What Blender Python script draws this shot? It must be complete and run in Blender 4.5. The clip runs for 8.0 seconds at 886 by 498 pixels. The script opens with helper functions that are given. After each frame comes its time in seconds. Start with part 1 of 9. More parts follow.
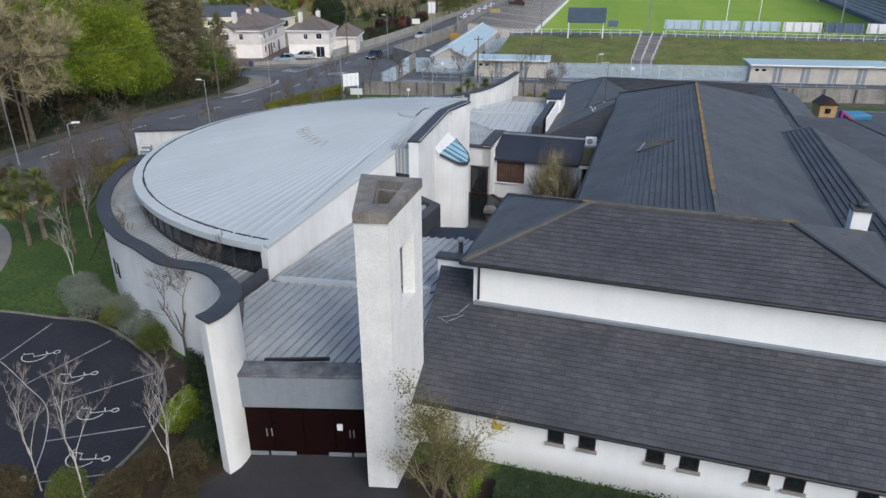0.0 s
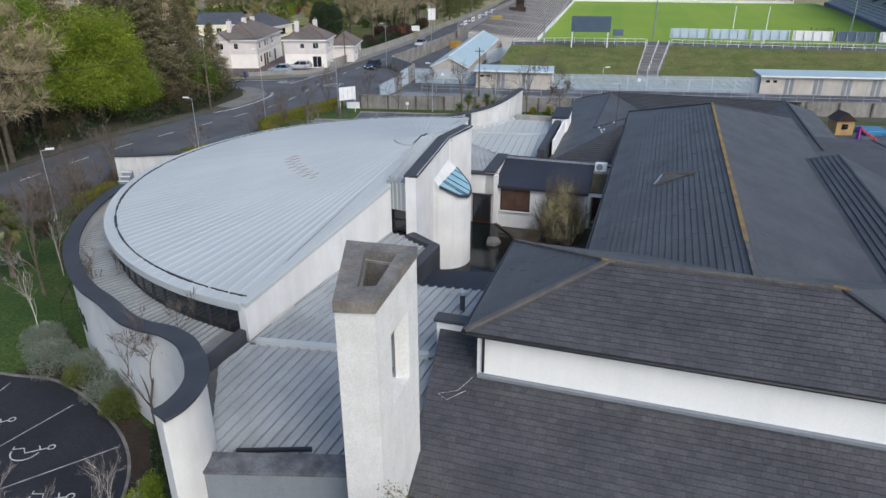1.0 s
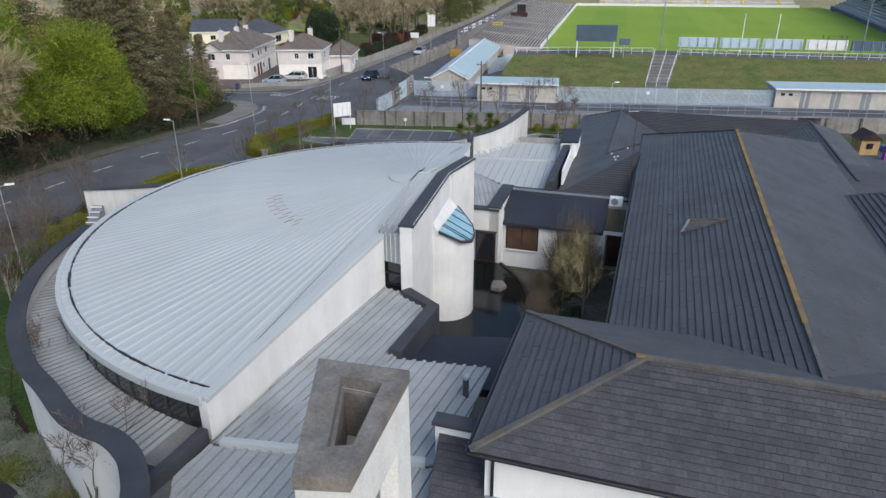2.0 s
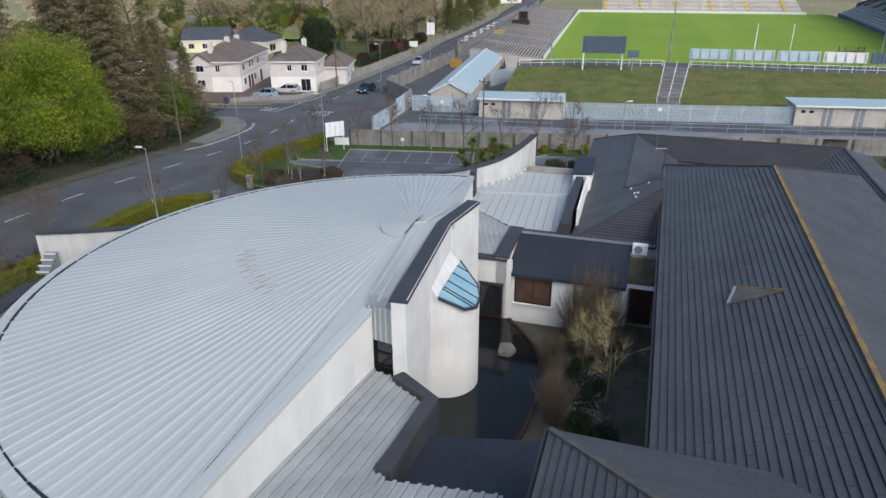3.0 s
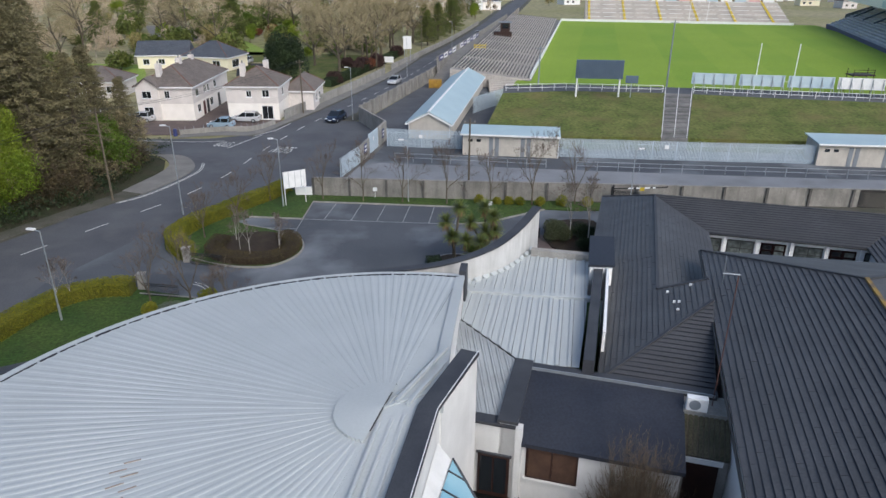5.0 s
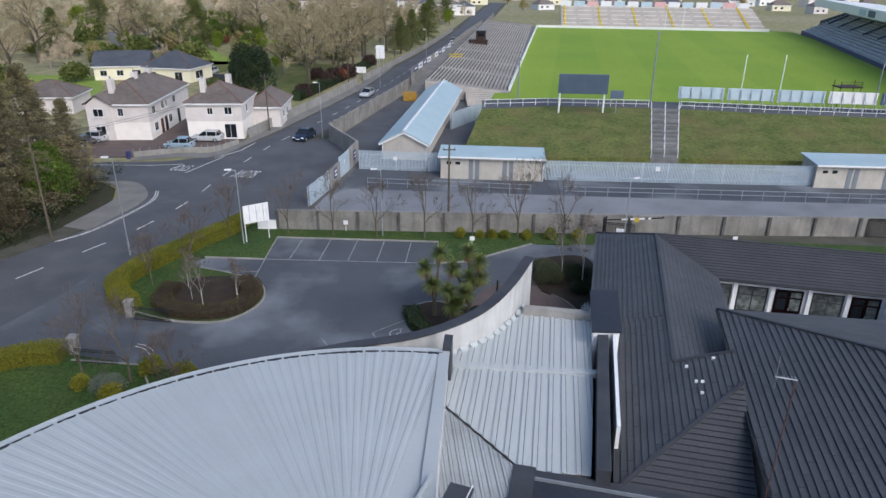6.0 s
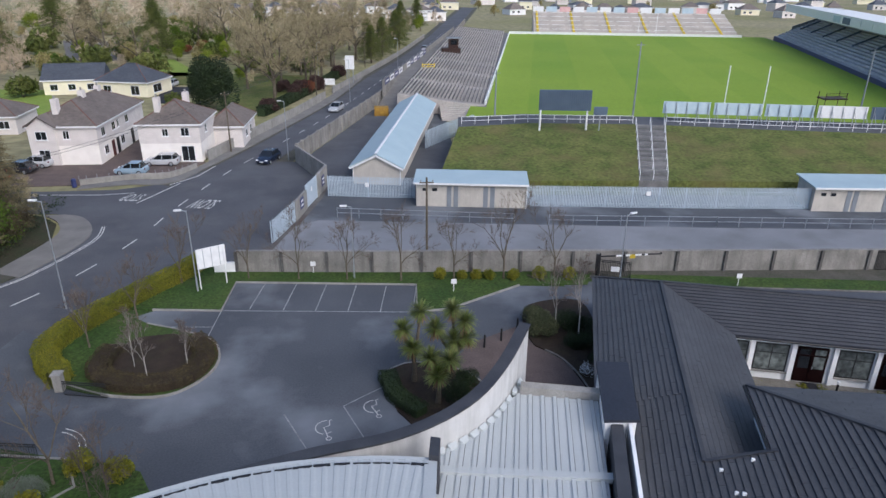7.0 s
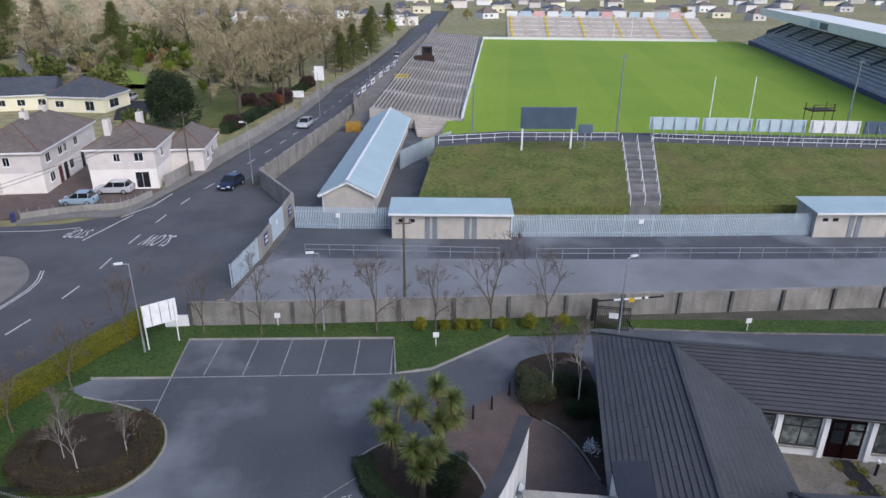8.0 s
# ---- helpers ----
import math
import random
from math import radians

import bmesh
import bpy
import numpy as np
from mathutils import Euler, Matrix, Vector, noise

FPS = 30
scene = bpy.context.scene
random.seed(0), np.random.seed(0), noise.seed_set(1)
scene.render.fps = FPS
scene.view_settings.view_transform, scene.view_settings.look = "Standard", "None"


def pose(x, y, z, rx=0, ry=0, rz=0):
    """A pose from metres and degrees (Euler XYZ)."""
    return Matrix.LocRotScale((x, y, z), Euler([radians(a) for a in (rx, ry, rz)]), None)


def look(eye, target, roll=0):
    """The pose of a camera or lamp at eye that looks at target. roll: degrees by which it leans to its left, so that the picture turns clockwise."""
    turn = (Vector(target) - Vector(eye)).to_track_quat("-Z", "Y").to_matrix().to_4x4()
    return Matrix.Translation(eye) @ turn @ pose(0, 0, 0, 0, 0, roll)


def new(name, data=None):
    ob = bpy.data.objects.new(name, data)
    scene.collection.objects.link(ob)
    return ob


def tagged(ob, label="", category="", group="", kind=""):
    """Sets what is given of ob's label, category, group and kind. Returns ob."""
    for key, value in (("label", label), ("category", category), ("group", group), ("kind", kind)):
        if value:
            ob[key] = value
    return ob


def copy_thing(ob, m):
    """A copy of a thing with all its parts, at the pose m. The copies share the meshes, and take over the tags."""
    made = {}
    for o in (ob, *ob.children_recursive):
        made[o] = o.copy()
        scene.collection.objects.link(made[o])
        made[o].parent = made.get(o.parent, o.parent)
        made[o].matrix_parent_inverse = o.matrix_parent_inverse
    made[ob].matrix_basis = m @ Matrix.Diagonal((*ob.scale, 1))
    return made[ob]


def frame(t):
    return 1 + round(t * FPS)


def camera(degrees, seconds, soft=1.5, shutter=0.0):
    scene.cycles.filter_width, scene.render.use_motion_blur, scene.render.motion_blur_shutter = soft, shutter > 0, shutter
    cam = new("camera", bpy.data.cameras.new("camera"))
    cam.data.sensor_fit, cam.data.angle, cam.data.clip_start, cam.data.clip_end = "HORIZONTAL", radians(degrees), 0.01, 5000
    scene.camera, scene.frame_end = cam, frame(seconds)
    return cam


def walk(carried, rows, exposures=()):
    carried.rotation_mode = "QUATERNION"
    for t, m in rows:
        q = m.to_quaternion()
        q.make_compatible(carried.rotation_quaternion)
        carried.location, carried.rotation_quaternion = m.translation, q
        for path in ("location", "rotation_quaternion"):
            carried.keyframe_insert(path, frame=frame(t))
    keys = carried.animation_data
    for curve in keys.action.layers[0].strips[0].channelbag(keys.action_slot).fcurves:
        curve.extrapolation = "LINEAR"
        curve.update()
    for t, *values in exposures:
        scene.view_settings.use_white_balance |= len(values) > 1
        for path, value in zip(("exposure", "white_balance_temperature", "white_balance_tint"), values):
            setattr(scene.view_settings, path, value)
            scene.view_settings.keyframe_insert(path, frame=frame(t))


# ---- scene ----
cam = camera(67.1, 8.0)
PATH = [
    (0, (1.298, -2.68, 18.618), (1.236, -0.853, 17.807), 0.0),
    (0.5, (1.273, -0.762, 18.962), (1.209, 1.066, 18.154), -0.0),
    (1, (1.208, 1.43, 19.38), (1.144, 3.26, 18.575), -0.1),
    (1.5, (1.136, 3.889, 19.839), (1.071, 5.719, 19.035), -0.2),
    (3, (0.794, 13.159, 20.796), (0.731, 14.995, 20.003), -0.1),
    (3.5, (0.625, 16.464, 21.204), (0.564, 18.3, 20.413), 0.0),
    (4, (0.494, 19.774, 21.67), (0.44, 21.61, 20.879), 0.1),
    (4.5, (0.331, 23.118, 22.15), (0.301, 24.955, 21.359), 0.2),
    (6, (0.003, 33.243, 23.276), (0.077, 35.082, 22.495), 0.5),
    (6.5, (-0.072, 36.565, 23.676), (0.04, 38.404, 22.899), 0.5),
    (7, (-0.115, 39.943, 24.072), (0.038, 41.781, 23.299), 0.5),
    (7.5, (-0.055, 43.255, 24.523), (0.135, 45.091, 23.753), 0.5),
    (8, (0.132, 46.566, 25.064), (0.358, 48.398, 24.295), 0.4),
]
walk(cam, [(t, look(eye, target, roll)) for t, eye, target, roll in PATH], exposures=((0.0, 0.20, 6030, 8), (3.0, 0.20, 6170, 8), (4.5, 0.20, 6200, 8), (6.0, 0.18, 5920, 10), (8.0, 0.16, 5880, 13)))

# ---- world and sun ----
SUN_AZ, SUN_EL = radians(148), radians(40)
world = bpy.data.worlds.new("sky")
scene.world = world
world.use_nodes = True
sky = world.node_tree.nodes.new("ShaderNodeTexSky")
sky.sky_type, sky.sun_disc = "NISHITA", False
sky.sun_elevation, sky.sun_rotation = SUN_EL, SUN_AZ
sky.dust_density, sky.air_density = 3.0, 1.0
back = world.node_tree.nodes["Background"]
back.inputs["Strength"].default_value = 0.15
world.node_tree.links.new(sky.outputs[0], back.inputs["Color"])
sun = new("sun", bpy.data.lights.new("sun", "SUN"))
sun.data.energy, sun.data.angle, sun.data.color = 1.5, radians(45), (1.0, 0.95, 0.88)
sun.matrix_world = look(Vector((math.sin(SUN_AZ) * math.cos(SUN_EL), math.cos(SUN_AZ) * math.cos(SUN_EL), math.sin(SUN_EL))) * 200, (0, 0, 0))


# ---- materials ----
def mat(name, a, b, scale=1.0, rough=0.75, metal=0.0, bump=0.15, fine=30.0, mottle=0.25, rand=0.0, island=0.0, stain=None, stain_scale=0.6, stain_amount=0.5, streak=0.0, spec=0.4, rough_var=0.1, through_leaf=0.0):
    """A surface that wanders between two colours at a broad and a fine scale, with stains and small relief."""
    m = bpy.data.materials.new(name)
    m.use_nodes = True
    t = m.node_tree
    n, ln = t.nodes, t.links
    bsdf = n["Principled BSDF"]
    geo = n.new("ShaderNodeNewGeometry")

    def noise_at(sc, det=4.0, stretch=None):
        tex = n.new("ShaderNodeTexNoise")
        tex.inputs["Scale"].default_value, tex.inputs["Detail"].default_value = sc, det
        if stretch:
            mp = n.new("ShaderNodeMapping")
            mp.inputs["Scale"].default_value = stretch
            ln.new(geo.outputs["Position"], mp.inputs["Vector"])
            ln.new(mp.outputs["Vector"], tex.inputs["Vector"])
        else:
            ln.new(geo.outputs["Position"], tex.inputs["Vector"])
        return tex.outputs["Fac"]

    def mix(kind, fac, x, y):
        q = n.new("ShaderNodeMix")
        q.data_type, q.blend_type = "RGBA", kind
        for sock, val in ((q.inputs[0], fac), (q.inputs[6], x), (q.inputs[7], y)):
            if isinstance(val, (int, float)):
                sock.default_value = val
            elif isinstance(val, tuple):
                sock.default_value = (*val, 1)
            else:
                ln.new(val, sock)
        return q.outputs[2]

    def ramp(val, lo, hi):
        r = n.new("ShaderNodeMapRange")
        r.inputs["From Min"].default_value, r.inputs["From Max"].default_value = lo, hi
        ln.new(val, r.inputs["Value"])
        return r.outputs["Result"]

    broad = noise_at(scale, 6)
    grain = noise_at(fine, 3)
    col = mix("MIX", ramp(broad, 0.35, 0.65), a, b)
    g = n.new("ShaderNodeMapRange")
    g.inputs["From Min"].default_value, g.inputs["From Max"].default_value = 0.3, 0.7
    g.inputs["To Min"].default_value, g.inputs["To Max"].default_value = 1 - mottle, 1 + mottle
    ln.new(grain, g.inputs["Value"])
    comb = n.new("ShaderNodeCombineColor")
    for k in range(3):
        ln.new(g.outputs["Result"], comb.inputs[k])
    col = mix("MULTIPLY", 1.0, col, comb.outputs[0])
    if stain:
        col = mix("MIX", ramp(noise_at(stain_scale, 8), 0.5, 0.5 + 0.35 / max(stain_amount, 0.05)), col, stain)
    if streak:
        s = noise_at(1.0, 5, (2.4, 2.4, 0.3))
        col = mix("MULTIPLY", streak, col, mix("MIX", ramp(s, 0.4, 0.7), (1, 1, 1), (0.45, 0.46, 0.44)))
    if rand or island:
        info = n.new("ShaderNodeObjectInfo") if rand else geo
        r = n.new("ShaderNodeMapRange")
        w = rand or island
        r.inputs["To Min"].default_value, r.inputs["To Max"].default_value = 1 - w, 1 + w
        ln.new(info.outputs["Random"] if rand else geo.outputs["Random Per Island"], r.inputs["Value"])
        c2 = n.new("ShaderNodeCombineColor")
        for k in range(3):
            ln.new(r.outputs["Result"], c2.inputs[k])
        col = mix("MULTIPLY", 1.0, col, c2.outputs[0])
    ln.new(col, bsdf.inputs["Base Color"])
    bsdf.inputs["Metallic"].default_value = metal
    bsdf.inputs["Specular IOR Level"].default_value = spec
    rr = n.new("ShaderNodeMapRange")
    rr.inputs["To Min"].default_value, rr.inputs["To Max"].default_value = max(rough - rough_var, 0.02), min(rough + rough_var, 1)
    ln.new(broad, rr.inputs["Value"])
    ln.new(rr.outputs["Result"], bsdf.inputs["Roughness"])
    if bump:
        bp = n.new("ShaderNodeBump")
        bp.inputs["Strength"].default_value, bp.inputs["Distance"].default_value = bump, 0.03
        ln.new(grain, bp.inputs["Height"])
        ln.new(bp.outputs["Normal"], bsdf.inputs["Normal"])
    if through_leaf:
        tl = n.new("ShaderNodeBsdfTranslucent")
        ln.new(col, tl.inputs["Color"])
        ms = n.new("ShaderNodeMixShader")
        ms.inputs[0].default_value = through_leaf
        ln.new(bsdf.outputs[0], ms.inputs[1])
        ln.new(tl.outputs[0], ms.inputs[2])
        ln.new(ms.outputs[0], n["Material Output"].inputs["Surface"])
    return m


def glass_mat(name, tint, rough=0.06, spec=0.7):
    m = bpy.data.materials.new(name)
    m.use_nodes = True
    b = m.node_tree.nodes["Principled BSDF"]
    b.inputs["Base Color"].default_value = (*tint, 1)
    b.inputs["Roughness"].default_value, b.inputs["Specular IOR Level"].default_value = rough, spec
    return m


RENDER = mat("white_render", (0.70, 0.70, 0.695), (0.62, 0.62, 0.615), 0.6, 0.92, bump=0.12, fine=24, mottle=0.05, stain=(0.46, 0.46, 0.445), stain_scale=0.9, stain_amount=0.24, streak=0.1)
REAR_RENDER = mat("grimy_render", (0.60, 0.60, 0.595), (0.50, 0.50, 0.495), 0.5, 0.92, bump=0.12, fine=24, mottle=0.05, stain=(0.36, 0.36, 0.35), stain_scale=0.9, stain_amount=0.32, streak=0.35)
PAINT = mat("white_paint", (0.84, 0.84, 0.84), (0.79, 0.80, 0.80), 0.6, 0.85, bump=0.2, fine=22, mottle=0.04, streak=0.06)
TOWER = mat("weathered_render", (0.67, 0.67, 0.66), (0.61, 0.61, 0.60), 1.2, 0.92, bump=0.14, fine=16, mottle=0.09, stain=(0.45, 0.44, 0.43), stain_scale=6.5, stain_amount=0.25, streak=0.12)
STONE_CAP = mat("weathered_cap", (0.20, 0.19, 0.175), (0.13, 0.125, 0.12), 1.5, 0.95, bump=0.5, fine=14, mottle=0.2, stain=(0.30, 0.17, 0.05), stain_scale=1.3, stain_amount=0.22)
COPING = mat("dark_coping", (0.035, 0.037, 0.045), (0.055, 0.058, 0.066), 0.8, 0.6, bump=0.1, fine=20, mottle=0.15)
ZINC = mat("zinc_sheet", (0.450, 0.480, 0.488), (0.420, 0.449, 0.458), 0.2, 0.72, 0.0, spec=0.25, bump=0.03, fine=12, mottle=0.03, rand=0.02, stain=(0.38, 0.40, 0.41), stain_scale=0.5, stain_amount=0.12)
ZINC_OLD = mat("weathered_zinc", (0.37, 0.395, 0.41), (0.30, 0.32, 0.33), 0.5, 0.7, 0.0, bump=0.06, fine=12, mottle=0.08, rand=0.04, stain=(0.19, 0.195, 0.185), stain_scale=0.7, stain_amount=0.5)
# Seam shade is put into this dark colour along with the dirt.
ZINC_DIRT_SHADE = mat("zinc_dirt_shade", (0.085, 0.088, 0.088), (0.13, 0.135, 0.135), 0.8, 0.9, bump=0.1, fine=14, mottle=0.2)
ZINC_TROUGH = mat("zinc_trough", (0.20, 0.205, 0.205), (0.14, 0.145, 0.145), 0.8, 0.85, bump=0.1, fine=14, mottle=0.15)
LEAD = mat("lead_grey", (0.235, 0.262, 0.295), (0.205, 0.225, 0.255), 0.7, 0.6, 0.1, bump=0.05, fine=10, mottle=0.05, streak=0.15)
SLATE = mat("fibre_slate", (0.048, 0.050, 0.058), (0.068, 0.069, 0.077), 0.35, 0.7, bump=0.25, fine=13, mottle=0.26, rand=0.17, stain=(0.100, 0.097, 0.095), stain_scale=2.6, stain_amount=0.24)
SLATE_J = mat("fibre_slate_field", (0.048, 0.050, 0.058), (0.068, 0.069, 0.077), 0.35, 0.7, bump=0.25, fine=13, mottle=0.26, island=0.17, stain=(0.100, 0.097, 0.095), stain_scale=2.6, stain_amount=0.24)
SLATE_WORN = mat("lime_stained_slate", (0.072, 0.073, 0.078), (0.060, 0.061, 0.067), 3.0, 0.75, bump=0.15, fine=25, mottle=0.25, island=0.12, stain=(0.19, 0.19, 0.185), stain_scale=6.0, stain_amount=0.35)
TILE_J = mat("concrete_tile_field", (0.072, 0.073, 0.079), (0.060, 0.061, 0.066), 0.5, 0.52, bump=0.2, fine=11, mottle=0.18, island=0.045, stain=(0.11, 0.11, 0.11), stain_scale=0.4, stain_amount=0.2)
FELT = mat("black_felt", (0.020, 0.024, 0.036), (0.028, 0.032, 0.045), 0.5, 0.6, bump=0.15, fine=9, mottle=0.2, stain=(0.050, 0.053, 0.060), stain_scale=0.7, stain_amount=0.25)
RIDGE = mat("ridge_tile", (0.115, 0.11, 0.105), (0.075, 0.074, 0.074), 1.5, 0.85, bump=0.3, fine=20, mottle=0.2, stain=(0.34, 0.22, 0.05), stain_scale=0.8, stain_amount=0.18)
LICHEN = mat("lichen_ridge", (0.27, 0.175, 0.045), (0.13, 0.10, 0.075), 1.6, 0.95, bump=0.4, fine=25, mottle=0.35)
BLACK = mat("black_plastic", (0.012, 0.012, 0.014), (0.02, 0.02, 0.022), 2, 0.45, bump=0.02, mottle=0.1)
WOOD = mat("dark_red_wood", (0.0065, 0.0014, 0.0016), (0.010, 0.002, 0.0022), 1.5, 0.6, bump=0.1, fine=25, mottle=0.15, spec=0.12)
BROWN = mat("brown_frame", (0.034, 0.014, 0.010), (0.026, 0.011, 0.008), 2, 0.5, bump=0.05, mottle=0.15)
STEEL = mat("galvanised_steel", (0.42, 0.45, 0.48), (0.34, 0.37, 0.40), 2, 0.45, 0.6, bump=0.03, mottle=0.08)
WHITE_METAL = mat("white_metal", (0.78, 0.79, 0.80), (0.70, 0.71, 0.72), 2, 0.45, bump=0.02, mottle=0.04)
DARK_GLASS = glass_mat("dark_glass", (0.015, 0.018, 0.022))
BLUE_GLASS = mat("blue_glass", (0.22, 0.42, 0.52), (0.32, 0.52, 0.60), 0.8, 0.12, 0.1, bump=0.0, mottle=0.04, spec=0.8, rough_var=0.04)
ASPHALT = mat("asphalt", (0.090, 0.099, 0.114), (0.066, 0.074, 0.088), 0.12, 0.9, bump=0.3, fine=9, mottle=0.14, stain=(0.185, 0.202, 0.226), stain_scale=0.13, stain_amount=1.9)
ROAD = mat("road_asphalt", (0.092, 0.097, 0.110), (0.070, 0.074, 0.086), 0.15, 0.88, bump=0.4, fine=9, mottle=0.18, stain=(0.118, 0.120, 0.127), stain_scale=0.35, stain_amount=0.9)
DARK_ASPHALT = mat("dark_asphalt", (0.014, 0.015, 0.020), (0.024, 0.025, 0.032), 0.4, 0.85, bump=0.4, fine=11, mottle=0.3)
WALL_BLOCK = mat("weathered_block", (0.30, 0.285, 0.265), (0.22, 0.21, 0.195), 0.4, 0.95, bump=0.4, fine=14, mottle=0.25, stain=(0.075, 0.075, 0.066), stain_scale=0.7, stain_amount=0.55, streak=0.45)
CONCRETE = mat("concrete", (0.33, 0.32, 0.30), (0.25, 0.24, 0.225), 0.5, 0.93, bump=0.3, fine=14, mottle=0.14, stain=(0.12, 0.12, 0.11), stain_scale=0.9, stain_amount=0.4, streak=0.3)
VERGE = mat("worn_verge", (0.085, 0.080, 0.066), (0.060, 0.062, 0.045), 0.6, 0.95, bump=0.5, fine=10, mottle=0.3, stain=(0.11, 0.105, 0.095), stain_scale=0.8, stain_amount=0.35)
PAVING = mat("pavement", (0.20, 0.195, 0.185), (0.155, 0.15, 0.145), 0.5, 0.92, bump=0.25, fine=16, mottle=0.15)
GRASS = mat("grass", (0.026, 0.060, 0.008), (0.048, 0.080, 0.013), 0.35, 0.95, bump=0.9, fine=6, mottle=0.5, stain=(0.10, 0.10, 0.035), stain_scale=0.5, stain_amount=0.25)
ROUGH_GRASS = mat("rough_grass", (0.125, 0.135, 0.034), (0.072, 0.098, 0.018), 0.35, 0.95, bump=1.0, fine=2.5, mottle=0.35, stain=(0.150, 0.118, 0.048), stain_scale=0.22, stain_amount=1.1)
PITCH = mat("pitch_grass", (0.16, 0.27, 0.018), (0.20, 0.30, 0.026), 0.03, 0.95, bump=0.3, fine=3, mottle=0.12, stain=(0.24, 0.33, 0.04), stain_scale=0.05, stain_amount=0.4)
# Base colour raised in place of direct sun on the distant land.
FIELD = mat("sunlit_fields", (0.21, 0.205, 0.085), (0.28, 0.25, 0.15), 0.02, 0.95, bump=0.3, fine=0.4, mottle=0.35, stain=(0.19, 0.175, 0.12), stain_scale=0.03, stain_amount=0.8)
SOIL = mat("bark_mulch", (0.026, 0.018, 0.012), (0.042, 0.029, 0.019), 1.2, 0.98, bump=0.8, fine=14, mottle=0.4, stain=(0.06, 0.07, 0.02), stain_scale=0.8, stain_amount=0.3)
BAY_LINE = mat("worn_bay_paint", (0.36, 0.37, 0.38), (0.20, 0.21, 0.22), 3.0, 0.85, bump=0.1, mottle=0.3, stain=(0.12, 0.125, 0.135), stain_scale=0.7, stain_amount=0.9)
LINE = mat("line_paint", (0.62, 0.62, 0.60), (0.45, 0.45, 0.44), 2.5, 0.8, bump=0.1, mottle=0.15)
YELLOW = mat("yellow_paint", (0.62, 0.45, 0.03), (0.5, 0.37, 0.03), 2, 0.7, bump=0.05, mottle=0.1)
BARK = mat("bark", (0.085, 0.070, 0.050), (0.13, 0.11, 0.082), 3, 0.95, bump=0.5, fine=20, mottle=0.3)
PALE_BARK = mat("pale_bark", (0.52, 0.50, 0.46), (0.36, 0.34, 0.31), 4, 0.9, bump=0.3, fine=20, mottle=0.25)
TWIG = mat("twigs", (0.28, 0.235, 0.14), (0.36, 0.31, 0.19), 2, 0.95, bump=0.1, mottle=0.2, island=0.25)
LEAF = mat("spring_leaf", (0.145, 0.215, 0.014), (0.25, 0.31, 0.028), 0.25, 0.6, bump=0.0, fine=2, mottle=0.2, island=0.25, through_leaf=0.3)
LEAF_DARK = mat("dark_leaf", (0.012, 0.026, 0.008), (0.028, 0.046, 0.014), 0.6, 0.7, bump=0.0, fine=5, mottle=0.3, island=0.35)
LEAF_OLIVE = mat("olive_leaf", (0.27, 0.24, 0.085), (0.36, 0.30, 0.14), 0.5, 0.8, bump=0.0, fine=5, mottle=0.3, island=0.35, through_leaf=0.3)
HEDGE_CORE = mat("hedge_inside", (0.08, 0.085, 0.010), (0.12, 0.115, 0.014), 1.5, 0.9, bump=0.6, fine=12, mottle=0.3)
LEAF_GREY = mat("grey_leaf", (0.13, 0.16, 0.12), (0.18, 0.205, 0.16), 1.0, 0.8, bump=0.0, fine=5, mottle=0.15, island=0.12)
LEAF_HEDGE = mat("hedge_leaf", (0.135, 0.150, 0.009), (0.21, 0.20, 0.014), 0.5, 0.75, bump=0.0, fine=5, mottle=0.25, island=0.22, through_leaf=0.15)
LEAF_FIR = mat("fir_leaf", (0.110, 0.102, 0.050), (0.180, 0.155, 0.082), 0.4, 0.8, bump=0.0, fine=2, mottle=0.25, island=0.25)
LEAF_BRONZE = mat("bronze_leaf", (0.045, 0.037, 0.016), (0.075, 0.057, 0.024), 0.8, 0.85, bump=0.0, fine=5, mottle=0.3, island=0.3)
# Brown darkened to give the shade at the foot of the woods.
SHADED_BRUSH = mat("brushwood", (0.060, 0.046, 0.029), (0.092, 0.070, 0.044), 0.8, 0.95, bump=0.0, fine=5, mottle=0.3, island=0.35)
LEAF_MID = mat("garden_leaf", (0.085, 0.115, 0.024), (0.15, 0.165, 0.04), 0.3, 0.75, bump=0.0, fine=5, mottle=0.3, island=0.35, through_leaf=0.25)
PALE_LIMB = mat("birch_twigs", (0.22, 0.19, 0.18), (0.15, 0.125, 0.12), 4, 0.9, bump=0.1, mottle=0.2)
BIRCH_LIMB = mat("birch_limb", (0.30, 0.275, 0.25), (0.22, 0.20, 0.18), 4, 0.9, bump=0.2, fine=20, mottle=0.25)
# Twig colour lightened to stand in for sun on the far bare trees.
SUNLIT_TWIG = mat("sunlit_twigs", (0.58, 0.475, 0.345), (0.44, 0.36, 0.26), 1.0, 0.95, bump=0.1, mottle=0.2, island=0.25)
LEAF_PLUM = mat("plum_leaf", (0.040, 0.020, 0.020), (0.065, 0.035, 0.030), 1.0, 0.8, bump=0.0, fine=5, mottle=0.3, island=0.3)
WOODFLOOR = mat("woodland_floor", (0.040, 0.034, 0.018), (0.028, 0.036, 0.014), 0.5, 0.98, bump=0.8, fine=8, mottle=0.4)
GREY_TWIG = mat("grey_twigs", (0.15, 0.118, 0.10), (0.095, 0.075, 0.065), 2, 0.95, bump=0.1, mottle=0.2, island=0.25)
ASH_BARK = mat("ash_bark", (0.40, 0.36, 0.29), (0.30, 0.27, 0.22), 2, 0.95, bump=0.3, fine=12, mottle=0.25)
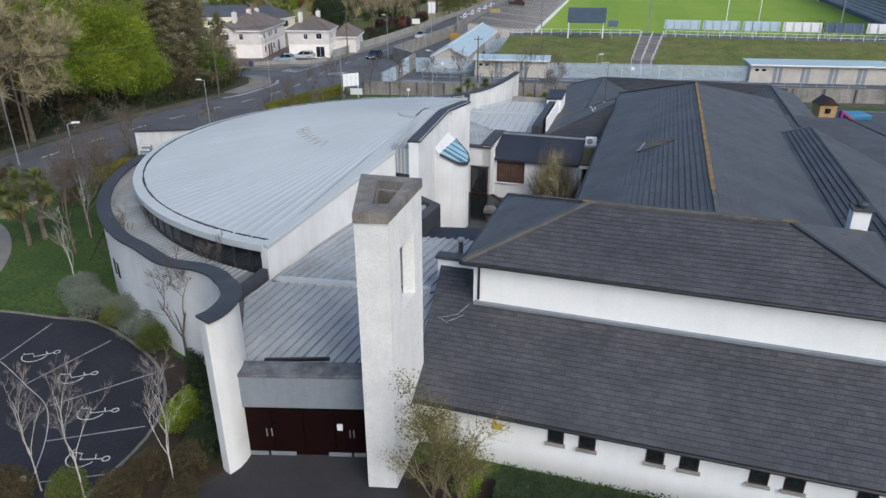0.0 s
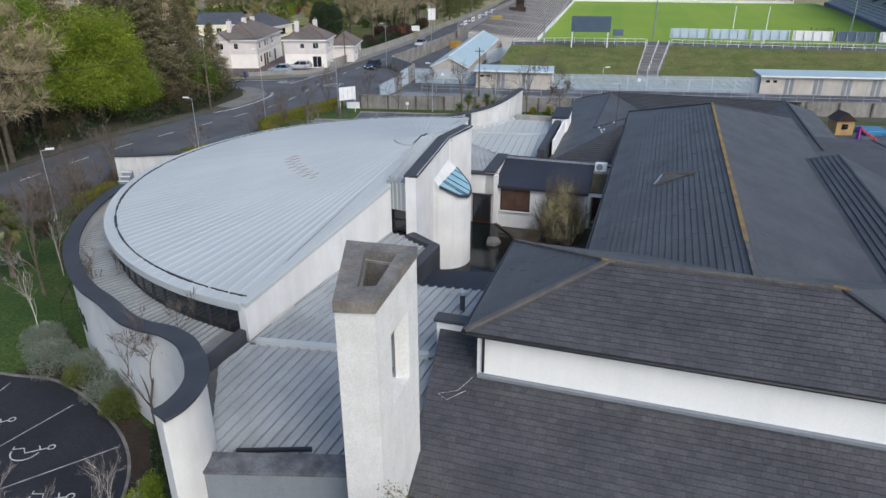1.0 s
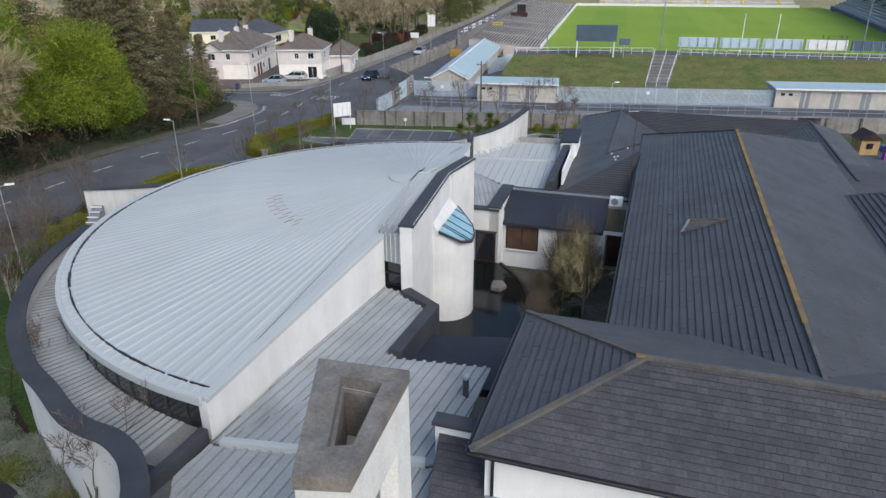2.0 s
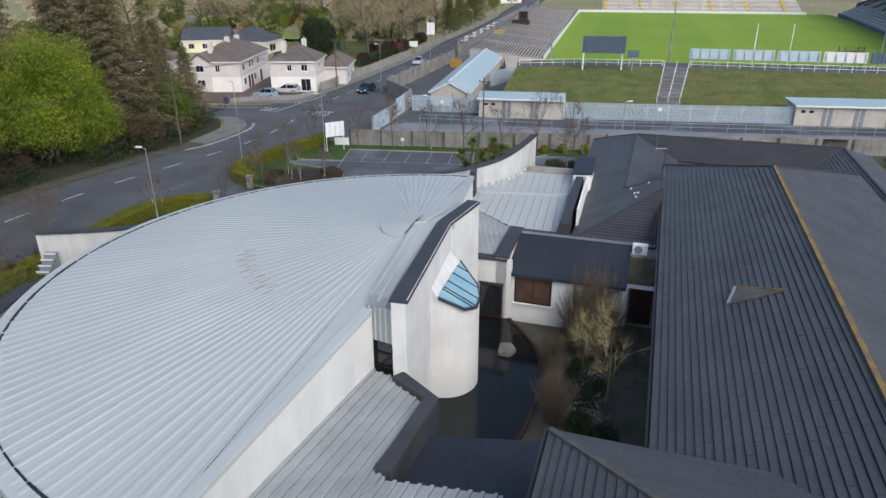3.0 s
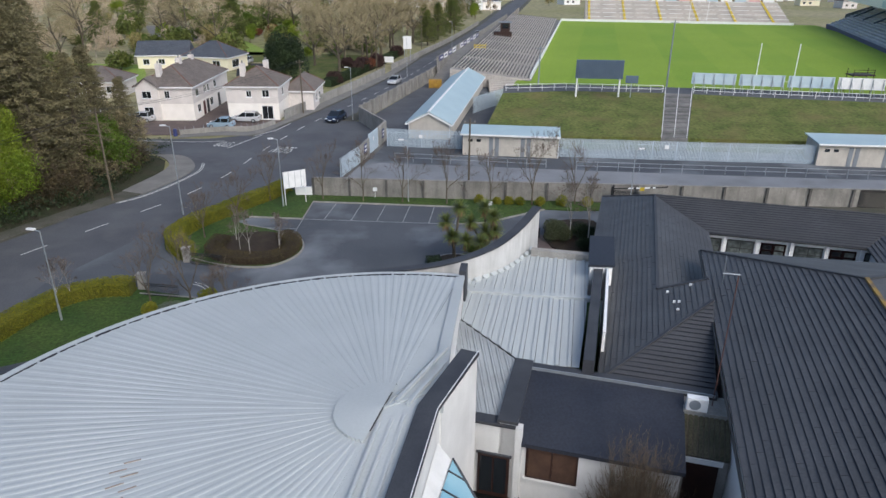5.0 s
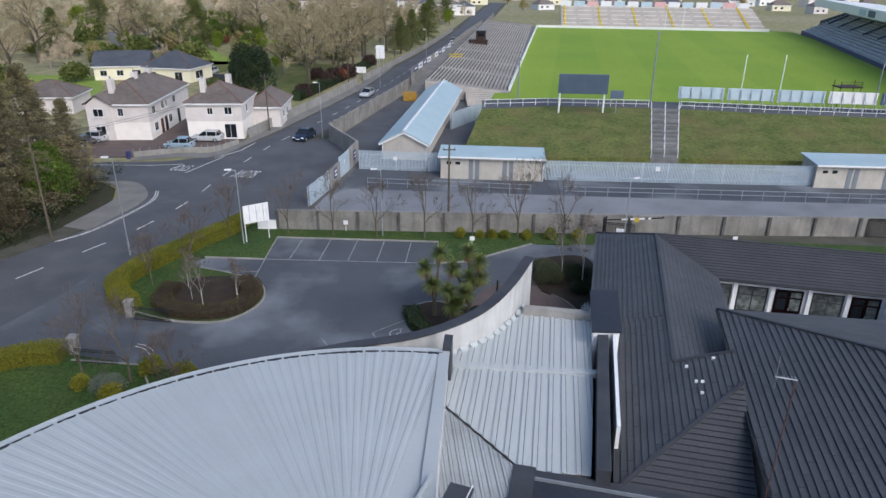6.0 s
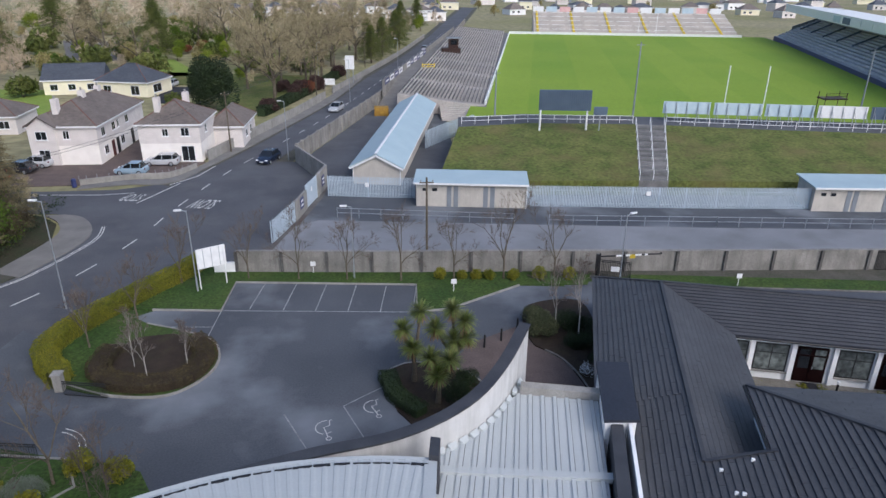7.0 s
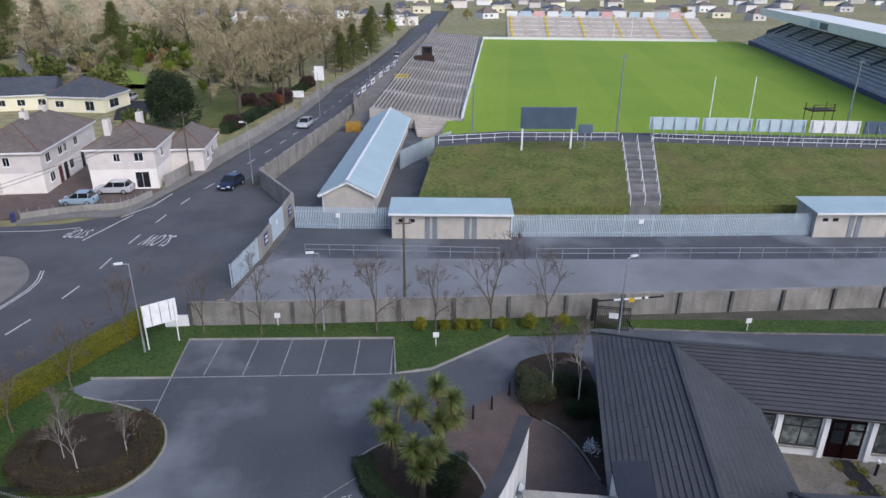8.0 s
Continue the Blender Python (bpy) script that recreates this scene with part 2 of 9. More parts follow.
DEAD_LEAF = mat("dead_palm_leaf", (0.24, 0.155, 0.075), (0.17, 0.11, 0.055), 2.0, 0.8, bump=0.0, fine=5, mottle=0.25, island=0.3)
PORCH_CAP = mat("stained_cap", (0.15, 0.155, 0.17), (0.07, 0.072, 0.08), 1.6, 0.8, bump=0.1, fine=14, mottle=0.2)
GRAVEL = mat("gravel", (0.20, 0.185, 0.16), (0.14, 0.13, 0.11), 0.8, 0.95, bump=0.8, fine=18, mottle=0.4)
LEAF_HAZEL = mat("hazel_leaf", (0.075, 0.135, 0.012), (0.12, 0.18, 0.02), 0.3, 0.65, bump=0.0, fine=2, mottle=0.2, island=0.22, through_leaf=0.3)
LEAF_GOLD = mat("golden_leaf", (0.27, 0.225, 0.05), (0.36, 0.30, 0.085), 0.5, 0.7, bump=0.0, fine=5, mottle=0.25, island=0.3, through_leaf=0.3)
LEAF_SALLOW = mat("sallow_leaf", (0.085, 0.080, 0.018), (0.145, 0.125, 0.034), 0.8, 0.8, bump=0.0, fine=5, mottle=0.3, island=0.3)
COURT_TWIG = mat("brown_court_twigs", (0.125, 0.092, 0.062), (0.175, 0.13, 0.088), 1.0, 0.95, bump=0.0, mottle=0.2, island=0.3)
LEAF_SAGE = mat("sage_leaf", (0.055, 0.068, 0.030), (0.095, 0.105, 0.05), 0.8, 0.8, bump=0.0, fine=5, mottle=0.25, island=0.3)
LEAF_RED = mat("red_leaf", (0.09, 0.03, 0.03), (0.13, 0.05, 0.04), 1.0, 0.8, bump=0.0, fine=5, mottle=0.3, island=0.3)
PALM = mat("palm_leaf", (0.10, 0.14, 0.030), (0.18, 0.195, 0.065), 2.0, 0.5, bump=0.0, fine=5, mottle=0.25, island=0.3, through_leaf=0.15)


# ---- building helpers ----
class Shape:
    """A list of corners and faces that grows; T moves what is added."""

    def __init__(self):
        self.v, self.f = [], []

    def add(self, vs, fs):
        k = len(self.v)
        self.v += [tuple(p) for p in vs]
        self.f += [tuple(i + k for i in f) for f in fs]
        return self

    def prism(self, poly, z0, z1):
        n = len(poly)
        lo = z0 if isinstance(z0, (list, tuple)) else [z0] * n
        hi = z1 if isinstance(z1, (list, tuple)) else [z1] * n
        area = sum(poly[i][0] * poly[(i + 1) % n][1] - poly[(i + 1) % n][0] * poly[i][1] for i in range(n))
        if area < 0:
            poly, lo, hi = poly[::-1], lo[::-1], hi[::-1]
        vs = [(p[0], p[1], z) for p, z in zip(poly, lo)] + [(p[0], p[1], z) for p, z in zip(poly, hi)]
        fs = [tuple(range(n))[::-1], tuple(range(n, 2 * n))] + [(i, (i + 1) % n, n + (i + 1) % n, n + i) for i in range(n)]
        return self.add(vs, fs)

    def box(self, x0, x1, y0, y1, z0, z1):
        return self.prism([(x0, y0), (x1, y0), (x1, y1), (x0, y1)], z0, z1)

    def bar(self, a, b, w, h):
        """A rectangular bar from a to b: w wide, h high, its top on the line."""
        a, b = Vector(a), Vector(b)
        d = (b - a).normalized()
        s = d.cross(Vector((0, 0, 1)))
        s = s.normalized() if s.length > 1e-4 else Vector((1, 0, 0))
        u = s.cross(d).normalized()
        vs = [p + s * x * w / 2 + u * y for p in (a, b) for x, y in ((-1, -h), (1, -h), (1, 0), (-1, 0))]
        return self.add(vs, [(0, 1, 2, 3)[::-1], (4, 5, 6, 7), (0, 1, 5, 4), (1, 2, 6, 5), (2, 3, 7, 6), (3, 0, 4, 7)])

    def tube(self, pts, radii, n=6, cap=True):
        pts = [Vector(p) for p in pts]
        k = len(self.v)
        for i, p in enumerate(pts):
            d = (pts[min(i + 1, len(pts) - 1)] - pts[max(i - 1, 0)]).normalized()
            x = d.cross(Vector((0.13, 0.31, 0.94)))
            x = x.normalized() if x.length > 1e-3 else Vector((1, 0, 0))
            y = d.cross(x)
            r = radii[i] if isinstance(radii, (list, tuple)) else radii
            self.v += [tuple(p + (x * math.cos(a) + y * math.sin(a)) * r) for a in (2 * math.pi * j / n for j in range(n))]
        for i in range(len(pts) - 1):
            for j in range(n):
                self.f.append((k + i * n + j, k + i * n + (j + 1) % n, k + (i + 1) * n + (j + 1) % n, k + (i + 1) * n + j))
        if cap:
            self.f.append(tuple(k + j for j in range(n))[::-1])
            self.f.append(tuple(k + (len(pts) - 1) * n + j for j in range(n)))
        return self

    def ribbon(self, path, width, z0, z1):
        """A wall along a plan line: width across, from z0 to z1 (numbers or one for each point)."""
        pts = [Vector((p[0], p[1])) for p in path]
        n = len(pts)
        lo = z0 if isinstance(z0, (list, tuple)) else [z0] * n
        hi = z1 if isinstance(z1, (list, tuple)) else [z1] * n
        vs = []
        for i, p in enumerate(pts):
            d = (pts[min(i + 1, n - 1)] - pts[max(i - 1, 0)]).normalized()
            s = Vector((-d.y, d.x)) * width / 2
            vs += [(p.x + s.x, p.y + s.y, lo[i]), (p.x - s.x, p.y - s.y, lo[i]), (p.x - s.x, p.y - s.y, hi[i]), (p.x + s.x, p.y + s.y, hi[i])]
        fs = [(0, 1, 2, 3), tuple(4 * (n - 1) + j for j in (3, 2, 1, 0))]
        for i in range(n - 1):
            for j in range(4):
                fs.append((4 * i + j, 4 * (i + 1) + j, 4 * (i + 1) + (j + 1) % 4, 4 * i + (j + 1) % 4))
        return self.add(vs, fs)


ROOT = {}


def thing(name, label, category, at=None, group="", kind=""):
    ob = new(name)
    ob.empty_display_size = 0.3
    ob.matrix_basis = at or Matrix()
    ROOT[ob] = at or Matrix()
    return tagged(ob, label, category, group, kind)


def mesh_of(name, shape, material, smooth=False):
    me = bpy.data.meshes.new(name)
    me.from_pydata(shape.v, [], shape.f)
    me.materials.append(material)
    if smooth:
        me.polygons.foreach_set("use_smooth", [True] * len(me.polygons))
    me.update()
    return me


def part(name, shape, material, parent, label="", bevel=0.0, smooth=False, local=False):
    """One mesh under a thing or a part. Its corners are given in the world, or, if local, from its thing's base."""
    me = shape if isinstance(shape, bpy.types.Mesh) else mesh_of(name, shape, material, smooth)
    top = ROOT[parent]
    if not local and not isinstance(shape, bpy.types.Mesh):
        me.transform(top.inverted())
    ob = new(name, me)
    ob.parent = parent
    ROOT[ob] = top
    if bevel:
        b = ob.modifiers.new("bevel", "BEVEL")
        b.width, b.segments, b.limit_method = bevel, 2, "ANGLE"
    if label:
        ob["label"] = label
    return ob


def single(name, shape, material, label, category, kind="", group="", bevel=0.0, smooth=False):
    ob = new(name, mesh_of(name, shape, material, smooth))
    if bevel:
        b = ob.modifiers.new("bevel", "BEVEL")
        b.width, b.segments, b.limit_method = bevel, 2, "ANGLE"
    ROOT[ob] = Matrix()
    return tagged(ob, label, category, group, kind)


def arc(c, r, a0, a1, n):
    return [(c[0] + r * math.cos(radians(a0 + (a1 - a0) * i / n)), c[1] + r * math.sin(radians(a0 + (a1 - a0) * i / n))) for i in range(n + 1)]


def curve(points, n=8):
    """A smooth line through some points (Catmull-Rom), of any dimension."""
    out = []
    p = [points[0], *points, points[-1]]
    for i in range(1, len(p) - 2):
        for k in range(n):
            t = k / n
            out.append(tuple(0.5 * (2 * b + (c - a) * t + (2 * a - 5 * b + 4 * c - d) * t * t + (3 * b - a - 3 * c + d) * t ** 3) for a, b, c, d in zip(p[i - 1], p[i], p[i + 1], p[i + 2])))
    return out + [tuple(points[-1])]


KNOTS = (28.0, 34.0, 40.0, 46.0, 52.0)


def gz(y):
    """The height of the ground: level, and a little higher before the church."""
    return 0.4 * min(max((KNOTS[-1] - y) / (KNOTS[-1] - KNOTS[0]), 0), 1)


def sheet(name, poly, lift, material, label, category="", kind="structure", thick=0.12):
    """A flat piece of ground with an edge, laid over the terrain."""
    bm = bmesh.new()
    f = bm.faces.new([bm.verts.new((x, y, 0)) for x, y in poly])
    for y in KNOTS:
        bmesh.ops.bisect_plane(bm, geom=bm.verts[:] + bm.edges[:] + bm.faces[:], plane_co=(0, y, 0), plane_no=(0, 1, 0))
    bmesh.ops.triangulate(bm, faces=bm.faces[:])
    bmesh.ops.recalc_face_normals(bm, faces=bm.faces[:])
    if bm.faces[:][0].normal.z < 0:
        bmesh.ops.reverse_faces(bm, faces=bm.faces[:])
    top = bmesh.ops.extrude_face_region(bm, geom=bm.faces[:])
    raised = {e for e in top["geom"] if isinstance(e, bmesh.types.BMVert)}
    for v in bm.verts:
        v.co.z = gz(v.co.y) + lift - (0 if v in raised else thick)
    me = bpy.data.meshes.new(name)
    bm.to_mesh(me)
    bm.free()
    me.materials.append(material)
    ob = new(name, me)
    ROOT[ob] = Matrix()
    return tagged(ob, label, category or name.split("_")[0], "", kind)


def clip(poly, bound):
    """A convex plan polygon cut to a convex bound (both counter-clockwise)."""
    for i in range(len(bound)):
        a, b = bound[i], bound[(i + 1) % len(bound)]
        out = []
        for j in range(len(poly)):
            p, q = poly[j], poly[(j + 1) % len(poly)]
            sp = (b[0] - a[0]) * (p[1] - a[1]) - (b[1] - a[1]) * (p[0] - a[0])
            sq = (b[0] - a[0]) * (q[1] - a[1]) - (b[1] - a[1]) * (q[0] - a[0])
            if sp >= 0:
                out.append(p)
            if sp * sq < 0:
                k = sp / (sp - sq)
                out.append((p[0] + (q[0] - p[0]) * k, p[1] + (q[1] - p[1]) * k))
        poly = out
        if len(poly) < 3:
            return []
    return poly


def tile_shape(poly, d0, gauge, lift, back, place):
    """One roof tile: its lower edge stands proud of the course below."""
    def at(p, extra):
        return place(p[0], p[1], lift * (1 - (p[1] - d0) / gauge) + extra)
    n = len(poly)
    s = Shape()
    s.add([at(p, 0.012) for p in poly] + [at(p, -back) for p in poly], [tuple(range(n))] + [(i, n + i, n + (i + 1) % n, (i + 1) % n) for i in range(n)])
    return s


def tiled(name, bound, place, gauge, width, lift, parent, joined, single_mat=None, near=None, stagger=0.5):
    joint = 0.03 if width > 1 else 0.005
    """A roof slope covered course by course. bound: convex outline in (along the eave, up the slope); place gives a corner in space.
    near(s, d) picks the tiles that are pieces of their own."""
    rng = random.Random(len(name) * 7 + int(bound[0][0] * 10))
    s0, s1 = min(p[0] for p in bound), max(p[0] for p in bound)
    d0, d1 = min(p[1] for p in bound), max(p[1] for p in bound)
    base = Shape()
    n = len(bound)
    base.add([place(*p, -0.01) for p in bound] + [place(*p, -0.12) for p in bound], [tuple(range(n)), tuple(range(n, 2 * n))[::-1]] + [(i, n + i, n + (i + 1) % n, (i + 1) % n) for i in range(n)])
    deck = part(name, base, FELT if width > 1 else joined, parent, local=True)
    field, worn = Shape(), Shape()
    count = 0
    row = 0
    d = d0
    while d < d1:
        s = s0 - width * ((row * stagger) % 1.0)
        while s < s1:
            g = 0.006 if width > 1 else 0.003
            poly = clip([(s + g, d + joint), (s + width - g, d + joint), (s + width - g, d + gauge), (s + g, d + gauge)], bound)
            if poly:
                t = tile_shape(poly, d + joint, gauge - joint, lift * rng.uniform(0.8, 1.2), 0.01, place)
                if near and count < 300 and len(poly) == 4 and near(s, d):
                    count += 1
                    part("slate", t, single_mat, deck, local=True)
                elif name == "low_roof" and d > d1 - 0.9 and rng.random() < 0.2:
                    worn.add(t.v, t.f)
                else:
                    field.add(t.v, t.f)
            s += width
        d += gauge
        row += 1
    if worn.v:
        part("worn_slate", worn, SLATE_WORN, deck, "paler lime-stained slates under the flashing", local=True)["kind"] = "stuff"
    if field.v:
        f = part("tile_field", field, joined, deck, local=True)
        f["kind"] = "stuff"
    return deck


def plane_place(a, b, c):
    """For a slope with eave from a to b and c somewhere up it: place(s, d, h)."""
    a, b, c = Vector(a), Vector(b), Vector(c)
    x = (b - a).normalized()
    y = c - a
    y = (y - x * y.dot(x)).normalized()
    z = x.cross(y).normalized()
    if z.z < 0:
        z = -z
    return lambda s, d, h: tuple(a + x * s + y * d + z * h)


def on_plane(a, b, c, pts):
    """The (s, d) of corners that lie on the slope."""
    a, b, c = Vector(a), Vector(b), Vector(c)
    x = (b - a).normalized()
    y = c - a
    y = (y - x * y.dot(x)).normalized()
    out = [((Vector(p) - a).dot(x), (Vector(p) - a).dot(y)) for p in pts]
    n = len(out)
    if sum(out[i][0] * out[(i + 1) % n][1] - out[(i + 1) % n][0] * out[i][1] for i in range(n)) < 0:
        out.reverse()
    return out


def slope(name, corners, gauge, width, lift, parent, joined, single_mat=None, near=None, stagger=0.5):
    """Tiles over a convex slope whose first two corners are its eave."""
    return tiled(name, on_plane(corners[0], corners[1], corners[2], corners), plane_place(corners[0], corners[1], corners[2]), gauge, width, lift, parent, joined, single_mat, near, stagger)


def seamed(name, corners, gap, parent, material, rise=0.06, piece="zinc_panel", lie=None):
    """Standing-seam sheets over a convex slope; the first edge is the eave (or lie gives another) and the seams run up from it."""
    a, b, c = lie or corners[:3]
    bound, place = on_plane(a, b, c, corners), plane_place(a, b, c)
    s0, s1 = min(p[0] for p in bound), max(p[0] for p in bound)
    d0, d1 = min(p[1] for p in bound), max(p[1] for p in bound)
    n = len(bound)
    base = Shape().add([place(*p, -0.015) for p in bound] + [place(*p, -0.12) for p in bound], [tuple(range(n)), tuple(range(n, 2 * n))[::-1]] + [(i, n + i, n + (i + 1) % n, (i + 1) % n) for i in range(n)])
    deck = part(name, base, ZINC_DIRT_SHADE, parent, "joints between the sheets, dark with grime and painted shade", local=True)
    s = s0
    while s < s1:
        sh = Shape()
        for x0, x1, h in ((s + 0.15 * gap + 0.03, s + gap * 0.85, 0.0), (s + gap * 0.85, s + gap * 1.15, rise)):
            poly = clip([(x0, d0), (x1, d0), (x1, d1), (x0, d1)], bound)
            if poly:
                m = len(poly)
                sh.add([place(*p, h) for p in poly] + [place(*p, -0.015) for p in poly], [tuple(range(m))] + [(i, m + i, m + (i + 1) % m, (i + 1) % m) for i in range(m)])
        if sh.v:
            part(piece, sh, material, deck, local=True)
        s += gap
    return deck


def window(parent, p0, p1, z0, z1, frame_mat, sill_mat=None, bars=1, rails=0, depth=0.08, out=0.03, fw=0.06, glass=None, transom=None):
    """A window in a wall from plan point p0 to p1 (outside lies to the right of p0 to p1): frame, pane and sill."""
    a, b = Vector((p0[0], p0[1], 0)), Vector((p1[0], p1[1], 0))
    d = (b - a).normalized()
    o = Vector((d.y, -d.x, 0))
    L = (b - a).length

    def bx(x0, x1, za, zb, near, far):
        q = [a + d * x0 + o * near, a + d * x1 + o * near, a + d * x1 + o * far, a + d * x0 + o * far]
        return [(v.x, v.y) for v in q], za, zb
    fr = Shape()
    rim = [a + d * x + Vector((0, 0, z)) + o * k for k in (-depth, out) for x, z in ((0, z0), (L, z0), (L, z1), (0, z1), (fw, z0 + fw), (L - fw, z0 + fw), (L - fw, z1 - fw), (fw, z1 - fw))]
    fr.add(rim, [f for i in range(4) for j in [(i + 1) % 4] for f in ((8 + i, 8 + j, 12 + j, 12 + i), (i, 4 + i, 4 + j, j), (i, j, 8 + j, 8 + i), (4 + i, 12 + i, 12 + j, 4 + j))])
    w = part("window", fr, frame_mat, parent, local=True)
    for x0, x1, za, zb in [(L * (i + 1) / (bars + 1) - fw / 3, L * (i + 1) / (bars + 1) + fw / 3, z0 + fw, z1 - fw) for i in range(bars)] + [(fw, L - fw, z0 + (z1 - z0) * rise - fw / 3, z0 + (z1 - z0) * rise + fw / 3) for i in range(rails) for rise in [transom or (i + 1) / (rails + 1)]]:
        part("glazing_bar", Shape().prism(*bx(x0, x1, za, zb, -depth, out)), frame_mat, w, local=True)
    part("pane", Shape().prism(*bx(fw, L - fw, z0 + fw, z1 - fw, -depth + 0.01, max(out - 0.015, 0.012))), glass or DARK_GLASS, w, local=True)
    if sill_mat:
        part("sill", Shape().prism(*bx(-0.08, L + 0.08, z0 - 0.09, z0 - 0.005, -depth, 0.14)), sill_mat, w, local=True)
    return w


# ---- ground ----
def terrain():
    s = Shape()
    xs = [-1500, -500, -200, -100, -40, 0, 40, 100, 200, 500, 1500]
    ys = [-600, -100, 0, *KNOTS, 100, 200, 400, 800, 2500]
    nx = len(xs)
    s.add([(x, y, gz(y) - 0.06) for y in ys for x in xs], [(j * nx + i, j * nx + i + 1, (j + 1) * nx + i + 1, (j + 1) * nx + i) for j in range(len(ys) - 1) for i in range(nx - 1)])
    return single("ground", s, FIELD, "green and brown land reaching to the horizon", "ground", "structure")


terrain()

sheet("near_ground", [(-38, -30), (62, -30), (62, 92), (-12, 97), (-18.6, 97), (-24, 82), (-24, 72), (-28, 66), (-33, 44), (-38, 20)], -0.03, GRASS, "rough dark grass and earth round the buildings", "ground", thick=0.02)
# the road: its two kerb lines in plan
ROAD_E = curve([(-42, 20), (-40.5, 40), (-38, 56), (-33, 72), (-26.5, 84.5), (-22.8, 92), (-20, 101.6), (-18.2, 111), (-15.4, 129), (-11, 146), (-3.5, 174), (1.8, 201), (10.3, 239), (22, 300), (36, 380), (60, 520)], 6)
ROAD_W = curve([(-52, 20), (-48.5, 40), (-45, 58), (-41, 73), (-36, 84), (-31, 93.5), (-28.8, 101), (-28.3, 110), (-25.5, 121), (-22.6, 128), (-17.6, 145), (-10.3, 174), (-5.4, 202), (3.2, 240), (14.5, 300), (28, 382), (52, 522)], 6)
sheet("road_edge", [(x + 2.2, y) for x, y in ROAD_E] + [(x - 2.2, y) for x, y in ROAD_W][::-1], -0.045, VERGE, "worn earth edge of the road", "road", thick=0.01)
sheet("road", ROAD_E + ROAD_W[::-1], 0.0, ROAD, "grey asphalt two-lane road with white markings", "road")
sheet("road_side", [(-30, 107.5), (-33.5, 109), (-40, 109.5), (-60, 112), (-60, 119), (-40, 117), (-32, 117.3), (-27.5, 119.2), (-26.2, 118.2), (-28, 111)], 0.004, ROAD, "grey asphalt side road joining the main road", "road")
sheet("pavement_west", curve([(-31.2, 93), (-29.2, 100), (-29.5, 104), (-31.8, 107.6), (-34, 108.6)], 4) + curve([(-36, 108.4), (-33.6, 106), (-32.3, 102), (-33.8, 94)], 4), 0.12, PAVING, "grey concrete pavement at the junction with a raised kerb", "pavement")
sheet("pavement_strip", [*curve([(-49, 40), (-45.5, 58), (-41.4, 73), (-36.4, 84), (-31.4, 93.3)], 5), *curve([(-33.6, 94), (-38, 85), (-43, 73.6), (-47, 58), (-50.6, 40)], 5)], 0.1, VERGE, "worn earth and asphalt verge along the road", "pavement")
sheet("pavement_houses", curve([(-36.5, 117.5), (-31.5, 119), (-26.3, 119.6), (-23.6, 126.5), (-18.6, 143), (-11, 173), (-6, 203)], 5) + curve([(-8, 203), (-13, 173), (-20.8, 143), (-24.2, 129), (-27, 121.6), (-31.6, 121), (-36.5, 119)], 5), 0.12, PAVING, "grey pavement in front of the houses", "pavement")

sheet("car_park_mouth", [(-39, 57), (-34, 72), (-27.6, 84.5), (-23.8, 92), (-20, 95), (-20.5, 90), (-24.5, 84), (-23, 72), (-30, 64)], -0.004, ROAD, "grey asphalt at the mouth of the car park", "road")
sheet("road_shoulder", [(-36.6, 84), (-31.6, 93), (-29.6, 100), (-30, 104.5), (-32, 107.8), (-35, 109), (-33, 110.5), (-27, 111), (-27.5, 100), (-30, 92.5)], -0.004, ROAD, "grey asphalt edge of the road", "road")
# car park behind the church, with its lawn islands
sheet("car_park", [(-24, 82), (-26.5, 84), (-27, 80), (-30, 72), (-30, 69), (-24, 70.5), (-16, 68.5), (-14, 62), (-8, 62), (0, 66), (6, 71), (14, 71), (16, 82), (14, 88.6), (10.3, 89), (4, 85), (1.6, 84.9), (1.85, 89.6), (-13, 91), (-13.1, 86), (-18, 86.5)], 0.0, ASPHALT, "pale grey worn asphalt car park", "car park")
sheet("road_widening", [(-27, 84), (-23.2, 91.5), (-20.4, 100.5), (-17, 96.5), (-17.6, 92), (-20.6, 86.5), (-22.8, 82), (-22.6, 77), (-28, 74)], -0.02, ROAD, "grey asphalt between the road and the hedge", "road")
sheet("lawn_north", [(-17.4, 95.3), (-12.8, 93), (10, 91.4), (17, 91), (16, 88.8), (10.3, 89), (4.2, 85.2), (1.7, 84.9), (1.85, 89.6), (-13, 91), (-13.1, 86), (-18.3, 86.5), (-21.6, 86.9), (-20.4, 89.2), (-18.4, 92.6)], 0.08, GRASS, "mown green lawn strip with kerb along the boundary wall", "lawn")
sheet("lawn_island", curve([(-22.0, 86.4), (-23.5, 83.2), (-24.0, 80.6), (-23.0, 78.2), (-20.5, 76.4), (-17.3, 75.3), (-14, 75.1), (-12.2, 76.8), (-11.7, 79), (-12.6, 81.4), (-15, 83), (-18, 84.3), (-21, 87)], 4), 0.1, GRASS, "curved green lawn island with concrete kerb", "lawn")
sheet("soil_island", curve([(-18, 82.2), (-19.2, 79.6), (-18.4, 76.6), (-15.6, 75.6), (-13.4, 76), (-12.2, 77.6), (-12.1, 79.6), (-13.4, 81.6), (-15.6, 82.6)], 4), 0.15, SOIL, "brown bark-mulch planting bed in the island", "flower bed")
sheet("verge_road", [(-40.3, 44), (-38, 56), (-33, 72), (-28.6, 80), (-24, 76), (-26, 71), (-29, 66), (-30, 60), (-33.5, 48)], -0.012, ROAD, "grey asphalt beside the lawn hedge", "road")
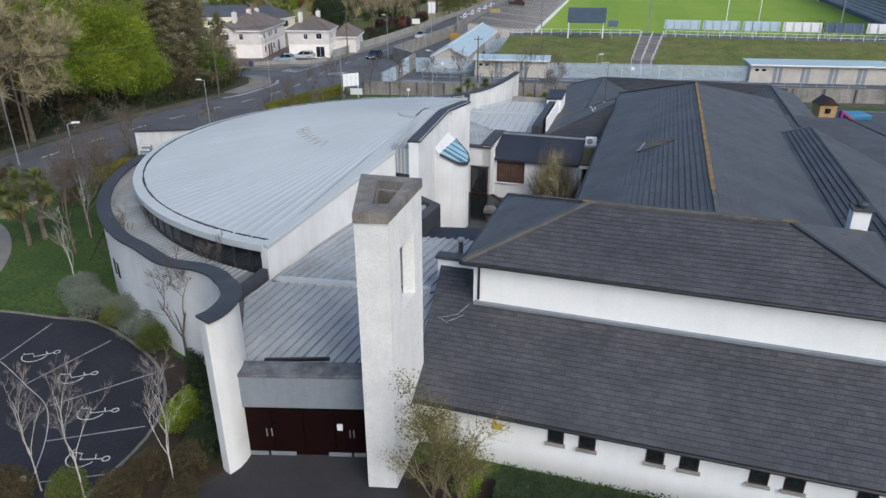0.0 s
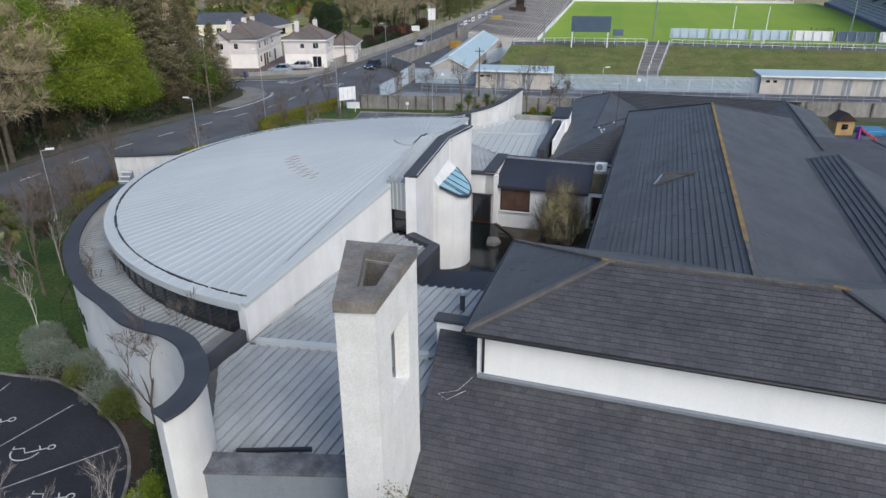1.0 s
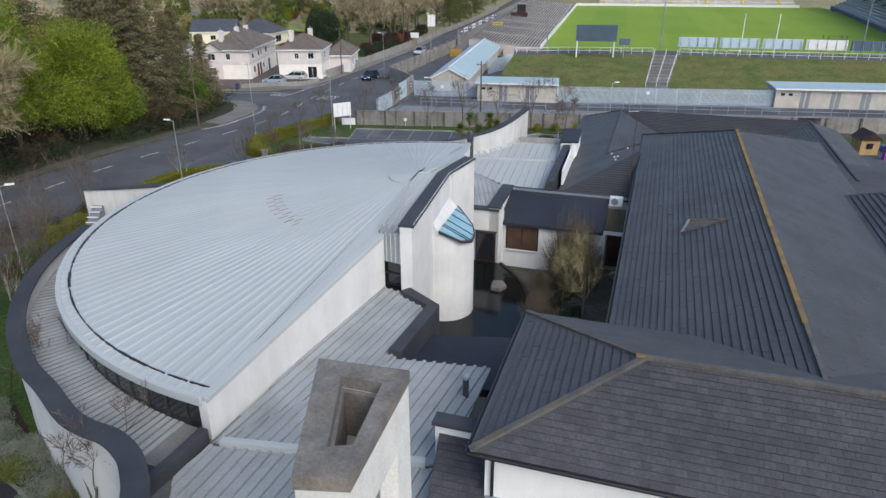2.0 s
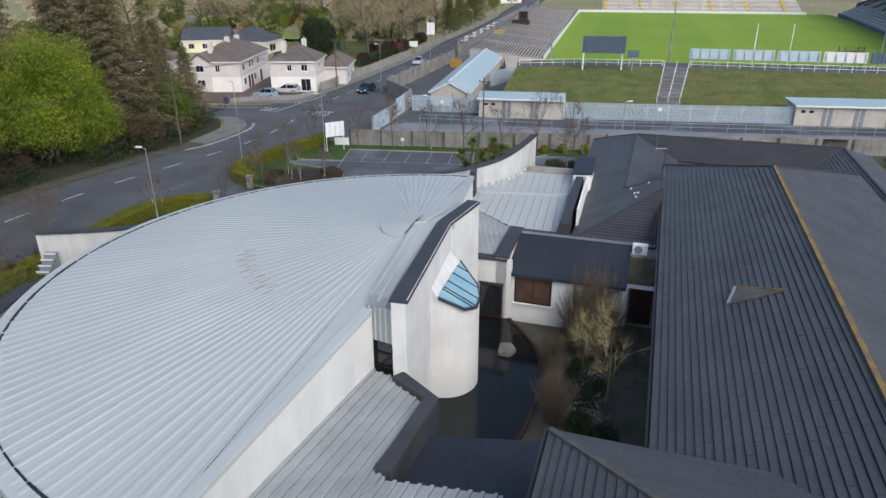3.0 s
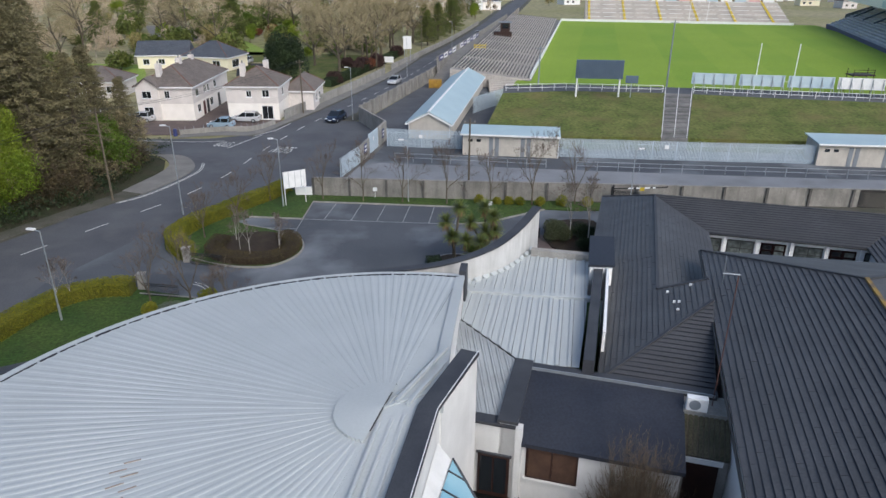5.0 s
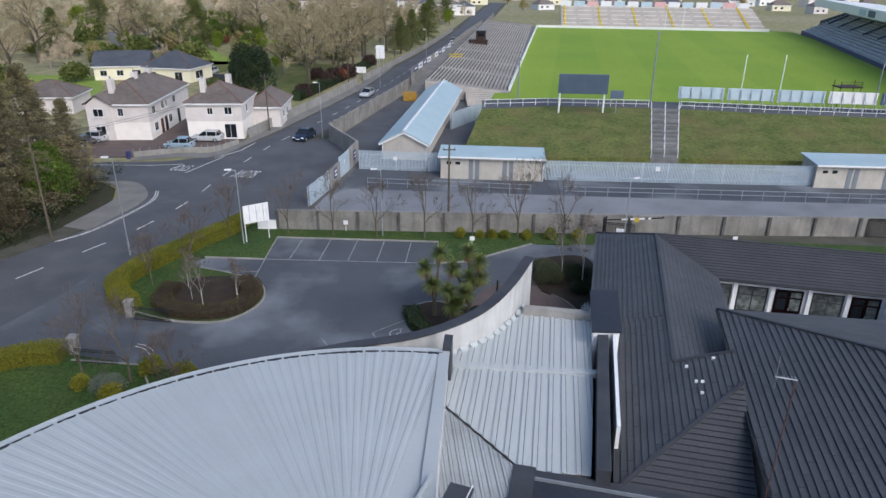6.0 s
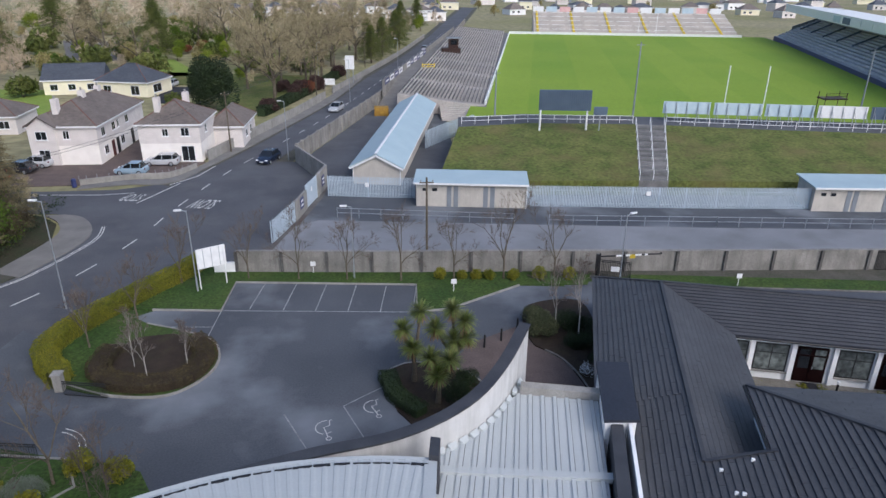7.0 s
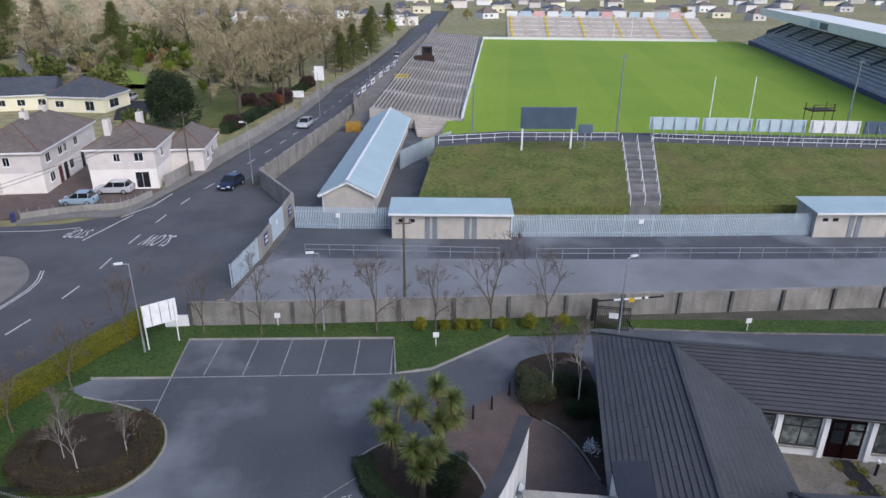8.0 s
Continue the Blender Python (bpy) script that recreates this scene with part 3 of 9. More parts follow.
sheet("lawn_west", [(-30.0, 61), (-29.2, 66), (-27.6, 69.6), (-25, 71.2), (-22, 70.9), (-17.4, 69.6), (-16.2, 67.5), (-17.6, 66), (-20, 64), (-22.3, 61), (-24, 56), (-27.5, 52.5), (-30, 46), (-25.5, 38), (-24, 31), (-26, 30), (-30, 32), (-33.5, 42), (-32.6, 52)], 0.08, GRASS, "green lawn between the church and the road", "lawn")
sheet("bed_palms", curve([(-0.9, 76.6), (1.2, 77.8), (4.7, 76.2), (5.8, 73), (4.6, 70.6), (2, 70), (0, 72.6)], 4), 0.12, SOIL, "dark planting bed under the cabbage palms", "flower bed")
sheet("bed_door", curve([(9.2, 81.8), (10.4, 85.4), (14.5, 85.8), (14.3, 80), (12.9, 73.4), (12.0, 73.4), (11.2, 77.4), (9.6, 79.4)], 4), 0.12, SOIL, "dark planting bed with shrubs beside the roof", "flower bed")
sheet("lawn_school", [(20, 89.0), (28.5, 87.4), (36, 86.4), (60, 83.2), (60, 85.6), (40, 88.0), (24, 90.0), (20, 90.4)], 0.08, GRASS, "narrow lawn along the boundary wall", "lawn")
sheet("wall_foot_earth", [(14.2, 89.6), (20, 90.3), (24, 89.9), (40, 87.9), (60, 85.5), (60, 89.1), (41, 90.5), (24, 91.2), (14.2, 91.7)], 0.05, VERGE, "worn grey earth along the foot of the boundary wall", "ground")
sheet("yard", [(16, 71), (60, 60), (60, 84), (20, 89.4), (14, 89.4)], -0.002, ASPHALT, "grey asphalt yard behind the school", "yard")

# before the church
COURT_EARTH = mat("mossy_gravel", (0.085, 0.080, 0.066), (0.048, 0.046, 0.034), 0.7, 0.97, bump=0.8, fine=10, mottle=0.45, stain=(0.045, 0.055, 0.02), stain_scale=0.8, stain_amount=0.8)
PLAZA = mat("forecourt_asphalt", (0.036, 0.035, 0.038), (0.027, 0.027, 0.030), 0.4, 0.9, bump=0.3, fine=18, mottle=0.15, stain=(0.050, 0.048, 0.047), stain_scale=0.5, stain_amount=0.3)
sheet("car_park_front", curve([(-45, 27), (-30, 29.2), (-24.4, 29), (-21, 28.4), (-18.6, 28), (-15.9, 26.3), (-13.4, 24), (-12, 21.6), (-11.6, 18.8), (-12.4, 15.5), (-14, 12)], 4) + [(-14, -30), (-45, -30)], 0.0, DARK_ASPHALT, "dark asphalt forecourt with disabled parking bays", "car park")
sheet("lawn_front", [(-40, 27.6), (-30, 29.6), (-24.4, 29.4), (-20.5, 28.8), (-19.5, 30.5), (-23, 36), (-25, 42), (-26, 47), (-30, 46), (-34, 43), (-40, 40)], 0.06, GRASS, "green lawn beside the curved church wall", "lawn")
sheet("path_lawn", curve([(-28, 29.6), (-27.4, 33), (-29.5, 38), (-33.5, 42.6), (-40, 46)], 4) + curve([(-40, 44), (-34.8, 41), (-31, 37), (-29.3, 33), (-29.8, 29.6)], 4), 0.1, PAVING, "pale path curving over the lawn", "path")
sheet("bed_front", [(-21, 28.6), (-18.6, 28.2), (-15.9, 26.5), (-13.4, 24.2), (-11.9, 21.7), (-11.5, 18.8), (-12.2, 15), (-9.6, 15), (-7.6, 17.2), (-7, 19), (-8.2, 21.8), (-12, 24.2), (-16, 27.5), (-19, 31), (-21, 33)], 0.05, SOIL, "planting bed along the curved church wall", "flower bed")
sheet("plaza", [(-9.3, -30), (-8.6, 16), (-7.6, 17.1), (-7.4, 18.3), (-2.4, 18.3), (-1, 17), (1, 17.2), (2, 13), (2, -30)], 0.01, PLAZA, "grey concrete forecourt before the church doors", "forecourt")
sheet("bed_school", [(-0.75, 17.8), (1.2, 17.3), (30, 9.2), (30, 5), (-0.3, 5), (-0.6, 13)], 0.03, SOIL, "hedge bed along the school wall", "flower bed")
sheet("courtyard", [(-2, 36), (4, 33.6), (10.5, 34), (13, 49), (3.5, 50.6), (1.4, 51)], 0.02, COURT_EARTH, "shaded courtyard of dark earth and moss", "courtyard")
single("pond", Shape().prism([(1.4, 50.4), *curve([(3.3, 50.2), (4.7, 46.8), (4.9, 43.8), (3.9, 39.8), (2.6, 37.0), (1.6, 34.8), (-0.8, 34.6)], 5), (-0.6, 43)], 0.0, 0.33), glass_mat("pond_water", (0.008, 0.010, 0.010), 0.1, 0.3), "still dark pond water in the courtyard", "pond", "structure")
single("pond_kerb", Shape().ribbon(curve([(3.3, 50.4), (4.8, 46.8), (5.0, 43.8), (4.0, 39.7), (2.7, 36.9), (1.7, 34.7)], 5), 0.2, 0.0, 0.4), BROWN, "curved red-brown edging of the pond", "kerb", "structure")

single("pond_stone", Shape().prism([(2.75, 45.5), (3.4, 45.3), (3.85, 45.9), (3.6, 46.5), (2.9, 46.4)], 0.0, [gz(44) + z for z in (0.45, 0.52, 0.4, 0.48, 0.55)]), STONE_CAP, "grey rough stone standing in the pond", "stone", bevel=0.1)

# ---- the church ----
RUST = mat("rust_mark", (0.22, 0.17, 0.13), (0.30, 0.25, 0.21), 6.0, 0.9, bump=0.1, mottle=0.3)
church = thing("church", "white rendered modern church with a fan-shaped standing-seam zinc roof", "church", pose(-2, 40, 0))
FOC, CEN, RAD = Vector((-1.85, 46.0)), Vector((-2.1, 43.2)), 18.35
APEX, EAVE = 8.05, 6.0


def eave_at(deg):
    d = Vector((math.cos(radians(deg)), math.sin(radians(deg))))
    o = FOC - CEN
    k = -o.dot(d) + math.sqrt(o.dot(d) ** 2 - o.length_squared + RAD ** 2)
    return FOC + d * k, k


def roof_point(deg, r, lift=0.0):
    _, k = eave_at(deg)
    d = Vector((math.cos(radians(deg)), math.sin(radians(deg))))
    p = FOC + d * r
    return (p.x, p.y, APEX + (EAVE - APEX) * r / k + lift)


A0, A1, NSEAM = 78.5, 252.6, 100
deck = Shape()
ring = [A0 + (A1 - A0) * i / 60 for i in range(61)]
deck.add([(FOC.x, FOC.y, APEX - 0.05)] + [roof_point(a, eave_at(a)[1], -0.05) for a in ring] + [roof_point(a, eave_at(a)[1], -0.3) for a in ring] + [(FOC.x, FOC.y, APEX - 0.3)],
         [(0, i + 1, i + 2) for i in range(60)] + [(i + 1, i + 62, i + 63, i + 2) for i in range(60)] + [(122, i + 63, i + 62) for i in range(60)] + [(0, 122, 62, 1), (0, 61, 122 - 0, 122)][:1])
fan = part("roof", deck, ZINC_DIRT_SHADE, church, "fan of pale grey standing-seam zinc")
STARTS = (1.2, 8.5, 4.0, 8.5)


def rib_rise(j, r):
    """The height of seam j at a distance from the heart: full past its start, tapering over a metre before it."""
    return 0.018 * min(max((r - STARTS[j % 4]) / 0.7, 0.0), 1.0) + 0.002


for i in range(NSEAM):
    a, b = A0 + (A1 - A0) * i / NSEAM, A0 + (A1 - A0) * (i + 1) / NSEAM
    n, vs, fs = 12, [], []
    for j in range(n + 1):
        r = 1.2 + (eave_at((a + b) / 2)[1] - 1.2) * j / n
        w = radians(b - a) * r
        h0, h1 = rib_rise(i - 1, r), rib_rise(i, r)
        for off, h in ((0.0, h0), (0.055, h0), (0.10, 0.0), (w - 0.15, 0.0), (w - 0.05, h1), (w, h1)):
            f = min(max(off / w, 0.0), 1.0)
            if 0 < off < w:
                f = min(max(f, 0.12 if h else 0.22), 0.88 if h else 0.78)
            t = a + (b - a) * f
            vs.append(roof_point(t, 1.2 + (eave_at(t)[1] - 1.2) * j / n, h))
    for j in range(n):
        for k in range(5):
            fs.append((6 * j + k, 6 * j + 6 + k, 6 * j + 7 + k, 6 * j + 1 + k))
    part("zinc_panel", Shape().add(vs, fs), ZINC, fan)
for k in range(16):
    a, r = 192 + 2.3 * k, 8.6 if k % 2 else 8.2
    part("rust_mark", Shape().bar(roof_point(a, r, 0.03), roof_point(a + 0.15, r + 0.55, 0.03), 0.05, 0.03), RUST, fan, "small rust-brown mark at a joint")
cap = Shape().add([(FOC.x, FOC.y, APEX + 0.13)] + [roof_point(a, 1.75 + 0.05 * (k % 2), 0.11) for k, a in enumerate(ring)] + [roof_point(a, 1.75 + 0.05 * (k % 2), 0.0) for k, a in enumerate(ring)], [(0, i + 1, i + 2) for i in range(60)] + [(i + 1, i + 62, i + 63, i + 2) for i in range(60)])
part("fan_cap", cap, ZINC, fan, "round zinc cap at the heart of the fan")
edge = [eave_at(a)[0] for a in ring]
part("eave_trim", Shape().ribbon([(p.x, p.y) for p in edge], 0.22, EAVE - 0.32, EAVE + 0.03), ZINC, church, "pale metal fascia", 0.02)
inner = [FOC + (p - FOC) * 0.975 for p in edge]
gut = random.Random(44)
for i in range(60):
    p, q = inner[i], inner[i + 1]
    w = gut.choice((0.05, 0.07, 0.10, 0.13))
    part("gutter_slot", Shape().ribbon([p.lerp(q, gut.uniform(0.0, 0.12)), p.lerp(q, gut.uniform(0.86, 1.0))], w, EAVE - 0.05, EAVE + 0.1), BLACK, church, "thin dark gutter slot along the eave")
# clerestory band below the eave
CL = [CEN + (p - CEN) * 0.978 for p in edge]
part("clerestory_wall", Shape().ribbon([(p.x, p.y) for p in CL], 0.2, 4.0, EAVE - 0.3), BLACK, church, "dark recessed glazing band")
for i in range(30, 61):
    p, q = CL[i - 1], CL[i]
    d = (q - p).normalized()
    o = Vector((d.y, -d.x))
    o = o if (p - CEN).dot(o) > 0 else -o
    m0, m1 = p + d * 0.08 + o * 0.1, q - d * 0.08 + o * 0.1
    part("clerestory_window", Shape().prism([m0, m1, m1 + o * 0.04, m0 + o * 0.04], 4.55, 5.55), DARK_GLASS, church)
    part("mullion", Shape().prism([q - d * 0.05 + o * 0.1, q + d * 0.05 + o * 0.1, q + d * 0.05 + o * 0.18, q - d * 0.05 + o * 0.18], 4.4, 5.68), COPING, church)
part("drum_wall", Shape().ribbon([(p.x, p.y) for p in CL], 0.18, 0, 4.42), RENDER, church)
# low ribbed roof round the drum and its parapet wall
OUT = arc(CEN, 20.25, 246, 171, 44)
amb = Shape()
ia, oa = arc(CEN, 16.9, 254, 156, 44), arc(CEN, 20.15, 254, 156, 44)
amb.add([(*p[:2], z) for a, b in zip(ia, oa) for p, z in ((a, 4.0), (b, 3.9), (b, 4.12), (a, 4.3))],
        [(4 * i + k, 4 * i + (k + 1) % 4, 4 * i + 4 + (k + 1) % 4, 4 * i + 4 + k) for i in range(len(ia) - 1) for k in range(4)] + [(3, 2, 1, 0), tuple(4 * (len(ia) - 1) + k for k in range(4))])
aroof = part("ambulatory_roof", amb, ZINC_TROUGH, church, "weathered ribbed low roof")
for i in range(0, 87):
    a = 246 - 90 * i / 86
    d = Vector((math.cos(radians(a)), math.sin(radians(a))))
    p, q = CEN + d * 17.5, CEN + d * 20.05
    part("rib", Shape().bar((p.x, p.y, 4.305), (q.x, q.y, 4.165), 0.2, 0.05), ZINC_OLD, aroof)
TAIL = [(-7.66, 16.98, 7.15), (-7.36, 17.45, 7.15), (-7.24, 18.3, 7.1), (-7.45, 19.4, 6.9), (-8.05, 20.75, 6.6), (-8.6, 21.75, 6.25), (-9.4, 22.95, 6.0), (-10.6, 24.1, 5.72), (-11.9, 24.85, 5.5), (-13.15, 25.8, 5.28)]
arc_pts = [(*p, 5.5 - 0.5 * min(1, (i + 2) / 3)) for i, p in enumerate(OUT[9::4])]
WALL = curve(TAIL + arc_pts, 5)
part("curved_wall", Shape().ribbon([p[:2] for p in WALL], 0.45, 0.0, [p[2] - 0.08 for p in WALL]), RENDER, church, "tall curving white rendered wall", 0.02)
part("coping", Shape().ribbon([p[:2] for p in WALL], 0.78, [p[2] - 0.1 for p in WALL], [p[2] for p in WALL]), COPING, church, "dark slate-coloured coping", 0.02)
tip, slot = eave_at(A1)[0], Vector((-3.25, 37.9))
part("ambulatory_coping", Shape().ribbon([(-9.4, 22.75), (-8.75, 24.05), (tip.x + 0.05, tip.y - 0.3)], 0.36, 3.9, [4.72, 4.82, 4.95]), COPING, church, "dark coping between the two low roofs", 0.02)
# nave wall under the straight edge
part("nave_wall", Shape().ribbon([(tip.x, tip.y), (slot.x, slot.y)], 0.4, 0.0, [EAVE - 0.12, 7.2]), RENDER, church, "white rendered wall under the roof edge")
part("verge_trim", Shape().ribbon([(tip.x, tip.y), (slot.x, slot.y)], 0.5, [EAVE - 0.18, 7.14], [EAVE + 0.03, 7.38]), ZINC, church, "pale zinc verge", 0.02)
part("slot_panel", Shape().prism([(-3.3, 37.95), (-2.1, 37.35), (-2.0, 38.2), (-3.0, 38.8)], 5.9, 7.55), ZINC_OLD, church, "ribbed zinc panel above the side window")
for k in range(5):
    u = 0.1 + 0.2 * k
    x, y = -3.3 + 1.2 * u, 37.95 - 0.6 * u
    part("panel_rib", Shape().prism([(x - 0.04, y + 0.02), (x - 0.02, y - 0.05), (x + 0.02, y - 0.07), (x + 0.04, y - 0.02)], 5.92, 7.5), ZINC, church)
sw = part("side_window", Shape().prism([(-3.25, 38.1), (-2.12, 37.55), (-2.0, 38.2), (-3.0, 38.8)], 3.9, 5.9), DARK_GLASS, church, "dark window in a recess")
for z in (4.55, 5.2, 5.82):
    part("glazing_bar", Shape().ribbon([(-3.25, 38.05), (-2.12, 37.5)], 0.06, z, z + 0.06), BLACK, sw)
NE = eave_at(A0)[0]
INF = [(tip.x, tip.y, EAVE - 0.02), (slot.x, slot.y, 7.32), (-2.1, 37.9, 7.5), (-1.2, 42.0, 7.8), (-0.4, 46.0, 7.95), (0.05, 47.4, 7.8), (0.35, 51.5, 7.2), (NE.x, NE.y, EAVE - 0.02)]
for p, q in zip(INF[:-1], INF[1:]):
    part("infill_panel", Shape().add([(FOC.x, FOC.y, APEX), p, q], [(0, 1, 2)]), ZINC, church, "flat zinc sheet beside the fin wall")
for p in INF[5:-1]:
    part("zinc_seam", Shape().bar((FOC.x, FOC.y, APEX + 0.06), (p[0], p[1], p[2] + 0.05), 0.05, 0.06), ZINC, church)
FD = Vector((1.58, 8.85)).normalized()
FN = Vector((-FD.y, FD.x))
for k, off in enumerate((0.42, 0.8, 1.2)):
    a, b = Vector((-2.16, 37.25)) + FD * (0.4 + 0.3 * k) + FN * off, Vector((-2.16, 37.25)) + FD * (8.5 - 0.3 * k) + FN * off
    part("zinc_roll", Shape().bar((a.x, a.y, 7.60 + 0.04 * k), (b.x, b.y, 8.06), 0.09, 0.12), ZINC, church, "long zinc roll beside the fin wall")
NF = Vector((1.63, 3.9)).normalized()
for k, off in enumerate((0.45, 0.9)):
    a = Vector((-0.6, 46.1)) + Vector((-NF.y, NF.x)) * off
    b = a + NF * (3.6 + 1.2 * k)
    part("zinc_roll", Shape().bar((a.x, a.y, 8.08), (b.x, b.y, 7.72 - 0.1 * k), 0.12, 0.12), ZINC, church)
part("corner_post", Shape().prism([(NE.x - 0.1, NE.y - 0.1), (NE.x + 0.3, NE.y - 0.2), (NE.x + 0.45, NE.y + 0.9), (NE.x + 0.05, NE.y + 1.0)], 4.4, 6.35), COPING, church, "dark end of the cross wall")
# the fin wall, bent once
FIN = [(-1.86, 37.15), (-0.28, 46.0), (1.35, 49.9)]
part("fin_wall", Shape().ribbon(FIN, 0.62, 0.0, [8.0, 8.0, 7.9]), RENDER, church, "tall white fin wall")
part("fin_coping", Shape().ribbon(FIN, 0.8, [7.98, 7.98, 7.88], [8.12, 8.12, 8.02]), COPING, church, "dark coping on the fin wall", 0.02)
part("fin_flashing", Shape().ribbon([(-1.5, 37.2), (0.06, 45.9), (1.68, 49.85)], 0.03, [7.99, 7.99, 7.89], [8.13, 8.13, 8.03]), WHITE_METAL, church)
# rounded stair of the side chapel with its glass hood
cyl = [(-0.15 + 1.75 * math.cos(radians(a)), 43.15 + 1.75 * math.sin(radians(a))) for a in range(-112, 86, 11)]


def hood_z(p):
    """The slanting cut of the bay: high at the fin wall, low outside."""
    return 6.35 - 0.52 * max(0.0, (p[0] + 1.55) * 0.984 - (p[1] - 37.2) * 0.176)


base_pts = cyl + [(-0.35, 45.0), (-0.75, 42.0)]
part("bay", Shape().prism(base_pts, 0.0, [hood_z(p) - 0.06 for p in base_pts]), RENDER, church, "half-round white bay", smooth=False)
HOOD = [(-0.42, 41.27), (0.87, 41.39), (1.43, 42.05), (1.61, 43.02), (1.51, 44.11), (0.61, 45.72)]
FA, FB = Vector(HOOD[0]), Vector(HOOD[-1])
KERB_AT = [(-0.74, 41.5), HOOD[0], HOOD[-1], (0.05, 46.0)]
part("hood_kerb", Shape().prism(KERB_AT, [hood_z(p) - 0.3 for p in KERB_AT], [hood_z(p) + dz_ for p, dz_ in zip(KERB_AT, (0.2, -0.12, -0.12, 0.2))]), RENDER, church, "white kerb between the glass hood and the fin wall")
cuts = [0.0, 0.2, 0.42, 0.64, 0.85, 1.0]
axis = (FB - FA).normalized()
for k in range(5):
    t0, t1 = cuts[k] * (FB - FA).length, cuts[k + 1] * (FB - FA).length
    strip = clip([tuple(FA + axis * t0 + Vector((axis.y, -axis.x)) * w) for w in (0, 3)] + [tuple(FA + axis * t1 + Vector((axis.y, -axis.x)) * w) for w in (3, 0)], HOOD)
    if strip:
        part("hood_pane", Shape().prism(strip, [hood_z(p) - 0.03 for p in strip], [hood_z(p) + 0.02 for p in strip]), BLUE_GLASS, church, "blue-tinted glass")
        far = max(strip, key=lambda p: (Vector(p) - FA).dot(Vector((axis.y, -axis.x))) - 0.02 * (Vector(p) - FA).dot(axis))
        q = FA + axis * (far[0] * axis.x + far[1] * axis.y - FA.dot(axis))
        part("hood_bar", Shape().bar((q.x, q.y, hood_z(q) + 0.07), (far[0], far[1], hood_z(far) + 0.07), 0.05, 0.08), COPING, church)
part("hood_rim", Shape().ribbon(HOOD, 0.08, [hood_z(p) - 0.12 for p in HOOD], [hood_z(p) + 0.06 for p in HOOD]), COPING, church)
# wall under the north-east roof edge
part("north_wall", Shape().ribbon([(0.0, 46.2), (0.35, 51.5), (NE.x, NE.y)], 0.35, 0.0, [7.7, 7.2, EAVE - 0.1]), RENDER, church)
part("north_trim", Shape().ribbon([(0.0, 46.2), (0.35, 51.5), (NE.x, NE.y)], 0.5, [7.7, 7.15, EAVE - 0.15], [8.0, 7.36, EAVE + 0.05]), ZINC, church)
# low zinc roofs: porch, side wing, north wing
B0 = Vector((-2, 40, 0))
NAVE = (slot - tip).normalized()
pz = lambda x, y: 3.75 + 0.095 * (y - 18.6)
PORCH = [Vector((x, y, pz(x, y))) - B0 for x, y in ((-7.2, 18.5), (-0.8, 18.9), (0.3, 24.4), (-7.9, 25.3), (-9.3, 22.8), (-7.6, 20.0))]
cross = Vector((NAVE.y, -NAVE.x))
lie3 = [Vector((x, y, pz(x, y))) - B0 for x, y in ((-8, 18), (-8 + cross.x, 18 + cross.y), (-8 + NAVE.x * 5, 18 + NAVE.y * 5))]
seamed("porch_roof", PORCH, 0.42, church, ZINC_OLD, 0.08, lie=lie3)
sz = lambda x, y: 4.42 - 0.0 * x
SIDE = [Vector((x, y, sz(x, y))) - B0 for x, y in ((0.5, 24.4), (2.2, 30.4), (-1.9, 31.0), (-0.6, 35.3), (-1.8, 36.9), (-3.4, 37.9), (-7.8, 25.4))]
for nm, idx in (("side_roof", (0, 1, 2, 6)), ("side_roof_upper", (2, 3, 4, 5, 6))):
    lie2 = [Vector((x, y, sz(x, y))) - B0 for x, y in ((-8, 18), (-8 + cross.x, 18 + cross.y), (-8 + NAVE.x * 5, 18 + NAVE.y * 5))]
    seamed(nm, [SIDE[k] for k in idx], 0.42, church, ZINC_OLD, 0.08, lie=lie2)
part("step_flashing", Shape().ribbon([(-7.5, 25.4), (-0.2, 24.6)], 0.3, 4.3, [4.6, 4.55]), ZINC, church)
part("porch_fill", Shape().prism([(-7.2, 18.4), (-2.4, 18.4), (-2.4, 20.2), (-0.3, 20.2), (-0.6, 36), (-3.2, 37.9), (-7.8, 26), (-8.9, 22.7), (-8.2, 21.6)], 0, 3.5), RENDER, church)
part("side_coping", Shape().ribbon([(-1.95, 37.0), (-0.45, 35.35), (-1.9, 31.2)], 0.62, 3.0, 4.72), COPING, church, "dark coping of the side wing", 0.02)
part("link_roof", Shape().prism([(-2.2, 30.6), (-0.9, 34.4), (3.9, 34.2), (3.0, 29.9)], 3.2, [3.6, 3.62, 3.6, 3.58]), FELT, church, "flat black felt link roof")
part("link_wall", Shape().prism([(-2.0, 30.8), (-0.8, 34.2), (3.7, 34.0), (2.9, 30.0)], 0, 3.25), RENDER, church)
seamed("north_roof", [Vector(p) - Vector((-2, 40, 0)) for p in ((6.9, 54.2, 4.4), (8.4, 60.0, 4.4), (9.9, 66.8, 4.4), (6.1, 67.7, 4.4), (1.7, 64.3, 4.4), (1.25, 59.0, 4.4), (4.2, 54.6, 4.4))], 0.6, church, ZINC, lie=[Vector((0, 50, 4.4)) - B0, Vector((1, 49.8, 4.4)) - B0, Vector((1, 55, 4.4)) - B0])
seamed("north_roof_low", [Vector(p) - Vector((-2, 40, 0)) for p in ((0.55, 50.2, 4.2), (3.6, 50.4, 4.2), (4.15, 54.4, 4.4), (0.9, 58.9, 4.5))], 0.35, church, ZINC_OLD)
part("roof_step", Shape().ribbon([(1.6, 62.4), (9.0, 61.4)], 0.4, 4.3, 4.55), ZINC, church)
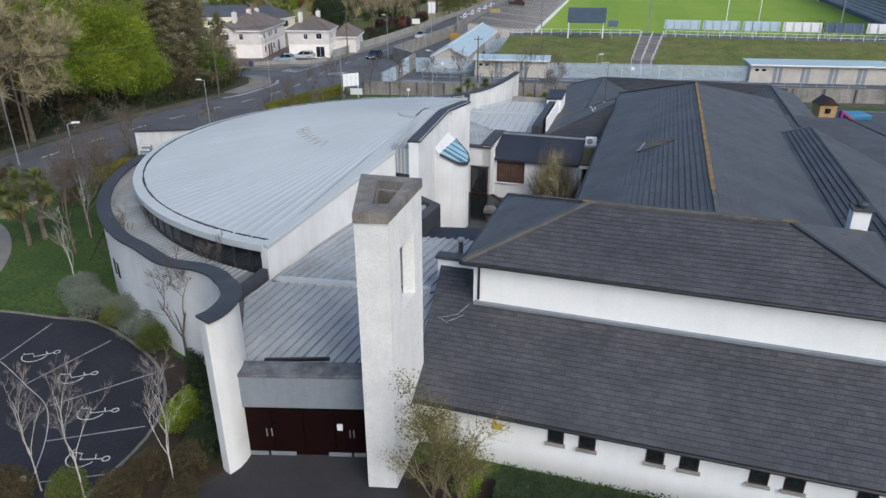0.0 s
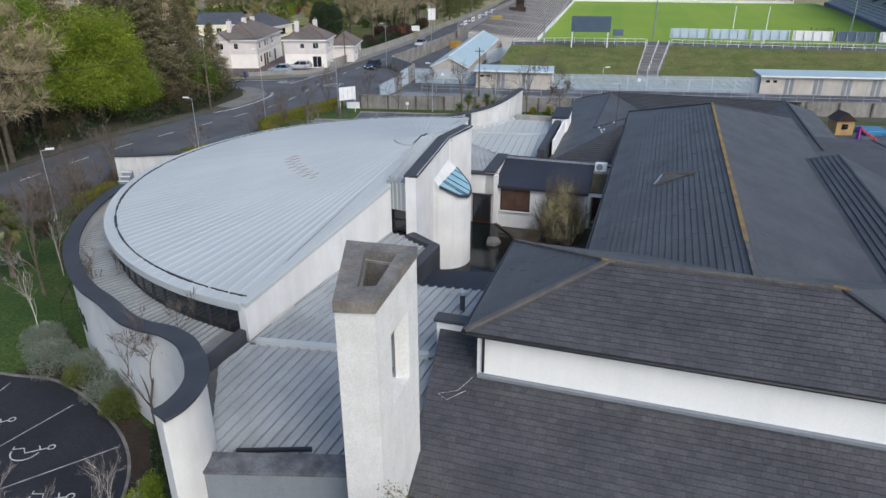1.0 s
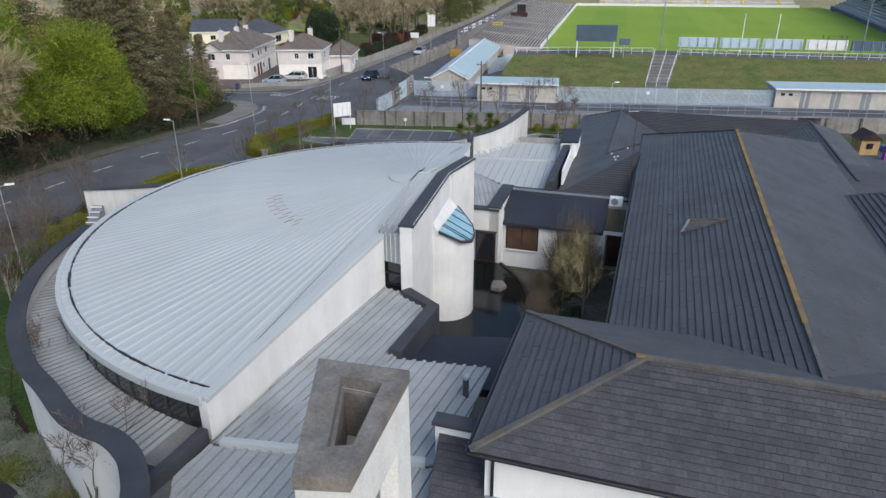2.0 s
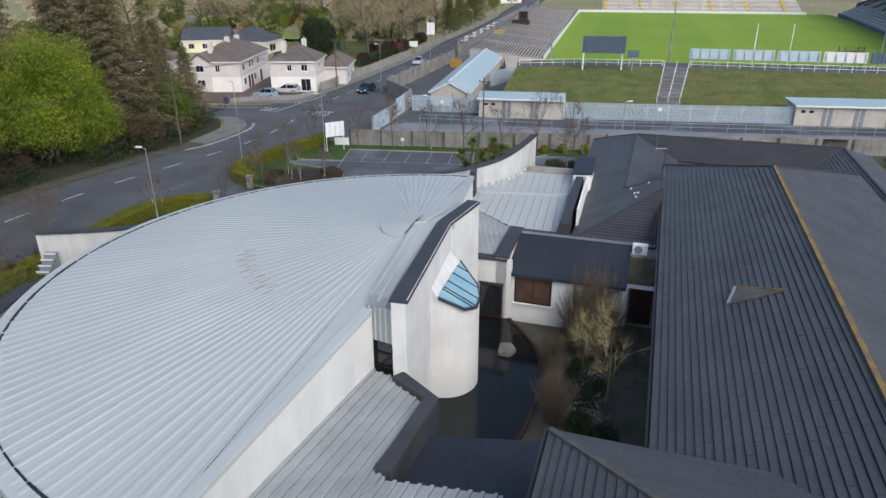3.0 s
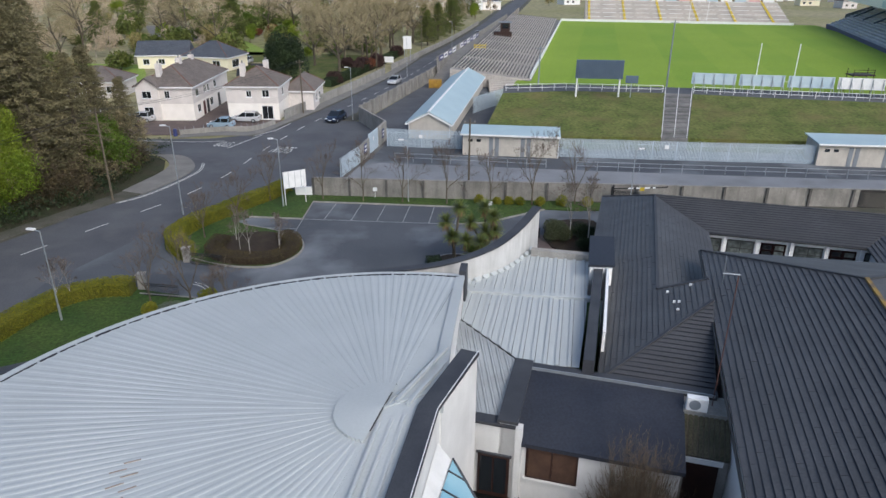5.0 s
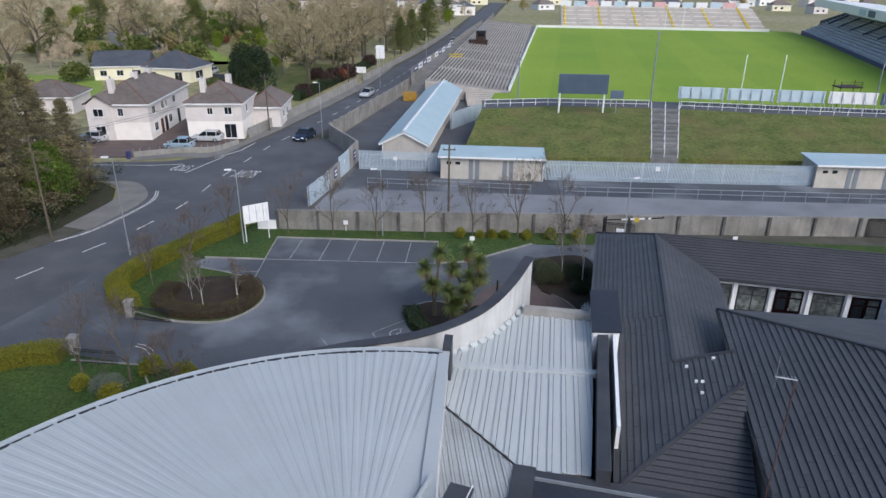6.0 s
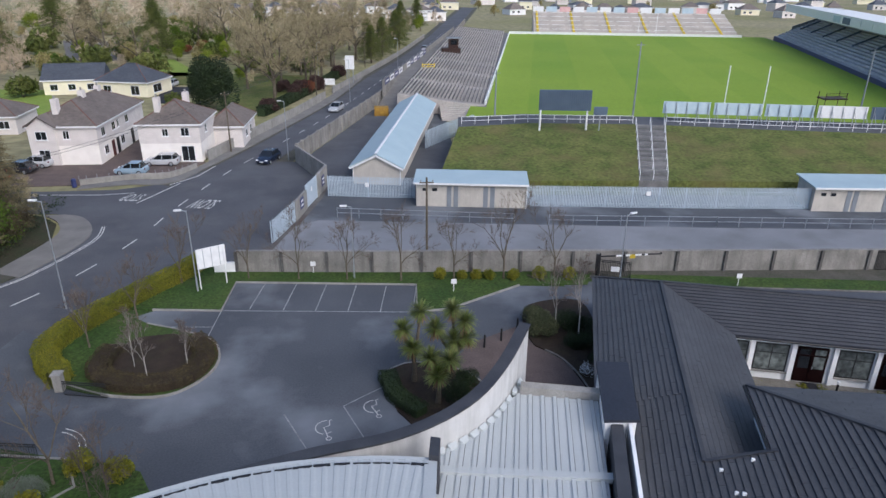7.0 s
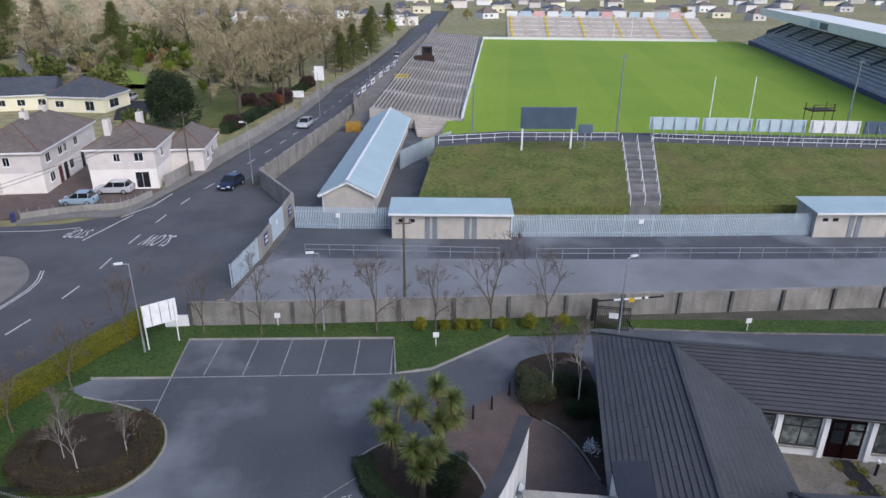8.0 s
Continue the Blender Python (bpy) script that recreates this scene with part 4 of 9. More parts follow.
part("north_block", Shape().prism([(1.4, 50.6), (3.5, 50.6), (4.2, 54.6), (6.9, 54.4), (9.8, 66.6), (6.1, 67.5), (1.7, 64)], 0, 4.15), RENDER, church)
part("parapet_east", Shape().ribbon([(7.2, 53.6), (9.9, 64.2)], 0.55, 3.0, 5.2), COPING, church, "dark parapet")
part("parapet_face", Shape().ribbon([(8.5, 56.2), (11.2, 67.0)], 0.16, 3.0, 5.25), PAINT, church, "white upstand beside the dark parapet")
part("roof_box", Shape().prism([(9.3, 64.0), (10.7, 63.9), (11.75, 68.4), (10.35, 68.6)], 3.0, 5.35), PAINT, church)
part("roof_box_cap", Shape().prism([(9.2, 63.9), (10.8, 63.8), (11.85, 68.5), (10.25, 68.7)], 5.35, 5.5), FELT, church)
part("end_kerb", Shape().ribbon([(6.2, 67.9), (10.2, 67.0)], 0.5, 3.6, 4.85), CONCRETE, church, "weathered concrete upstand")
# the sweeping rear wall
REAR = curve([(-26.4, 51.7, 5.0), (-23.4, 52.0, 5.05), (-20, 52.8, 5.1), (-16.8, 54.9, 5.2), (-13.4, 57.6, 5.35), (-9.2, 60.3, 5.5), (-4.2, 62.2, 5.7), (0, 63.1, 5.9), (3.0, 64.7, 6.2), (5.0, 67.0, 6.6), (6.75, 70.2, 7.05)], 5)
part("rear_wall", Shape().ribbon([p[:2] for p in REAR], 0.4, 0.0, [p[2] - 0.08 for p in REAR]), REAR_RENDER, church, "long curving white rear wall")
part("rear_coping", Shape().ribbon([p[:2] for p in REAR], 0.6, [p[2] - 0.1 for p in REAR], [p[2] for p in REAR]), COPING, church)
# doors, lead parapet
part("porch_parapet", Shape().box(-7.35, -2.3, 17.85, 18.6, 2.8, 4.2), LEAD, church, "lead-grey panelled parapet over the doors", 0.03)
part("parapet_cap", Shape().box(-7.4, -2.3, 17.8, 18.75, 4.2, 4.32), PORCH_CAP, church, "weathered lead capping", 0.02)
part("snow_bar", Shape().bar((-6.3, 18.85, 4.35), (-3.8, 19.0, 4.35), 0.12, 0.12), BLACK, church, "black bar behind the parapet")
door = part("door", Shape().box(-7.3, -2.4, 18.05, 18.3, gz(18), 2.85), WOOD, church, "dark red-brown timber doors")
for i in range(4):
    x = -7.25 + 1.22 * i
    leaf = part("door_leaf", Shape().box(x + 0.02, x + 1.2, 17.99, 18.05, gz(18) + 0.22, 2.8), WOOD, door)
for x in (-6.25, -6.05, -3.0, -2.85):
    part("door_handle", Shape().tube([(x, 17.93, 1.4), (x, 17.93, 1.75)], 0.025), STEEL, door)
for x0, x1 in ((-7.2, -6.3), (-6.2, -5.2), (-3.9, -3.0), (-2.9, -2.45)):
    part("kick_plate", Shape().box(x0, x1, 17.96, 18.0, gz(18) + 0.03, gz(18) + 0.2), STEEL, door)
part("notice", Shape().box(-3.5, -3.28, 17.96, 17.985, 1.7, 2.0), PAINT, door, "white paper notice")

# ---- the bell tower ----
tower = thing("bell_tower", "tall weathered white bell tower with an open top", "tower", pose(-1.4, 18, gz(18)))
FL, FR, BR, BL = (-2.12, 16.4), (-1.05, 16.36), (-0.24, 19.85), (-2.42, 20.3)


def quad_in(k):
    c = Vector(((FL[0] + FR[0] + BR[0] + BL[0]) / 4, (FL[1] + FR[1] + BR[1] + BL[1]) / 4))
    return [tuple(c + (Vector(p) - c) * k) for p in (FL, FR, BR, BL)]




def inside(u, v):
    """A plan point of the tower: u from side to side, v from front to back."""
    return tuple(Vector(FL).lerp(Vector(FR), u).lerp(Vector(BL).lerp(Vector(BR), u), v))


OUTER, INNER = [FL, FR, BR, BL], [inside(0.42, 0.22), inside(0.79, 0.25), inside(0.79, 0.84), inside(0.3, 0.86)]
LINING = [inside(0.46, 0.26), inside(0.76, 0.28), inside(0.76, 0.80), inside(0.34, 0.82)]


def tower_face(i, hole):
    """One wall of the tower between its outer corners, in pieces round an opening."""
    j = (i + 1) % 4
    a, b, c, d = Vector(OUTER[i]), Vector(OUTER[j]), Vector(INNER[j]), Vector(INNER[i])
    t0, t1, z0, z1 = hole or (1, 1, 0, 0)
    for u0, u1, za, zb in ((0, t0, 0.2, 11.0), (t1, 1, 0.2, 11.0), (t0, t1, 0.2, z0), (t0, t1, z1, 11.0)):
        if u1 > u0 and zb > za:
            part("tower_wall", Shape().prism([a.lerp(b, u0), a.lerp(b, u1), d.lerp(c, u1), d.lerp(c, u0)], za, zb), TOWER, tower)


for i, h in enumerate((None, (0.3, 0.74, 7.3, 9.7), None, (0.28, 0.7, 7.3, 9.7))):
    tower_face(i, h)
# Weathered lining strips added to darken the tower opening, where deep shade falls.
for i in range(4):
    j = (i + 1) % 4
    k = quad_in(1.03)
    part("inner_lining", Shape().prism([INNER[i], INNER[j], LINING[j], LINING[i]], 9.75, 10.99), STONE_CAP, tower, "weathered inside of the tower top, darkened for its deep shade")
    part("capstone", Shape().prism([k[i], k[j], INNER[j], INNER[i]], 11.0, 11.32), STONE_CAP, tower, "weathered grey-brown coping slab")
part("tower_core", Shape().prism(INNER, 0.2, 7.3), TOWER, tower)
# pale flashing lumps where the north roof meets the rear wall
for k in range(11):
    p = Vector(REAR[37 + k][:2])
    q = Vector(REAR[38 + k][:2])
    d = (q - p).normalized()
    o = Vector((d.y, -d.x))
    m = p.lerp(q, 0.5) + o * 0.36
    part("flashing", Shape().prism([m - d * 0.26 - o * 0.1, m + d * 0.26 - o * 0.1, m + d * 0.18 + o * 0.12, m - d * 0.18 + o * 0.12], 4.35, [4.64, 4.64, 4.5, 4.5]), ZINC, church, "pale flashing", 0.03)
for k in range(4):
    y = 51.0 - 0.34 * k
    part("rear_step", Shape().box(-25.6, -24.85, y - 0.34, y, 3.0, 3.95 - 0.26 * k), LEAD, church, "grey metal step behind the parapet")
    part("step_nosing", Shape().box(-25.62, -24.83, y - 0.37, y - 0.3, 3.91 - 0.26 * k, 3.98 - 0.26 * k), WHITE_METAL, church)
part("security_light", Shape().tube([(-7.28, 17.75, 3.75), (-7.28, 17.6, 3.8)], 0.1, 10), BLACK, church, "small black security lamp")
flue = thing("roof_flue", "stainless flue with a conical cowl on the low roof", "flue", pose(1.15, 28.4, 4.4))
part("pipe", Shape().tube([(1.15, 28.4, 4.3), (1.15, 28.4, 5.25)], 0.12, 12), COPING, flue)
part("cowl", Shape().tube([(1.15, 28.4, 5.3), (1.15, 28.4, 5.42), (1.15, 28.4, 5.5)], [0.2, 0.18, 0.04], 12), STEEL, flue)
for k, (x, z) in enumerate(((-17.9, 2.2), (-17.2, 2.2))):
    a = math.radians(218 + 2.2 * k)
    c = CEN + Vector((math.cos(a), math.sin(a))) * 20.48
    d = Vector((-math.sin(a), math.cos(a)))
    part("slit_window", Shape().ribbon([c - d * 0.18, c + d * 0.18], 0.06, 2.1, 3.0), DARK_GLASS, church, "small dark slit window")


# kerbs round lawns and beds
def kerb(path, lift=0.13, stone=CONCRETE):
    return single("kerb", Shape().ribbon(path, 0.13, [gz(p[1]) - 0.05 for p in path], [gz(p[1]) + lift for p in path]), stone, "pale concrete kerb edging", "kerb", "structure")


kerb([(10.3, 89), (4.2, 85.2), (1.7, 84.9), (1.85, 89.6), (-13, 91), (-13.1, 86), (-18.3, 86.5)])
kerb(curve([(-18, 84.3), (-15, 83), (-12.6, 81.4), (-11.7, 79), (-12.2, 76.8), (-14, 75.1), (-17.3, 75.3), (-20.5, 76.7)], 4))
kerb(curve([(-0.9, 76.6), (1.2, 77.8), (4.7, 76.2), (5.8, 73), (4.6, 70.6)], 4))
kerb(curve([(10.2, 78.8), (11.1, 77.6), (11.7, 75.6), (11.95, 73.4)], 4), 0.125, STONE_CAP)
kerb([(-17.6, 66), (-16.2, 67.5), (-17.4, 69.6), (-22, 70.3)])
kerb(curve([(-45, 27), (-30, 29.2), (-24.4, 29), (-21, 28.4), (-18.6, 28), (-15.9, 26.3), (-13.4, 24), (-12, 21.6), (-11.6, 18.8), (-12.4, 15.5)], 4), 0.06, STONE_CAP)
kerb([(20, 89.0), (28.5, 87.4), (36, 86.4), (60, 83.2)], 0.1, STONE_CAP)

# ---- the school ----
school = thing("school", "long low white school with dark hipped roofs", "school", pose(1.36, 22.3, 0, 0, 0, -15.7))


def sp(name, shape, material, label="", bevel=0.0):
    return part(name, shape, material, school, label, bevel, local=True)


def hip_cap(a, b, material=RIDGE, w=0.2):
    return sp("ridge_capping", Shape().bar((a[0], a[1], a[2] + 0.1), (b[0], b[1], b[2] + 0.1), w, 0.1), material)


# front wing
FE, FRZ = 7.0, 8.83
slope("front_roof", [(-0.1, -0.1, FE), (16.9, -0.1, FE), (12.35, 3.5, FRZ), (4.52, 3.5, FRZ)], 0.24, 0.3, 0.022, school, SLATE_J)
slope("hip_roof_west", [(-0.1, 8.6, FE), (-0.1, -0.1, FE), (4.52, 3.5, FRZ)], 0.3, 1.65, 0.05, school, TILE_J, stagger=0.37)
slope("hip_roof_east", [(16.9, -0.1, FE), (16.9, 8.6, FE), (12.35, 3.5, FRZ)], 0.3, 1.65, 0.03, school, TILE_J, stagger=0.37)
slope("back_roof", [(16.9, 8.6, FE), (-0.1, 8.6, FE), (4.52, 3.5, FRZ), (12.35, 3.5, FRZ)], 0.3, 1.65, 0.03, school, TILE_J, stagger=0.37)
hip_cap((4.52, 3.5, FRZ), (12.35, 3.5, FRZ))
hip_cap((-0.1, -0.1, FE), (4.52, 3.5, FRZ))
hip_cap((-0.1, 8.6, FE), (4.52, 3.5, FRZ))
hip_cap((16.9, -0.1, FE), (12.35, 3.5, FRZ), COPING, 0.2)
for p in ((4.52, 3.5, FRZ - 0.02), (12.35, 3.5, FRZ), (10.9, 3.5, FRZ - 0.02)):
    sp("lichen_patch", Shape().bar((p[0] - 0.28, p[1], p[2] + 0.115), (p[0] + 0.22, p[1] - 0.03, p[2] + 0.115), 0.17, 0.05), LICHEN, "orange lichen on the ridge")
sp("front_wall", Shape().box(0.3, 16.7, 0.3, 8.2, 0, 6.85), PAINT, "smooth white painted wall")
sp("low_back_wall", Shape().box(16.7, 30, 0.32, 0.6, 0, 5.0), PAINT)
sp("front_gutter", Shape().tube([(-0.15, -0.17, FE - 0.05), (16.95, -0.17, FE - 0.05)], 0.07, 8), BLACK)
sp("side_gutter", Shape().tube([(-0.17, -0.15, FE - 0.05), (-0.17, 8.6, FE - 0.05)], 0.07, 8), BLACK)
sp("soffit", Shape().box(-0.08, 16.8, -0.08, 8.5, FE - 0.16, FE - 0.1), PAINT)
sp("downpipe", Shape().tube([(0.55, 0.22, 6.9), (0.55, 0.22, 5.2)], 0.05, 8), BLACK)
# lower front roof
LE, LT = 2.95, 5.0
dz = (LT - LE) / 4.6
slope("low_roof", [(-1.0, -4.3, LE), (30, -4.3, LE), (30, 0.3, LT), (-1.45, 0.3, LT)], 0.24, 0.3, 0.022, school, SLATE_J, SLATE, lambda s, d: 2.0 < s < 9.5)
slope("low_roof_upper", [(-1.45, 0.3, LT), (0.3, 0.3, LT), (0.3, 1.9, LT + 1.6 * dz), (-1.65, 1.9, LT + 1.6 * dz)], 0.24, 0.3, 0.022, school, SLATE_J)
sp("lead_flashing", Shape().bar((0.35, 0.24, LT + 0.1), (28, 0.24, LT + 0.1), 0.25, 0.12), LEAD, "pale lead flashing")
sp("low_wall", Shape().box(0.9, 28, -3.9, 0.4, 0, LE - 0.05), PAINT, "white painted wall with small windows")
sp("low_side_wall", Shape().prism([(-0.75, -3.6), (0.92, -3.6), (0.92, 2.0), (-1.3, 2.0)], 0, [2.9, 2.9, 5.6, 5.6]), PAINT)
sp("low_gutter", Shape().tube([(-1.0, -4.38, LE - 0.04), (28, -4.38, LE - 0.04)], 0.065, 8), BLACK)
sp("low_soffit", Shape().box(-0.9, 28, -4.25, -3.9, LE - 0.14, LE - 0.08), PAINT)
sp("parapet_stub", Shape().box(-1.8, 0.0, 1.9, 2.2, 4.0, 6.05), PAINT)
sp("parapet_stub_coping", Shape().box(-1.9, -0.05, 1.8, 2.4, 6.05, 6.2), COPING, "short dark coping", 0.02)
for u0, u1 in ((4.38, 4.98), (5.52, 6.13), (7.9, 8.53), (9.05, 9.69), (11.32, 11.94), (12.42, 13.05), (14.6, 15.2), (15.7, 16.3)):
    window(school, (u0, -3.9), (u1, -3.9), 1.93, 2.82, BROWN, CONCRETE, 0, 0)
sp("wall_sign", Shape().box(2.25, 2.65, -3.93, -3.9, 2.0, 2.3), YELLOW, "small yellow warning sign")
# main block
ME, MR, MV = 5.6, 8.42, 46.2
slope("main_roof_west", [(3.08, MV, ME), (3.08, 8.6, ME), (9.75, 4.2, MR), (9.75, 37.7, MR)], 0.3, 1.65, 0.05, school, TILE_J, stagger=0.37)
slope("main_roof_east", [(17.3, 4.2, ME + 0.15), (17.3, MV + 1, ME + 0.15), (9.75, 37.7, MR), (9.75, 4.2, MR)], 0.3, 1.65, 0.03, school, TILE_J, stagger=0.37)
slope("main_roof_north", [(17.3, MV + 1, ME + 0.15), (3.08, MV, ME), (9.75, 37.7, MR)], 0.3, 1.65, 0.03, school, TILE_J, stagger=0.37)
hip_cap((9.75, 4.0, MR), (9.75, 8.0, MR), RIDGE, 0.14)
hip_cap((9.75, 8.0, MR), (9.75, 37.7, MR), LICHEN, 0.2)
hip_cap((9.75, 37.7, MR), (3.08, MV, ME), COPING, 0.2)
hip_cap((9.75, 37.7, MR), (17.3, MV + 1, ME + 0.15), COPING, 0.2)
sp("main_wall", Shape().box(3.55, 17, 8, MV - 0.6, 0, ME - 0.1), PAINT, "white wall to the courtyard")
sp("main_gutter", Shape().tube([(3.0, 8.6, ME - 0.05), (3.0, MV, ME - 0.05)], 0.07, 8), BLACK)
sp("main_soffit", Shape().box(3.12, 3.6, 8.6, MV - 0.3, ME - 0.16, ME - 0.1), PAINT)
# east wings, seen from above
slope("east_roof_west", [(15.9, 31, 6.2), (15.9, 6, 6.2), (17.6, 6, 7.1), (17.6, 29.5, 7.1)], 0.3, 1.65, 0.05, school, TILE_J, stagger=0.37)
slope("east_roof_east", [(26, 6, 4.6), (26, 17, 4.6), (17.6, 29.5, 7.1), (17.6, 6, 7.1)], 0.3, 1.65, 0.03, school, TILE_J, stagger=0.37)
slope("wing_roof_west", [(15.2, 54.6, 3.78), (15.2, 38.5, 3.78), (18.6, 38.5, 5.08), (18.6, 58.6, 5.08)], 0.3, 1.65, 0.05, school, TILE_J, stagger=0.37)
slope("wing_roof_east", [(22, 38.5, 3.6), (22, 62.2, 3.6), (18.6, 58.6, 5.08), (18.6, 38.5, 5.08)], 0.3, 1.65, 0.03, school, TILE_J, stagger=0.37)
hip_cap((18.6, 38.5, 5.08), (18.6, 58.6, 5.08), COPING, 0.18)
hip_cap((15.2, 54.6, 3.74), (18.6, 58.6, 5.04), RIDGE, 0.1)
sp("wing_wall", Shape().box(15.7, 21.5, 43.2, 55.0, 0, 3.65), PAINT, "white wall of the cross wing")
slope("east_cross_roof", [(23.2, 43.4, 5.0), (17, 43.4, 5.0), (17, 20, 5.3), (28.5, 20, 5.3)], 0.3, 1.65, 0.04, school, TILE_J, stagger=0.37)
slope("east_end_roof", [(34, 20, 4.3), (34, 43.4, 4.3), (23.2, 43.4, 5.0), (28.5, 20, 5.3)], 0.3, 1.65, 0.04, school, TILE_J, stagger=0.37)
hip_cap((23.2, 43.4, 5.0), (28.5, 20, 5.3), COPING, 0.2)
sp("east_wall", Shape().box(17, 27, 6, 43, 0, 3.6), PAINT)
sp("east_gable", Shape().ribbon([(15.2, 38.45), (18.6, 38.45), (22, 38.45)], 0.1, 3.0, [3.7, 5.0, 3.52]), TILE_J, "slate-hung gable between the roofs")
# north-west wing and the far range
NE_, NR = 3.4, 5.08
nwz = lambda u: NE_ + (NR - NE_) / 4.3 * (u + 3.9)
slope("nw_roof_west", [(-3.9, 62, NE_), (-3.9, 45.8, NE_), (0.4, 45.8, NR), (0.4, 58.6, NR)], 0.3, 1.65, 0.045, school, TILE_J, stagger=0.37)
slope("nw_roof_middle", [(-2.4, 45.8, nwz(-2.4)), (-2.4, 40.7, nwz(-2.4)), (0.4, 40.7, NR), (0.4, 45.8, NR)], 0.3, 1.65, 0.045, school, TILE_J, stagger=0.37)
slope("nw_roof_upper", [(-2.4, 40.7, nwz(-2.4)), (-2.4, 31.9, nwz(-2.4)), (3.05, 37.93, nwz(3.05)), (3.05, 40.7, nwz(3.05))], 0.3, 1.65, 0.045, school, TILE_J, stagger=0.37)
slope("nw_roof_east", [(4.5, 40.7, 3.78), (4.5, 54.6, 3.78), (0.4, 58.6, NR), (0.4, 40.7, NR)], 0.3, 1.65, 0.02, school, TILE_J, stagger=0.37)
slope("nw_roof_south", [(-2.4, 31.9, nwz(-2.4)), (3.05, 31.9, nwz(-2.4)), (3.05, 37.97, nwz(3.05))], 0.3, 1.65, 0.04, school, TILE_J, stagger=0.37)
slope("far_roof_south", [(4.5, 54.6, 3.78), (15.2, 54.6, 3.78), (18.6, 58.6, NR), (0.4, 58.6, NR)], 0.3, 1.65, 0.04, school, TILE_J, stagger=0.37)
slope("far_roof_north", [(22, 62.2, 3.3), (-3.9, 62.2, 3.3), (0.4, 58.6, NR), (18.6, 58.6, NR)], 0.3, 1.65, 0.03, school, TILE_J, stagger=0.37)
hip_cap((0.4, 58.6, NR), (0.4, 40.7, NR), COPING, 0.2)
hip_cap((0.4, 58.6, NR), (-3.9, 62.1, NE_), COPING, 0.18)
hip_cap((0.4, 58.6, NR), (18.6, 58.6, NR), COPING, 0.18)
hip_cap((-2.4, 31.9, nwz(-2.4)), (3.05, 37.93, nwz(3.05)), COPING, 0.14)
hip_cap((0.4, 40.7, NR), (3.05, 40.7, nwz(3.05)), COPING, 0.16)
sp("nw_gable", Shape().prism([(0.4, 40.72), (2.75, 40.72), (2.75, 40.82), (0.4, 40.82)], 3.0, [NR - 0.05, nwz(2.75) - 0.05, nwz(2.75) - 0.05, NR - 0.05]), SLATE_J)
for u, v in ((0.9, 40.0), (2.1, 40.3), (1.2, 38.6), (1.45, 38.5), (1.35, 37.6)):
    sp("roof_vent", Shape().box(u - 0.07, u + 0.07, v - 0.05, v + 0.05, nwz(u), nwz(u) + 0.14), WHITE_METAL, "small pale roof vent")
sp("nw_wall", Shape().prism([(-3.3, 61.6), (-2.2, 32.2), (2.7, 32.2), (4.2, 41), (4.2, 55.2), (19.6, 55.2), (19.6, 61.7)], 0, [2.8, 2.8, 2.8, 3.5, 3.68, 3.68, 2.9]), PAINT, "white wall of the far range")
sp("far_gutter", Shape().tube([(4.5, 54.52, 3.72), (15.2, 54.52, 3.72)], 0.07, 8), BLACK)
ROOM_GLASS = mat("classroom_glass", (0.15, 0.17, 0.165), (0.07, 0.08, 0.08), 0.9, 0.1, bump=0.0, fine=3, mottle=0.5)
for k in range(3):
    u = 5.95 + 4.72 * k
    window(school, (u, 55.2), (u + 1.95, 55.2), 1.3, 3.2, BLACK, CONCRETE, 1, 1, fw=0.08, glass=ROOM_GLASS, transom=0.66)
    d = sp("classroom_door", Shape().box(u + 2.4, u + 4.15, 55.1, 55.2, 0.8, 3.2), WOOD, "dark red-brown glazed double door")
    for du, za, zb, glass in ((2.52, 1.75, 2.6, DARK_GLASS), (3.38, 1.75, 2.6, ROOM_GLASS), (2.52, 2.72, 3.08, DARK_GLASS), (3.38, 2.72, 3.08, ROOM_GLASS)):
        part("pane", Shape().box(u + du, u + du + 0.62, 55.07, 55.1, za, zb), glass, d, local=True)
    part("transom", Shape().box(u + 2.4, u + 4.15, 55.03, 55.1, 2.62, 2.7), WOOD, d, local=True)
    part("meeting_stile", Shape().box(u + 3.23, u + 3.32, 55.03, 55.1, 0.82, 2.62), WOOD, d, local=True)
    part("door_handle", Shape().box(u + 3.34, u + 3.38, 55.0, 55.06, 1.75, 1.9), STEEL, d, "small bright handle", local=True)
    for du in (-0.2, 2.17):
        sp("pilaster", Shape().box(u + du - 0.13, u + du + 0.13, 55.0, 55.2, 0.5, 3.6), PAINT)
window(school, (4.4, 55.2), (5.55, 55.2), 1.3, 3.2, BLACK, CONCRETE, 0, 1, fw=0.08, glass=ROOM_GLASS, transom=0.66)
COURT_SLAT = mat("mossy_timber", (0.12, 0.105, 0.065), (0.06, 0.06, 0.035), 0.8, 0.9, bump=0.4, fine=16, mottle=0.4)
# court block
sp("court_wall", Shape().box(-5.4, 1.4, 27.35, 31.6, 0, 3.4), RENDER, "stained white wall to the courtyard")
sp("court_recess", Shape().prism([(1.4, 28.95), (3.5, 28.95), (3.5, 31.6), (1.4, 31.6)], 0, [2.9, 2.9, 3.9, 3.9]), CONCRETE, "recessed grey end of the courtyard range")
sp("court_lintel", Shape().box(1.4, 3.25, 28.8, 28.98, 2.65, 2.9), PAINT)
louvre = sp("court_louvre", Shape().prism([(1.5, 28.86), (3.5, 28.86), (3.5, 30.4), (1.5, 30.4)], [2.92, 2.92, 3.9, 3.9], [2.98, 2.98, 4.02, 4.02]), BARK, "weathered olive-brown slatted timber canopy")
